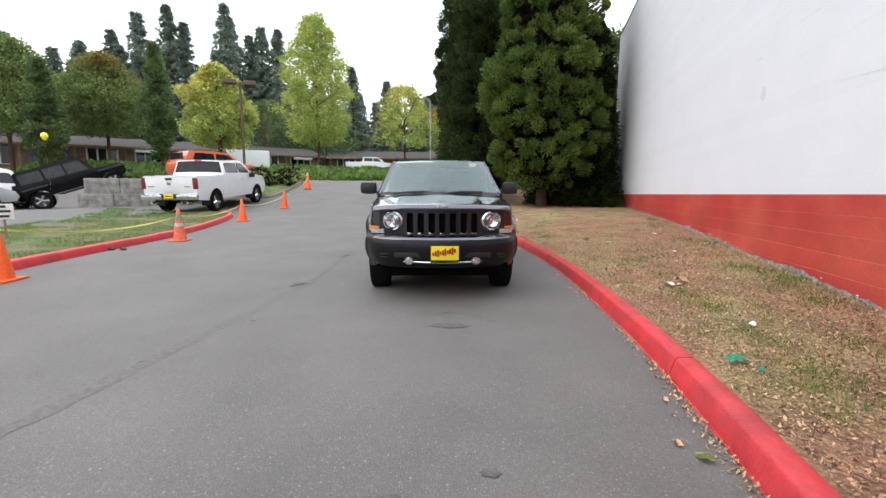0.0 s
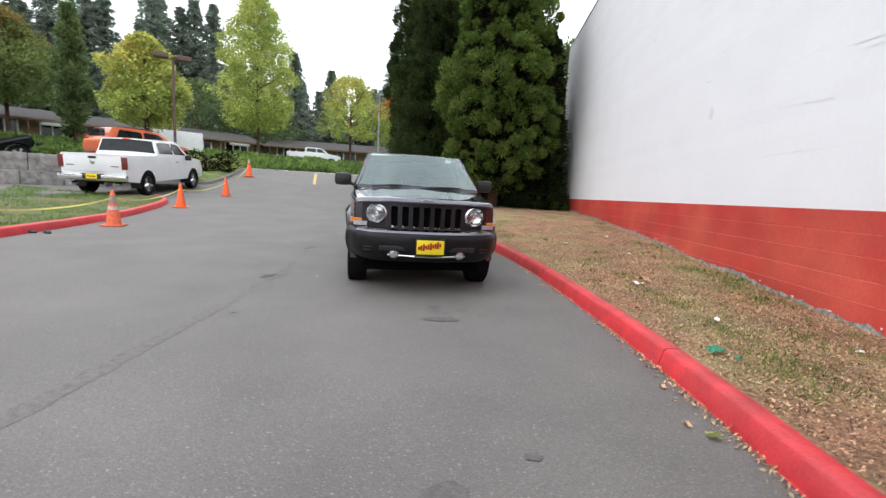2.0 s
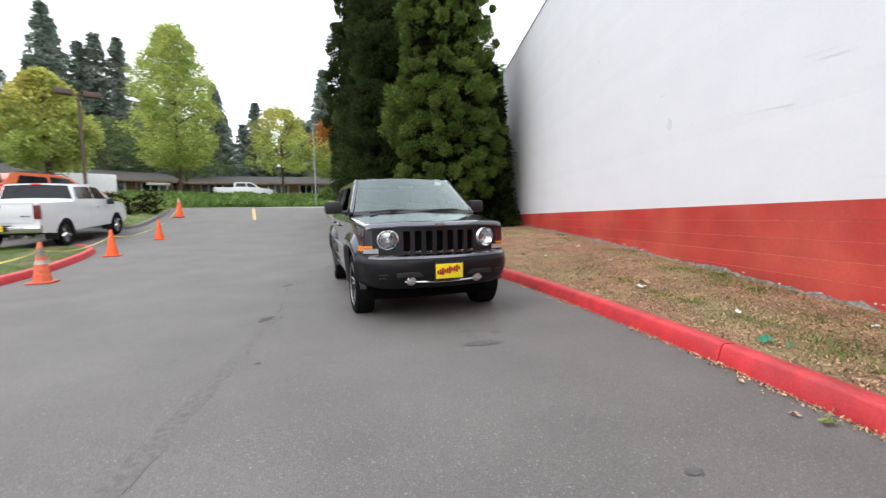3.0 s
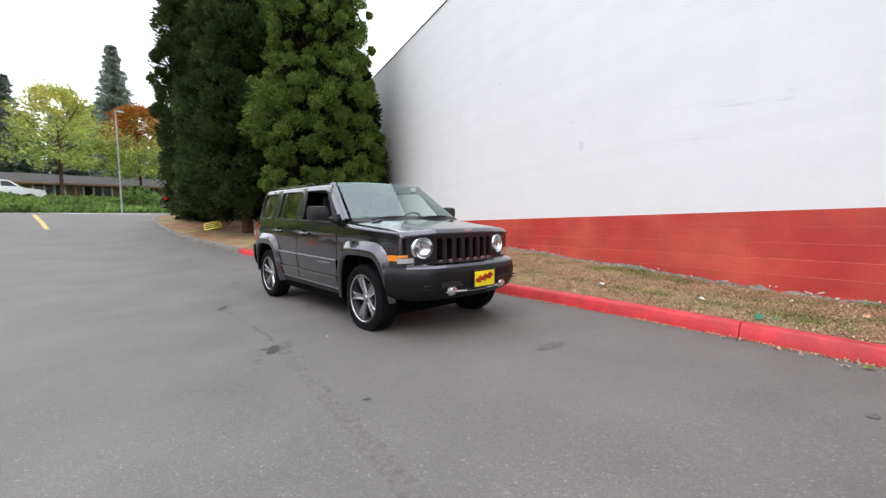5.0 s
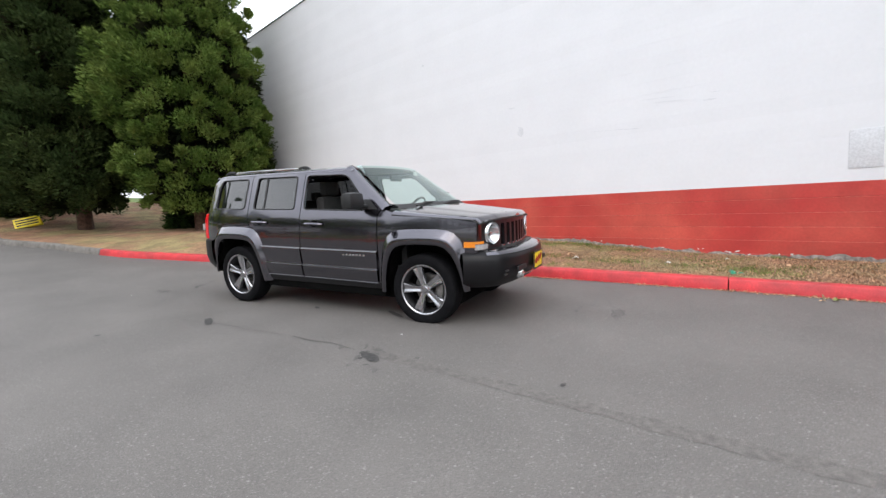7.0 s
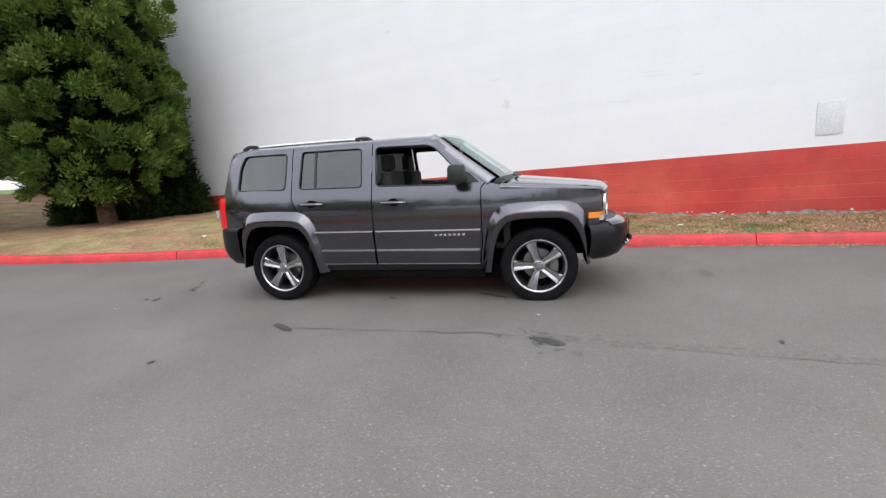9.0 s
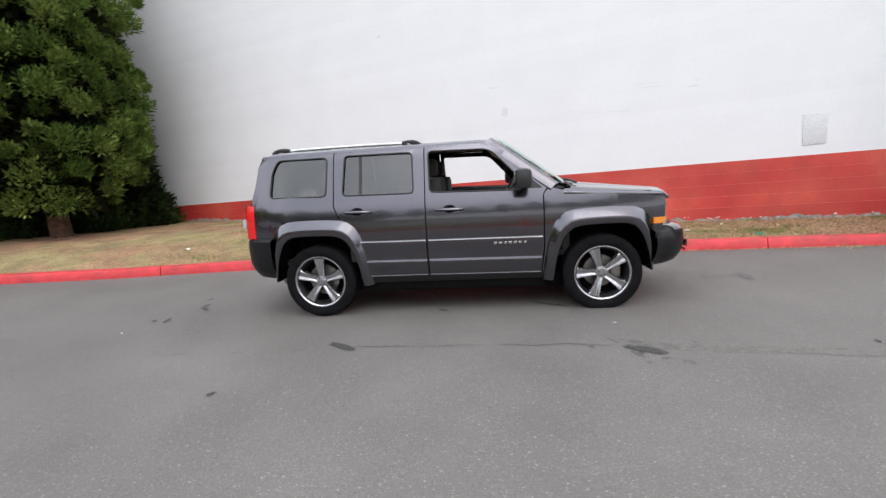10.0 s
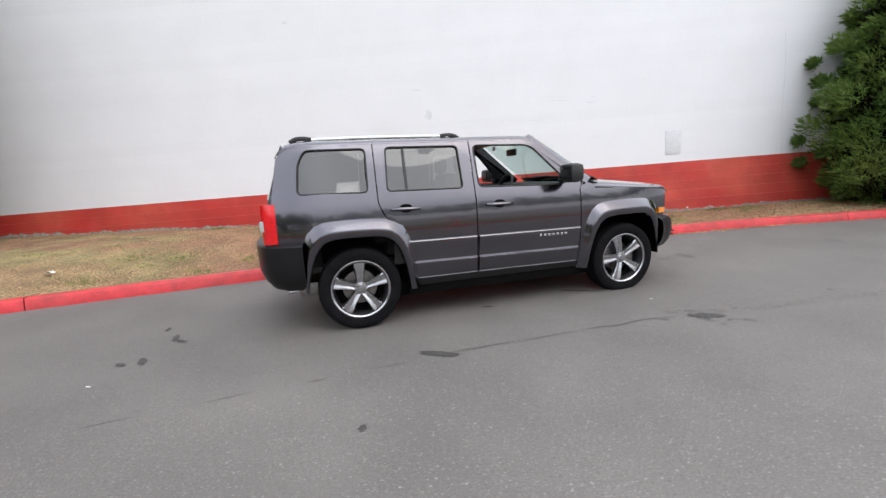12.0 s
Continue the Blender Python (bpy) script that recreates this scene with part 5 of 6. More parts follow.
CONE_BANDS = [((0.86, 0.93, BAND_DULL),), ((0.46, 0.56, CONE_BAND), (0.65, 0.86, BAND_DULL)), (), (), ((0.78, 0.97, CONE_BAND),)]
CONE_LABELS = ["orange rubber traffic cone with one dull grey band", "faded orange traffic cone with worn grey bands", "plain orange traffic cone on the asphalt", "plain orange traffic cone on the asphalt", "orange traffic cone with a white top band"]
for (x, y, h), bands, words in zip(CONES, CONE_BANDS, CONE_LABELS):
    cone(x, y, h, bands, CONE_FADED if "faded" in words else CONE_ORANGE, words)


def top_of(i, k=0.6):
    x, y, h = CONES[i]
    return Vector((x, y, land(x, y) + h * k))


def tape(a, b, sag):
    """Plastic warning tape hanging between two points."""
    rows = []
    for t in np.linspace(0, 1, 17):
        p = a.lerp(b, t) - Vector((0, 0, sag * 4 * t * (1 - t)))
        p.x += 0.03 * math.sin(t * 9)
        w = 0.014
        tw = 0.5 * math.sin(t * 7)
        rows.append([p + Vector((math.sin(tw) * w, 0, math.cos(tw) * w)), p - Vector((math.sin(tw) * w, 0, math.cos(tw) * w))])
    ob = part("caution_tape", loft(rows), TAPE, None, solid=0.002)
    return tagged(ob, "yellow plastic caution tape strung between traffic cones", "tape", "caution tape")


tape(top_of(0, 0.88), top_of(1, 0.80), 0.16)
tape(top_of(1, 0.80), top_of(2, 0.80), 0.16)
tape(top_of(2, 0.75), top_of(3, 0.75), 0.15)
tape(top_of(3, 0.75), top_of(4, 0.7), 0.25)
p = top_of(0, 1.0)
sign = thing("paper_sign", pose(p.x + 0.05, p.y + 0.09, p.z - 0.19, 0, 0, 60), "white board with black lettering on a stake in a cone", "sign")
part("board", box(0.19, 0.012, 0.20, (0, 0, 0.32), 0.003), PAPER, sign)
part("stake", box(0.025, 0.025, 0.30, (0, 0.02, 0.13)), BROWN_WALL, sign)
for i, (w, zz) in enumerate(((0.05, 0.385), (0.15, 0.325), (0.14, 0.262))):
    part("lettering", box(w, 0.004, 0.030, (-0.01 * i, -0.008, zz)), BLACK_INK, sign, "bar of black lettering")
for x, y, r in ((-8.02, 6.25, 20), (-7.80, 6.33, -15)):
    z = land(x, y)
    lump = lathe([(0.0, 0.0), (0.055, 0.0), (0.06, 0.03), (0.04, 0.065), (0.0, 0.08)], 14)
    lump.transform(Matrix.Rotation(radians(r), 4, "Z") @ Matrix.Diagonal((1.5, 0.7, 0.75, 1)))
    ob = part("rubber_lump", lump, BLACK, None)
    ob.matrix_world = pose(x, y, z)
    tagged(ob, "small black rubber lump lying by the kerb", "debris", "rubber lumps")
bal = thing("balloon", pose(-16.3, 10.9, land(-16.3, 10.9)), "yellow party balloon floating on a thin string", "balloon")
part("skin", lathe([(0.0, 2.50), (0.015, 2.515), (0.065, 2.56), (0.10, 2.63), (0.105, 2.68), (0.075, 2.745), (0.03, 2.77), (0.0, 2.775)], 24), BALLOON, bal)
part("string", tube([(0, 0, 0.0), (0.01, 0, 1.1), (0, 0, 2.51)], 0.0006, 4), PAPER, bal)

# ---- other vehicles ----


def plain_wheel(parent, x, y, r, s, w=0.24, rim_mat=STEEL):
    base = Matrix.Translation((x, y, r)) @ (Matrix.Rotation(math.pi, 4, "Z") if s > 0 else Matrix.Identity(4))
    k = r * 0.66
    ob = part("wheel", lathe([(0.0, -w * 0.30), (k * 0.3, -w * 0.34), (k * 0.9, -w * 0.40), (k, -w * 0.46), (k, w * 0.4)], 28, "Y"), ALLOY_DARK, parent)
    ob.matrix_local = base
    part("tyre", lathe([(k, w * 0.45), (r - 0.03, w * 0.5), (r, w * 0.35), (r, -w * 0.35), (r - 0.03, -w * 0.5), (k + 0.02, -w * 0.5), (k, -w * 0.45)], 32, "Y"), RUBBER, ob)
    for i in range(5):
        a = 2 * math.pi * i / 5 + 0.3
        bm = loft([[(q, -w * 0.47 + 0.02, -h), (q, -w * 0.47, 0), (q, -w * 0.47 + 0.02, h)] for q, h in ((0.0, 0.05), (k * 0.5, 0.04), (k * 0.96, 0.065))])
        bm.transform(Matrix.Rotation(a, 4, "Y"))
        part("spoke", bm, rim_mat, ob, solid=0.02)
    return ob


def motor(name, m, label, width, profile, axles, r, paint, windows, belt, roof, glass_quads=(), low=0.30, trim=None, lamps=(), category="car", extra=None, inset=0.80, rim=STEEL):
    """A vehicle: side skins with wheel arches, a skin over the top, glass, wheels and lamps. profile runs over the top from the rear sill to the front sill."""
    car = thing(name, m, label, category)
    hw = width / 2
    ends = (profile[0][0], profile[-1][0])

    def wy(x, z):
        w = float(np.interp(z, (low, low + 0.3, belt - 0.1, belt, roof), (0.95, 1.0, 0.995, 0.97, inset))) * hw
        e = min(abs(x - ends[0]), abs(x - ends[1]))
        return w - 0.10 * max(0, 1 - e / 0.45) ** 2
    bottom = []
    for ax in sorted(axles, reverse=True):
        bottom += [(ax + (r + 0.07) * math.cos(a), r + (r + 0.07) * math.sin(a)) for a in np.linspace(math.asin(max(-1, (low - r) / (r + 0.07))), math.pi - math.asin(max(-1, (low - r) / (r + 0.07))), 14)]
    prof = list(profile)
    outline = prof + bottom
    for s in (-1, 1):
        part("body_side", skin(outline, [], lambda a, b: (a, s * wy(a, b), b), 0.22, s > 0), paint, car)
        for poly in windows:
            part("side_window", skin(rounded(poly, 0.05), [], lambda a, b: (a, s * (wy(a, b) + 0.008), b), 0.2, s > 0), DARKGLASS, car, "dark side window")
        for ax in axles:
            plain_wheel(car, ax, s * (hw - 0.12), r, s, rim_mat=rim)
            part("wheel_arch", loft([[(ax + (r + 0.07) * math.cos(a), s * (hw - 0.01), r + (r + 0.07) * math.sin(a)), (ax + (r + 0.07) * math.cos(a), s * (hw - 0.34), r + (r + 0.07) * math.sin(a))] for a in np.linspace(-0.3, math.pi + 0.3, 14)]), BLACK, car)
            if trim:
                part("arch_trim", tube([(ax + (r + 0.10) * math.cos(a), s * (wy(ax, 0.7) + 0.008), r + (r + 0.10) * math.sin(a)) for a in np.linspace(0, math.pi, 14)], 0.045, 6), trim, car)
    rows = [[(x, y * wy(x, z), z + 0.03 * (1 - y * y) * (1 if z > belt + 0.2 else 0.6)) for y in np.linspace(-1, 1, 9)] for x, z in resample(prof, 60)]
    part("body_top", loft(rows), paint, car)
    part("underside", box(abs(ends[1] - ends[0]) - 0.5, width - 0.5, 0.12, (sum(ends) / 2, 0, low + 0.06)), BLACK, car)
    for (xa, za), (xb, zb), k in glass_quads:
        n = Vector((zb - za, 0, -(xb - xa))).normalized()
        n = n if n.z > 0 else -n
        rows = [[(xa + (xb - xa) * t + n.x * 0.012, y * wy(xa, za + (zb - za) * t) * k, za + (zb - za) * t + n.z * 0.012 + 0.03 * (1 - y * y)) for y in np.linspace(-1, 1, 7)] for t in (0, 0.5, 1)]
        part("windscreen", loft(rows), DARKGLASS, car, "dark glass")
    for nm, mt, sx, sy, sz, x, y, z in lamps:
        for s in (-1, 1):
            part(nm, box(sx, sy, sz, (x, s * y, z), 0.012), mt, car)
    if extra:
        extra(car, wy)
    return car


def on_land(x, y, heading, pitch=None, base=None):
    """Pose of a vehicle standing on the ground there."""
    f = Vector((math.cos(radians(heading)), math.sin(radians(heading))))
    za, zb = land(x + f.x * 1.5, y + f.y * 1.5), land(x - f.x * 1.5, y - f.y * 1.5)
    p = math.degrees(math.atan2(za - zb, 3.0)) if pitch is None else pitch
    return pose(x, y, (za + zb) / 2 if base is None else base, 0, -p, heading)


def pickup_extra(car, wy):
    part("tailgate", box(0.05, 1.62, 0.52, (-2.90, 0, 1.06), 0.015), WHITE_PAINT, car, "white tailgate")
    part("tailgate_badge", box(0.012, 0.12, 0.14, (-2.93, 0, 1.10), 0.02), CHROME, car, "dark chrome badge")
    part("rear_bumper", box(0.16, 1.94, 0.20, (-2.95, 0, 0.62), 0.05), CHROME, car, "chrome rear bumper")
    plate = part("dealer_plate", box(0.012, 0.31, 0.155, (-3.04, 0, 0.66), 0.003), YELLOW, car, "yellow dealer plate")
    part("lettering", box(0.004, 0.24, 0.03, (-3.048, 0, 0.66)), RED_INK, plate)
    part("bumper_step", box(0.10, 0.62, 0.03, (-2.98, 0, 0.725), 0.01), BLACK, car, "black step pad")
    part("tow_recess", box(0.03, 0.52, 0.13, (-3.022, 0, 0.64), 0.01), BLACK, car)
    part("tailgate_handle", box(0.03, 0.22, 0.07, (-2.93, 0, 1.24), 0.012), BLACK, car)
    part("tailgate_spoiler", box(0.10, 1.66, 0.03, (-2.885, 0, 1.335), 0.01), WHITE_PAINT, car)
    for s in (-1, 1):
        part("badge", box(0.008, 0.22, 0.035, (-2.93, s * 0.62, 0.98), 0.003), STEEL, car)
        part("window_pillar", box(0.05, 0.012, 0.44, (0.22, s * 0.905, 1.60), 0.004), BLACK, car)
    part("bed_floor", box(1.9, 1.6, 0.02, (-1.95, 0, 0.84)), BLACK, car)
    part("brake_light", box(0.03, 0.25, 0.04, (-0.99, 0, 1.87), 0.008), RED_LENS, car)
    for s in (-1, 1):
        part("door_handle", box(0.16, 0.03, 0.03, (0.35, s * 1.01, 1.12), 0.01), CHROME, car)
        part("door_mirror", box(0.12, 0.22, 0.20, (1.15, s * 1.10, 1.28), 0.04), BLACK, car)
        part("exhaust", tube([(-2.7, s * 0.62, 0.42), (-3.02, s * 0.62, 0.42)], 0.05, 10), CHROME, car)


PICKUP = [(-2.88, 0.52), (-2.90, 0.80), (-2.90, 1.31), (-2.80, 1.34), (-1.06, 1.34), (-1.03, 1.42), (-0.93, 1.86), (-0.80, 1.88), (0.55, 1.89), (0.75, 1.85), (1.42, 1.36), (1.55, 1.30), (2.55, 1.20), (2.82, 1.10), (2.88, 0.85), (2.90, 0.55), (2.80, 0.45)]
pk = (-12.0 + 0.99 * -0.970, 13.55 - 0.99 * 0.242)
fwd = (-0.242, 0.970)
motor("white_pickup", on_land(pk[0] + fwd[0] * 1.75, pk[1] + fwd[1] * 1.75, 104), "white four-door pickup truck seen from behind on the side lane", 2.0, PICKUP, (-1.75, 1.82), 0.40, WHITE_PAINT,
      [[(-0.86, 1.42), (0.18, 1.40), (0.16, 1.80), (-0.78, 1.80)], [(0.26, 1.40), (1.20, 1.37), (0.72, 1.78), (0.25, 1.80)]], 1.36, 1.93, [((0.80, 1.86), (1.40, 1.40), 0.90), ((-0.945, 1.83), (-1.03, 1.42), 0.95)], 0.45,
      lamps=(("tail_lamp", RED_DULL, 0.08, 0.15, 0.38, -2.885, 0.885, 1.09), ("headlight", LENS, 0.06, 0.30, 0.24, 2.86, 0.78, 0.98)), category="pickup truck", extra=pickup_extra, rim=CHROME)


def suv_extra(car, wy):
    part("rear_window", box(0.02, 1.30, 0.34, (-2.10, 0, 1.36), 0.01, Matrix.Identity(4)), DARKGLASS, car, "dark rear window")
    for s in (-1, 1):
        part("roof_rail", tube([(-1.6, s * 0.66, 1.66), (-1.4, s * 0.66, 1.72), (0.2, s * 0.66, 1.72), (0.4, s * 0.66, 1.66)], 0.02, 6), BLACK, car)
        part("door_mirror", box(0.12, 0.20, 0.14, (0.85, s * 1.0, 1.14), 0.04), BLACK, car)


SUV = [(-2.18, 0.42), (-2.28, 0.62), (-2.22, 1.0), (-2.08, 1.18), (-1.86, 1.58), (-1.6, 1.66), (-0.4, 1.69), (0.35, 1.62), (1.10, 1.14), (1.7, 1.04), (2.15, 0.90), (2.30, 0.68), (2.22, 0.40)]
motor("orange_suv", on_land(-18.4, 20.8, 72, 0, 1.80), "orange compact off-road car parked on the upper terrace", 1.86, SUV, (-1.38, 1.34), 0.36, ORANGE_PAINT,
      [[(-1.72, 1.18), (-0.52, 1.14), (-0.55, 1.54), (-1.55, 1.54)], [(-0.44, 1.14), (0.80, 1.12), (0.30, 1.54), (-0.44, 1.56)]], 1.10, 1.69, [((0.42, 1.60), (1.06, 1.18), 0.92)], 0.38,
      trim=BLACK, lamps=(("tail_lamp", RED_LENS, 0.12, 0.30, 0.14, -2.12, 0.68, 1.06), ("headlight", LENS, 0.10, 0.30, 0.12, 2.16, 0.66, 0.86)), extra=suv_extra)


def offroad_extra(car, wy):
    part("spare_wheel", lathe([(0.0, -0.10), (0.25, -0.11), (0.38, -0.08), (0.38, 0.10), (0.0, 0.10)], 24, "Y"), RUBBER, car, "spare wheel on the tailgate").matrix_local = pose(-2.06, 0, 0.98, 0, 0, 90)
    for s in (-1, 1):
        part("front_wing", box(1.05, 0.34, 0.07, (1.52, s * 0.84, 0.98), 0.03), BLACK, car, "flat black front wing")
        part("rear_wing", box(0.95, 0.12, 0.07, (-1.40, s * 0.92, 0.98), 0.03), BLACK, car)
        part("side_step", box(1.6, 0.12, 0.05, (0.05, s * 0.90, 0.48), 0.02), BLACK, car)
        part("headlight", lathe([(0.0, -0.03), (0.09, 0.0), (0.09, 0.03)], 16, "Y"), LENS, car).matrix_local = pose(2.08, s * 0.48, 1.02, 0, 0, 90)
    part("front_bumper", box(0.16, 1.6, 0.16, (2.26, 0, 0.66), 0.04), BLACK, car)


OFFROAD = [(-1.92, 0.58), (-1.95, 0.70), (-1.95, 1.16), (-1.90, 1.74), (-1.80, 1.82), (0.45, 1.82), (0.58, 1.78), (0.92, 1.20), (1.0, 1.16), (2.05, 1.10), (2.10, 1.0), (2.10, 0.72), (2.0, 0.60)]
motor("black_offroad_car", pose(-20.42, 15.0, 0.98, 0, -20.5, 52) @ Matrix.Diagonal((0.93, 0.93, 0.93, 1)), "black off-road car tilted, front wheels up on concrete blocks", 1.66, OFFROAD, (-1.42, 1.45), 0.40, BLACK_PAINT,
      [[(-1.78, 1.24), (-0.95, 1.22), (-0.95, 1.68), (-1.76, 1.68)], [(-0.86, 1.22), (-0.15, 1.20), (-0.15, 1.68), (-0.86, 1.68)], [(-0.07, 1.20), (0.76, 1.20), (0.50, 1.68), (-0.07, 1.68)]],
      1.16, 1.82, [((0.62, 1.72), (0.92, 1.22), 0.92)], 0.55, extra=offroad_extra, inset=0.9)

VAN = [(-2.7, 0.40), (-2.75, 0.7), (-2.70, 1.9), (-2.6, 2.05), (1.2, 2.05), (1.6, 1.95), (2.25, 1.25), (2.7, 1.05), (2.80, 0.75), (2.75, 0.40)]
motor("white_van", on_land(-24.2, 13.1, 52) @ Matrix.Diagonal((0.86, 0.86, 0.86, 1)), "white panel van parked behind the pale saloon", 1.95, VAN, (-1.7, 1.85), 0.35, WHITE_PAINT, [[(0.9, 1.30), (1.95, 1.26), (1.55, 1.80), (0.9, 1.82)]], 1.25, 2.05,
      [((1.65, 1.88), (2.2, 1.32), 0.9)], 0.36, category="van")
SEDAN = [(-2.2, 0.36), (-2.32, 0.55), (-2.28, 0.92), (-1.6, 1.02), (-1.05, 1.38), (-0.5, 1.46), (0.2, 1.44), (1.05, 1.0), (1.7, 0.90), (2.2, 0.74), (2.32, 0.55), (2.22, 0.34)]
SED_WIN = [[(-1.25, 1.02), (-0.30, 0.99), (-0.30, 1.37), (-0.85, 1.34)], [(-0.22, 0.99), (0.82, 0.97), (0.20, 1.36), (-0.22, 1.38)]]
SED_LAMPS = (("tail_lamp", RED_LENS, 0.14, 0.30, 0.16, -2.22, 0.68, 0.80), ("headlight", LENS, 0.16, 0.30, 0.12, 2.14, 0.66, 0.68))
motor("pale_sedan", on_land(-22.95, 11.5, 52), "pale silver saloon parked behind the black car", 1.80, SEDAN, (-1.38, 1.38), 0.32, SILVER_PAINT, SED_WIN, 0.98, 1.46, [((0.26, 1.42), (1.0, 1.02), 0.92), ((-1.10, 1.36), (-1.62, 1.04), 0.9)], 0.30, lamps=SED_LAMPS)
motor("dark_sedan", on_land(-4.6, 31.9, 15), "dark saloon parked beyond the tree island", 1.80, SEDAN, (-1.38, 1.38), 0.32, BLACK_PAINT, SED_WIN, 0.98, 1.46, [((0.26, 1.42), (1.0, 1.02), 0.92), ((-1.10, 1.36), (-1.62, 1.04), 0.9)], 0.30, lamps=SED_LAMPS)
FARPICK = [(x * 0.93, z * 0.95) for x, z in PICKUP]
motor("far_pickup", on_land(-18.6, 43.6, 25), "white pickup truck parked at the low shops", 1.9, FARPICK, (-1.6, 1.7), 0.38, WHITE_PAINT,
      [[(-0.8, 1.34), (0.17, 1.33), (0.15, 1.70), (-0.72, 1.70)], [(0.24, 1.33), (1.1, 1.30), (0.66, 1.69), (0.23, 1.70)]], 1.29, 1.83, (), 0.45, category="pickup truck")

# concrete block wall of the terrace
blocks = thing("block_wall", pose(-18.45, 13.25, 0.54, 0, 0, 31), "low wall of stacked grey concrete blocks under the black car", "retaining wall")
for row, (zz, off, n) in enumerate(((0.30, 0.0, 3), (0.95, 0.25, 3))):
    for i in range(n):
        part("block", box(1.23, 0.74, 0.63, (0.62 + 1.25 * i + off, 0.4, zz), 0.03), CONCRETE, blocks)
rows = []
for k in np.linspace(0, 1, 9):
    bx, by = -18.6 + 3.6 * k, 13.95 + 2.2 * k
    rows.append([(bx - 0.515 * q, by + 0.857 * q, max(1.70, land(bx - 0.515 * q, by + 0.857 * q) + 0.02)) for q in (0, 1, 2.5, 4, 5.5, 7, 8.5)])
terrace = part("terrace", loft(rows), ASPHALT_FAR)
tagged(terrace, "upper parking terrace behind the block wall", "terrace", kind="structure")

# ---- far trees ----


def broadleaf(name, x, y, z, height, radius, trunk_h, leaves, material, label, seed, column=False, leaf=0.19, second=None):
    """A street tree: tapered trunk, forking limbs, crown of clumped leaves with gaps and an uneven outline."""
    rs = np.random.RandomState(seed)
    tree = thing(name, pose(x, y, z), label, "tree")
    paths = [([(0, 0, -1.4), (0.05, 0, trunk_h), (0, 0.05, height * 0.85)], [0.16 + height * 0.008, 0.14, 0.02])]
    for i in range(16):
        a, h = rs.random() * 6.28, rs.uniform(trunk_h * 0.9, height * 0.75)
        r = radius * rs.uniform(0.45, 0.85) * (0.6 if column else 1)
        e = (r * math.cos(a), r * math.sin(a), h + r * (1.6 if column else 0.8))
        paths.append(([(0, 0, h), (e[0] * 0.5, e[1] * 0.5, h + (e[2] - h) * 0.4), e], [0.06, 0.04, 0.012]))
    limbs(paths, "trunk", tree)
    n = max(60, leaves // 60)
    u = rs.random(n)
    h = trunk_h + (height - trunk_h) * u
    v = (h - trunk_h) / (height - trunk_h)
    prof = radius * (np.clip(np.minimum(0.35 + 2.2 * v, 1.0) * (1 - v ** 1.5), 0.04, 1) if column else np.sin(np.pi * np.clip(v ** 0.72 * 0.86 + 0.13, 0, 1)) ** 0.62)
    a = rs.random(n) * 6.283
    lump = np.array([1 + 0.38 * noise.noise(Vector((math.cos(t) * 1.9 + seed, math.sin(t) * 1.9, k * 0.6))) for t, k in zip(a, h)])
    r = prof * lump * (1 - 0.7 * rs.random(n) ** 1.8)
    cen = np.stack([r * np.cos(a), r * np.sin(a), h], 1)
    out = np.stack([np.cos(a), np.sin(a), np.full(n, 0.1)], 1)
    size = radius * (0.13 + 0.13 * rs.random(n)) * (1.3 if column else 1)
    leaf_v = spray(cen, out, 60, size, leaf, leaf * 0.36, rs, 0.3)
    if second is not None:
        hi = leaf_v[:, 0, 2] + rs.normal(size=len(leaf_v)) * height * 0.12 > height * (0.66 if material is LIME else 0.92)
        soup("crown", leaf_v[~hi], 4, material, tree, "leafy crown")
        soup("crown_top", leaf_v[hi], 4, second, tree, "turning leaves at the top of the crown")
    else:
        soup("crown", leaf_v, 4, material, tree, "leafy crown")
    return tree


def fir(seed, height, radius):
    """A tall forest fir: bare lower trunk, whorls of drooping needled boughs."""
    rs = np.random.RandomState(seed)
    tree = thing("fir_tree", pose(0, 0, 0), "tall far fir, its green greyed for distance haze", "tree", "fir trees on the skyline")
    part("trunk", tube([(0, 0, -1), (0.1, 0, height * 0.5), (0, 0, height)], [0.42, 0.28, 0.03], 8), BARK, tree)
    cen, out, size = [], [], []
    h = height * 0.16
    while h < height * 0.99:
        k = 1 - (h / height)
        r = radius * (k ** 0.9) * (0.8 + 0.4 * rs.random()) + 0.06
        for b in range(rs.randint(7, 12)):
            a = rs.random() * 6.283
            rr = r * rs.uniform(0.6, 1.15)
            for q in np.linspace(0.25, 1, max(2, int(rr / 0.45))):
                cen.append((rr * q * math.cos(a), rr * q * math.sin(a), h - 0.28 * rr * q * q))
                out.append((math.cos(a), math.sin(a), -0.35))
                size.append((0.13 + 0.22 * (1 - q) + 0.10 * rs.random()) * min(1, 0.3 + 3 * k))
        h += rs.uniform(0.36, 0.60)
    soup("crown", spray(np.array(cen), np.array(out), 14, np.array(size), 0.46, 0.07, rs, 0.5), 4, FIR, tree, "needled boughs paled for distance haze")
    return tree


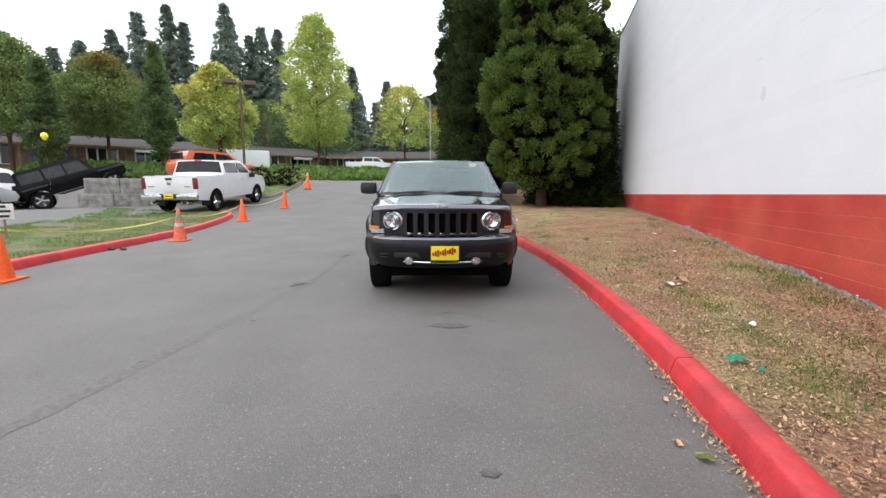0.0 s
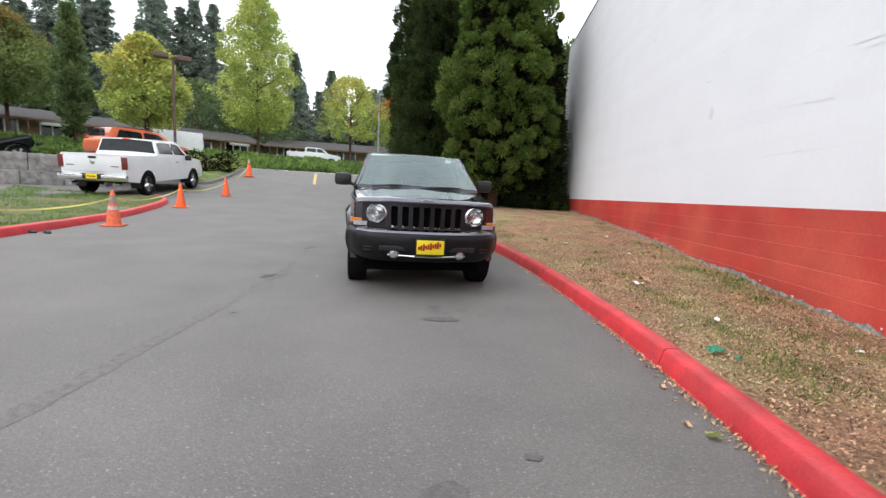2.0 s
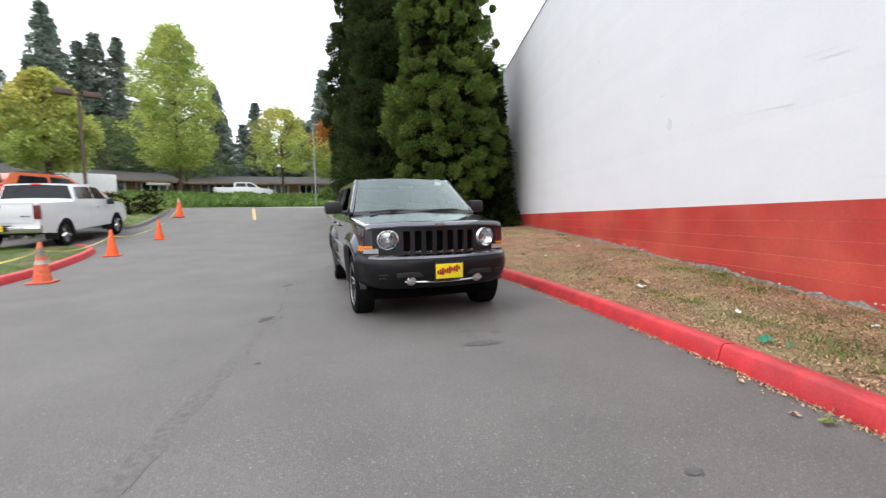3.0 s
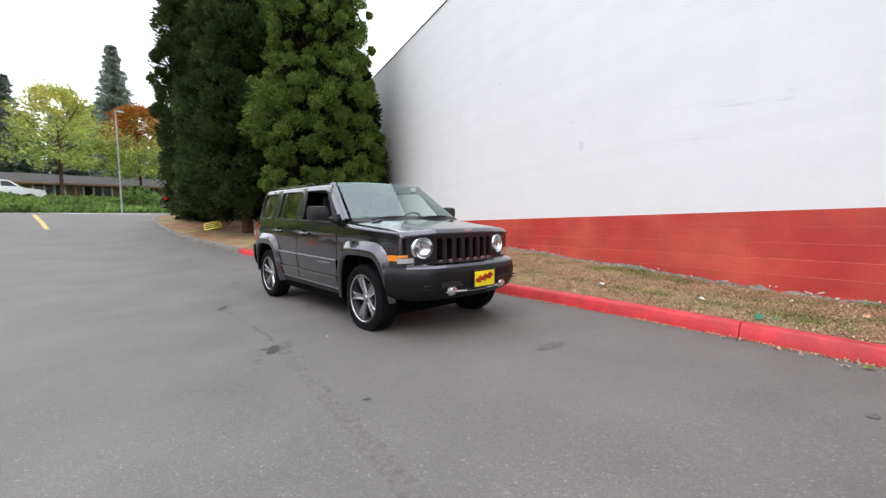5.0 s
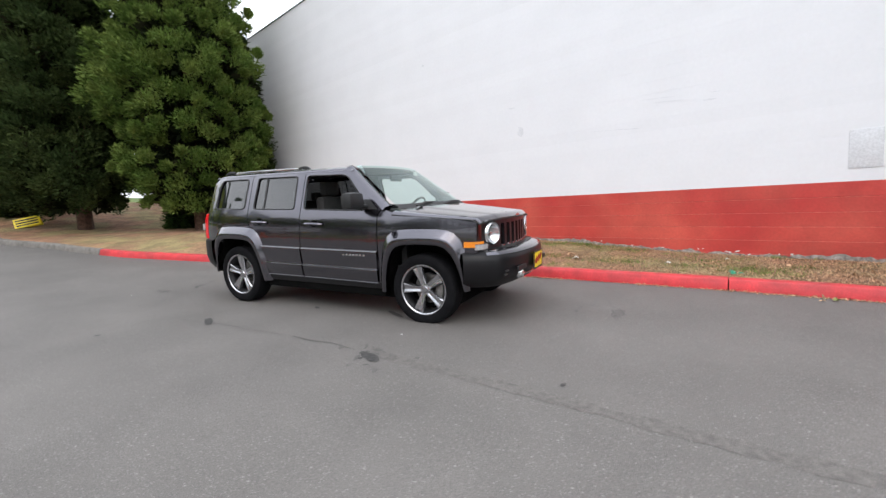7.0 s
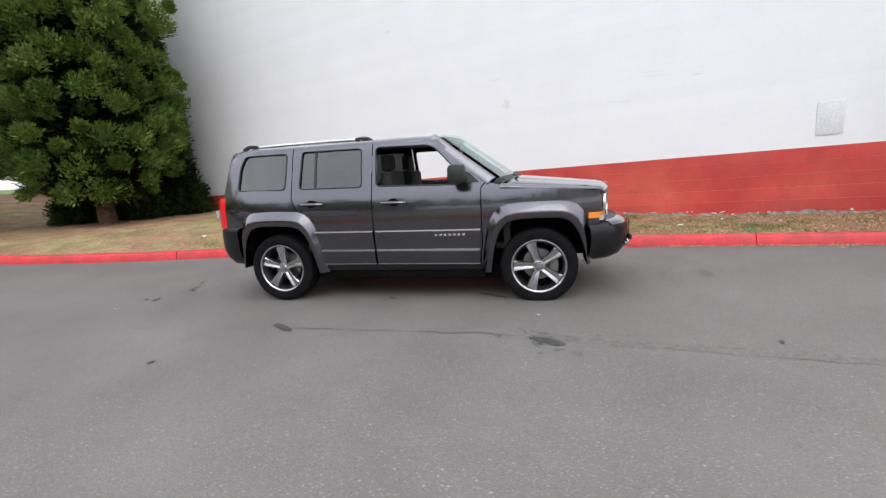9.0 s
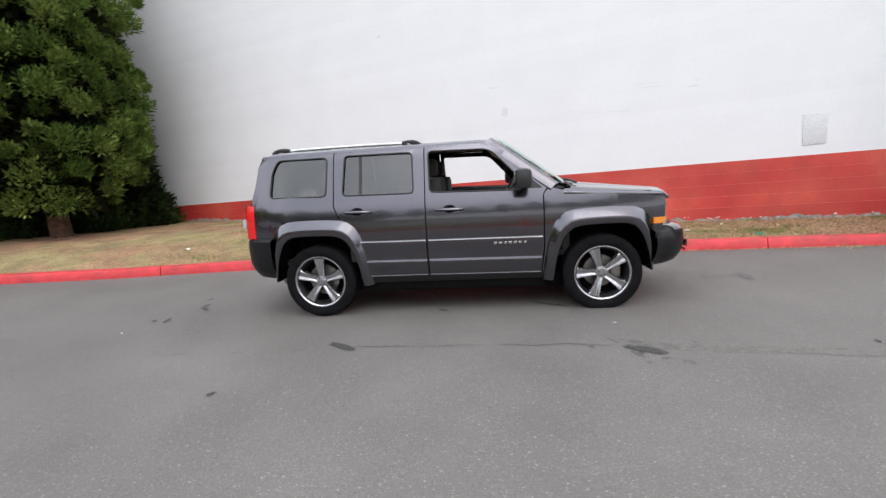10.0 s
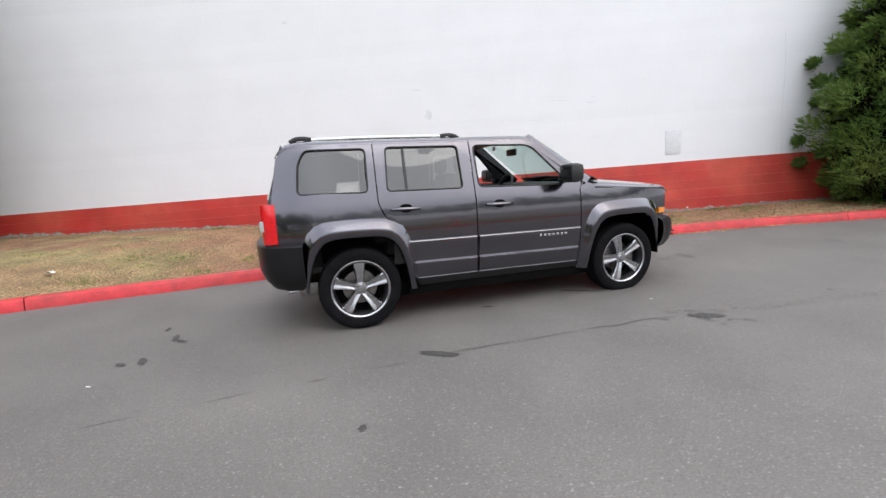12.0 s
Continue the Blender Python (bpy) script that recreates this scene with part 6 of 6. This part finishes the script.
firs = [fir(31, 26, 3.6), fir(32, 24, 3.0), fir(33, 20, 3.4)]
FIRS = [(-63.7, 39.6, 20.5), (-70, 36, 22), (-62.3, 43.7, 20), (-60.7, 46, 21.4), (-57.7, 47.9, 23.2), (-55.7, 50.2, 26.2), (-53.3, 52.8, 28.0), (-51.8, 54.2, 26.0), (-47.8, 57.8, 29.6),
        (-49.0, 60.5, 28.0), (-45.3, 59.8, 25.6), (-43.9, 60.8, 27.1), (-41.9, 62.2, 27.0), (-31.0, 68.3, 18.0), (-28.5, 69.4, 16.7), (-33.5, 71, 17), (-25.5, 72, 16.5), (-23, 74, 17.5),
        (-15.6, 68.7, 24.9), (-14.6, 62.5, 21.3), (-8, 64, 17), (-19, 73, 18), (-66, 30, 19), (-68, 24, 22), (-72, 18, 20), (-37.5, 66, 21), (-59, 52, 20), (-46, 64, 22), (-50, 58, 23), (-55, 54, 22), (-64, 48, 19),
        (-5, 68, 18), (0, 66, 19), (6, 70, 21), (-40, 66, 20), (-11, 72, 19), (-57, 44, 17), (-53, 47, 16), (-49, 51, 17), (-44, 55, 17), (-39, 58, 16), (-36, 61, 16), (-61, 38, 17), (-65, 34, 16), (-32, 63, 14)]
wood = random.Random(77)
for i in range(30):
    k = i / 29
    FIRS.append((-76 + 62 * k + wood.uniform(-2, 2), 26 + 52 * k + wood.uniform(-3, 5), wood.uniform(16, 22) * (1 - 0.1 * k)))
# Firs to west and south-west, mostly unseen, added to darken the car's reflections.
for i in range(26):
    a = radians(150 + 105 * i / 25)
    d = wood.uniform(56, 72)
    FIRS.append((d * math.cos(a), d * math.sin(a), wood.uniform(13, 19)))
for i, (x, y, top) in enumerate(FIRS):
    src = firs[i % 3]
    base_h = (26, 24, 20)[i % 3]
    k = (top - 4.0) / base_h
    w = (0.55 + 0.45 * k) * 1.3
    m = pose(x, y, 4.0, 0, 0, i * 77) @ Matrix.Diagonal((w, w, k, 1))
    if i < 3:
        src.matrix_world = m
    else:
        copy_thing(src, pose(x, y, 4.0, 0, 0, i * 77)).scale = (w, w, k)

broadleaf("street_tree", -37.6, 22.9, 2.6, 9.4, 3.2, 3.0, 24000, LEAF, "round green street tree at the lot edge", 41)
broadleaf("column_tree", -33.2, 22.3, 2.5, 7.6, 1.25, 0.6, 14000, DEEP, "narrow dark green street tree", 42, True)
broadleaf("street_tree", -35.9, 28.7, 3.2, 9.0, 3.0, 3.0, 24000, LEAF, "green street tree with faintly rusty top", 43, second=RUSSET)
broadleaf("column_tree", -30.6, 28.8, 3.0, 9.9, 1.35, 1.2, 15000, DEEP, "narrow dark green street tree by the shops", 44, True)
broadleaf("street_tree", -23.6, 27.2, 2.3, 7.9, 2.25, 2.4, 24000, LIME, "yellow-green street tree near the planting bed", 45, second=GOLD)
broadleaf("street_tree", -22.8, 40.0, 4.1, 14.3, 3.2, 2.4, 40000, LIME, "tall yellow-green street tree by the low shops", 46)
broadleaf("street_tree", -14.9, 44.0, 4.1, 8.2, 3.2, 2.2, 11000, LIME, "green and gold street tree by the low shops", 47, second=GOLD)
broadleaf("street_tree", -10.4, 48.2, 4.2, 8.0, 3.0, 2.0, 16000, LIME, "green maple with rust-red top", 48, second=RUST)
broadleaf("street_tree", -28.5, 52.0, 4.2, 9.0, 4.0, 2.0, 8000, DEEP, "dark green tree behind the shops", 49)
broadleaf("street_tree", -56.0, 33.0, 4.0, 9.5, 4.0, 2.0, 8000, DEEP, "dark green tree behind the lot", 50)
broadleaf("street_tree", -60.0, 22.0, 4.0, 10.0, 4.0, 2.0, 8000, LEAF, "broad green tree behind the lot", 51)
broadleaf("street_tree", -34.0, 47.0, 4.1, 8.0, 3.8, 2.0, 8000, DEEP, "dark green tree behind the roofs", 52)
broadleaf("corner_tree", 3.6, 26.0, 1.3, 8.6, 2.7, 1.2, 20000, DEEP, "green tree standing behind the corner of the wall", 54)
broadleaf("street_tree", -4.0, 52.0, 4.2, 9.0, 3.6, 2.0, 8000, LEAF, "green tree beyond the street", 53)

# ivy bank, planting bed shrubs
rs = np.random.RandomState(61)
n = 26000
px = rs.uniform(-46, 4, n)
pu = 46.3 + 6.0 * rs.random(n) ** 0.9
py = pu + 0.7 * px
pz = np.array([land(a, b) for a, b in zip(px, py)]) + 0.28 * rs.random(n) + 0.22 * np.array([noise.noise(Vector((a * 0.5, b * 0.5, 0))) for a, b in zip(px, py)])
cen = np.stack([px, py, pz], 1)
out = np.tile(np.array([[0.5, -0.6, 0.9]]), (n, 1))
ivy = soup("ivy_bank", spray(cen, out, 3, np.full(n, 0.16), 0.34, 0.13, rs, 0.1), 4, IVY)
tagged(ivy, "dense green ivy covering the roadside bank", "ivy", kind="stuff")
for i, (x, y, r, mt) in enumerate(((-14.6, 21.4, 0.75, LIME), (-15.2, 23.0, 0.8, LEAF), (-14.4, 19.8, 0.6, LIME), (-15.6, 20.6, 0.9, LIME), (-16.4, 22.2, 0.8, LEAF), (-16.2, 24.8, 0.8, LIME), (-14.2, 20.8, 0.4, LIME))):
    evergreen("bed_shrub", x, y, land(x, y) + 0.12, r * 0.85, r * 0.85, 60, 70, mt, "rounded shrub in the planting bed", "shrub", 70 + i, skirt=0.05, tuft=0.22, leaf=0.14, trunk_r=0.03, limb_n=3, inner=50)
evergreen("round_shrub", -9.8, 43.0, 3.25, 1.3, 1.4, 120, 60, IVY, "clipped round shrub on the ivy bank", "shrub", 80, skirt=0.05, tuft=0.3, leaf=0.2, trunk_r=0.05, limb_n=3, inner=80)

# ---- low shops ----


def shops(name, a, b, z, depth, bays, label, seed):
    """A long low row of shops: gabled shingle roof, deep eaves, glazed fronts, posts."""
    a, b = Vector(a), Vector(b)
    d = (b - a)
    length = d.length
    ang = math.degrees(math.atan2(d.y, d.x))
    rg = random.Random(seed)
    sh = thing(name, pose(a.x, a.y, z, 0, 0, ang), label, "building")
    part("wall", box(length, depth, 4.1, (length / 2, depth / 2 + 0.9, 0.10)), BROWN_WALL, sh)
    prof = [(-0.5, 1.98), (-0.5, 2.12), (depth / 2 + 0.5, 3.40), (depth + 1.8, 2.12), (depth + 1.8, 1.98)]
    part("roof", loft([[(x, y, zz) for y, zz in prof] for x in np.linspace(-0.6, length + 0.6, 8)], caps=True), ROOF_GREY, sh, "grey shingle roof", smooth=False)
    part("fascia", box(length + 1.2, 0.06, 0.18, (length / 2, -0.54, 2.05)), BROWN_WALL, sh)
    w = length / bays
    for i in range(bays):
        x = w * (i + 0.5)
        kind = rg.random()
        if kind < 0.3:
            part("brick_pier", box(w * 0.5, 0.14, 2.2, (x, 0.83, 1.1)), BRICK_TAN, sh)
        win = part("window", box(w * 0.62, 0.06, 1.55, (x, 0.86 if kind >= 0.3 else 0.74, 1.15)), DARKGLASS, sh, "dark shop window")
        for k in (-0.31, -0.1, 0.1, 0.31):
            part("frame", box(0.13, 0.08, 1.62, (x + w * k, 0.83 if kind >= 0.3 else 0.71, 1.15)), WHITE_TRIM, win)
        part("sill", box(w * 0.66, 0.12, 0.08, (x, 0.82 if kind >= 0.3 else 0.7, 0.36)), WHITE_TRIM, win)
        part("post", box(0.12, 0.12, 2.0, (w * i, -0.3, 1.0)), BROWN_WALL, sh)
        if rg.random() < 0.55:
            part("awning", box(w * 0.55, 0.5, 0.24, (x, -0.35, 1.80), 0.03), WHITE_TRIM, sh, "white shop fascia panel")
        if i == 8:
            part("banner", box(w * 0.7, 0.05, 1.2, (x, 0.60, 1.1)), PURPLE, sh, "purple banner in the window")
    return sh


shops("low_shops", (-62, 6), (-25.5, 44.5), 3.25, 9, 15, "long low brown shop row with a grey shingle roof", 5)
shops("low_shops", (-26.0, 48.5), (4, 58.5), 3.5, 9, 9, "second low brown shop row with a grey roof", 6)
white_box = part("container", box(3.4, 2.2, 2.0, (0, 0, 1.0), 0.04), WHITE_TRIM, None)
white_box.matrix_world = pose(-25.9, 33.2, 2.95, 0, 0, 40)
tagged(white_box, "white storage container beside the shops", "container")

# ---- lamp posts ----
lamp = thing("parking_lamp", pose(-20.6, 26.0, land(-20.6, 26.0)), "bronze parking-lot lamp post with two box heads", "street lamp")
part("pole", tube([(0, 0, -0.2), (0, 0, 6.6)], [0.09, 0.075], 10), BRONZE, lamp)
part("arm", box(1.3, 0.06, 0.06, (0, 0, 6.45), 0.01, Matrix.Rotation(radians(38), 4, "Z")), BRONZE, lamp)
for s in (-1, 1):
    part("head", box(0.80, 0.50, 0.30, (s * 0.62, 0, 6.6), 0.04, Matrix.Rotation(radians(38), 4, "Z")), BRONZE, lamp, "brown box lamp head")
pole = thing("utility_pole", pose(-9.4, 34.4, land(-9.4, 34.4)), "slim grey steel pole beside the street", "pole")
part("pole", tube([(0, 0, -0.2), (0, 0, 6.5)], [0.055, 0.04], 10), POLE_GREY, pole)
part("head", box(0.5, 0.16, 0.10, (0.2, 0, 6.5), 0.03), POLE_GREY, pole)
# fallen yellow sign by the cypress
ys = thing("folding_sign", pose(-3.9, 20.8, bank(-3.9, 20.8) - 0.01, 0, 0, -12), "yellow folding floor sign lying tilted under the cypress", "sign")
tilt = Matrix.Translation((0, 0, 0.20)) @ Matrix.Rotation(radians(-12), 4, "Y") @ Matrix.Rotation(radians(-32), 4, "X")
front = part("panel", box(0.64, 0.02, 0.34, (0, 0, 0), 0.008), YELLOW, ys)
front.matrix_local = tilt
back = part("back_panel", box(0.64, 0.02, 0.34, (0, 0, 0), 0.008), YELLOW, ys)
back.matrix_local = Matrix.Translation((0, 0.20, 0.18)) @ Matrix.Rotation(radians(-12), 4, "Y") @ Matrix.Rotation(radians(28), 4, "X")
for k in (-0.09, 0.0, 0.09):
    part("lettering", box(0.54, 0.004, 0.05, (0, -0.0115, k)), BLACK_INK, front)

# ---- ground litter, grass, small debris ----


def flakes(name, pts, size, material, label, category, seed, lift=0.006, curl=0.35, wide=0.45):
    """Loose flat bits lying on the ground: pts (n, 3)."""
    rs = np.random.RandomState(seed)
    n = len(pts)
    a = rs.random(n) * 6.283
    d = np.stack([np.cos(a), np.sin(a), rs.normal(size=n) * curl], 1)
    s = np.stack([-np.sin(a), np.cos(a), rs.normal(size=n) * curl], 1)
    ln = size * (0.5 + rs.random((n, 1)))
    base = pts + np.array([[0, 0, lift]]) + np.abs(rs.normal(size=(n, 1))) * np.array([[0, 0, lift]])
    v = np.stack([base - d * ln / 2, base + s * ln * wide / 2, base + d * ln / 2, base - s * ln * wide / 2], 1)
    ob = soup(name, v, 4, material)
    return tagged(ob, label, category, kind="stuff")


def on_bank(n, seed, y0=-2.5, y1=14.5):
    rs = np.random.RandomState(seed)
    y = y0 + (y1 - y0) * rs.random(n) ** 1.5
    k = rs.random(n)
    x = np.array([kerb_x(b) + 0.17 for b in y])
    x = x + (WALL_X - 0.03 - x) * k
    return np.stack([x, y, [bank(a, b) for a, b in zip(x, y)]], 1)


flakes("leaf_litter", on_bank(95000, 1, -2.5, 12), 0.017, DRY_LEAF, "dry brown needles and leaf scraps on the soil", "leaf litter", 2, wide=0.40, curl=0.5)
flakes("dark_litter", on_bank(32000, 21, -2.5, 11), 0.014, DARK_LEAF, "dark rotting leaf scraps among the dry soil", "leaf litter", 22, lift=0.008, wide=0.5, curl=0.5)
flakes("fallen_leaves", on_bank(4500, 31, -2.5, 8), 0.023, DRY_LEAF, "curled fallen leaves on the dry soil", "leaf litter", 32, lift=0.010, wide=0.5, curl=0.7)
flakes("twigs", on_bank(2500, 3), 0.09, BARK, "thin dead twigs on the soil", "twigs", 4, wide=0.06)
pts = on_bank(30000, 5)
dens = np.array([0.75 * noise.noise(Vector((a * 1.1 + 3, b * 0.9, 0))) + 0.85 * noise.noise(Vector((a * 4, b * 4, 5))) for a, b, _ in pts])
near_wall = np.clip((pts[:, 0] - 2.2) / 0.6, 0, 1) * 0.30
pts = pts[dens + near_wall > 0.56]


def blades(name, pts, height, label, seed, material=GRASS, wide=0.06):
    rs = np.random.RandomState(seed)
    n = len(pts)
    lean = rs.normal(size=(n, 3)) * 0.5
    lean[:, 2] = 1
    h = height * (0.5 + rs.random((n, 1)))
    a = rs.random(n) * 6.283
    s = np.stack([np.cos(a), np.sin(a), np.zeros(n)], 1) * h * wide
    v = np.stack([pts - s, pts + s, pts + lean * h], 1)
    return tagged(soup(name, v, 3, material), label, "grass", kind="stuff")


blades("grass_tufts", np.repeat(pts, 6, axis=0) + np.random.RandomState(6).normal(size=(len(pts) * 6, 3)) * np.array([[0.03, 0.03, 0]]), 0.032, "sparse green grass tufts in the dry soil", 7)
# thicker green tufts, most of them along the foot of the wall
rs = np.random.RandomState(12)
TUFTS = [(2.62, 5.55, 0.16), (2.62, 5.2, 0.18), (2.58, 4.85, 0.16), (1.42, 4.3, 0.14), (1.50, 3.55, 0.07), (1.60, 3.3, 0.11), (2.2, 3.55, 0.09), (2.1, 3.25, 0.08), (1.63, 2.75, 0.15), (1.56, 2.55, 0.16), (1.25, 6.4, 0.13), (2.65, 7.7, 0.14), (2.45, 5.9, 0.12)]
for i in range(30):
    y = rs.uniform(-1.5, 12)
    TUFTS.append((2.76 - abs(rs.normal()) * 0.30 if i % 2 else kerb_x(y) + rs.uniform(0.3, 1.6), y, rs.uniform(0.04, 0.12)))
pts = np.array([(min(x + rs.normal() * r, WALL_X - 0.02), y + rs.normal() * r * 1.4) for x, y, r in TUFTS for _ in range(int(2000 * r))])
blades("green_tufts", np.stack([pts[:, 0], pts[:, 1], [bank(a, b) for a, b in pts]], 1), 0.036, "green grass tufts growing in the dry soil", 13, LAWN)
rs = np.random.RandomState(8)
n = 60000
y = rs.uniform(0.5, 12.6, n)
lx, ly = np.array([p[0] for p in LEFT_LINE]), np.array([p[1] for p in LEFT_LINE])
x0 = np.interp(y, ly, lx) - 0.2
x = x0 - (rs.random(n) ** 1.3) * 5.2
keep = np.array([noise.noise(Vector((a * 1.2, b * 1.2, 2))) for a, b in zip(x, y)]) + 0.3 * rs.random(n) > 0.0
x, y = x[keep], y[keep]
pts = np.stack([x, y, [land(a, b) + 0.09 for a, b in zip(x, y)]], 1)
blades("lawn_grass", pts, 0.055, "short uneven grass on the lawn island", 9, LAWN, wide=0.10)
# litter along the kerb foot
rs = np.random.RandomState(10)
n = 1500
y = rs.uniform(-1, 9, n)
y = np.where(rs.random(n) < 0.5, rs.choice((0.7, 1.3, 1.9, 2.35, 2.9, 3.6, 5.0), n) + rs.normal(size=n) * 0.16, y)
x = np.array([kerb_x(b) for b in y]) - 0.015 - np.abs(rs.normal(size=n)) * 0.045
flakes("gutter_leaves", np.stack([x, y, [land(a, b) for a, b in zip(x, y)]], 1), 0.020, DRY_LEAF, "leaf scraps gathered at the foot of the kerb", "leaf litter", 11, wide=0.45, curl=0.6)
edge = [(kerb_x(b) - 0.012, b) for b in np.arange(-1.5, 9.5, 0.08)]
sheet("paint_overspray", ribbon(edge, 0.022, 4), KERB_RED, 0.003, "red kerb paint spilled onto the asphalt edge", "paint", 0.06)


def scrap(name, x, y, size, material, label, category, seed, z=None):
    """A small crumpled bit of litter."""
    rs = np.random.RandomState(seed)
    bm = bmesh.new()
    bmesh.ops.create_grid(bm, x_segments=5, y_segments=4, size=0.5)
    for v in bm.verts:
        v.co = Vector((v.co.x * size, v.co.y * size * 0.55, (0.25 + rs.random() * 0.35) * size * (1 - abs(v.co.x))))
    ob = part(name, bm, material, None, solid=0.001)
    ob.matrix_world = pose(x, y, (bank(x, y) if z is None else z) + 0.004, 0, 0, rs.rand() * 180)
    return tagged(ob, label, category)


scrap("wrapper", 1.20, 2.88, 0.12, GREEN_FOIL, "crumpled green foil wrapper on the dry soil", "litter", 1)
scrap("wrapper", 1.29, 2.80, 0.06, GREEN_FOIL, "small torn piece of green wrapper on soil", "litter", 2)
for i, (x, y, sz) in enumerate(((1.34, 4.95, 0.10), (1.62, 3.7, 0.08), (1.9, 6.9, 0.07), (2.3, 3.1, 0.06), (-0.75, 11.9, 0.12), (1.45, 5.0, 0.06), (2.0, 8.6, 0.08), (1.1, 7.9, 0.07))):
    scrap("paper_scrap", x, y, sz, PAPER, "crumpled white paper scrap on the soil", "litter", 20 + i)
for i, (x, y, sz) in enumerate(((1.5, 5.1, 0.22), (2.05, 2.4, 0.12), (1.75, 2.55, 0.10))):
    scrap("dead_leaf", x, y, sz * 0.7, DRY_LEAF, "large curled brown dead leaf on the soil", "leaf", 40 + i)
scrap("leaf", 0.72, 1.95, 0.07, GRASS, "green fallen leaf on the asphalt", "leaf", 50, land(0.66, 1.9))
scrap("leaf", 0.64, 2.05, 0.05, DRY_LEAF, "brown fallen leaf on the asphalt", "leaf", 51, land(0.6, 2.0))
scrap("leaf", 0.70, 2.5, 0.05, DRY_LEAF, "pale fallen leaf beside the kerb", "leaf", 52, land(0.7, 2.5))
for i, (x, y, sz) in enumerate(((-2.47, 4.82, 0.02), (-3.6, 9.14, 0.02))):
    sheet("pale_chip", blot(x, y, sz, sz * 0.3, 70, i * 3.7, 14, 0.9), LINE_WHITE, 0.007, "pale paint fleck worn onto the asphalt", "mark", 0.03)
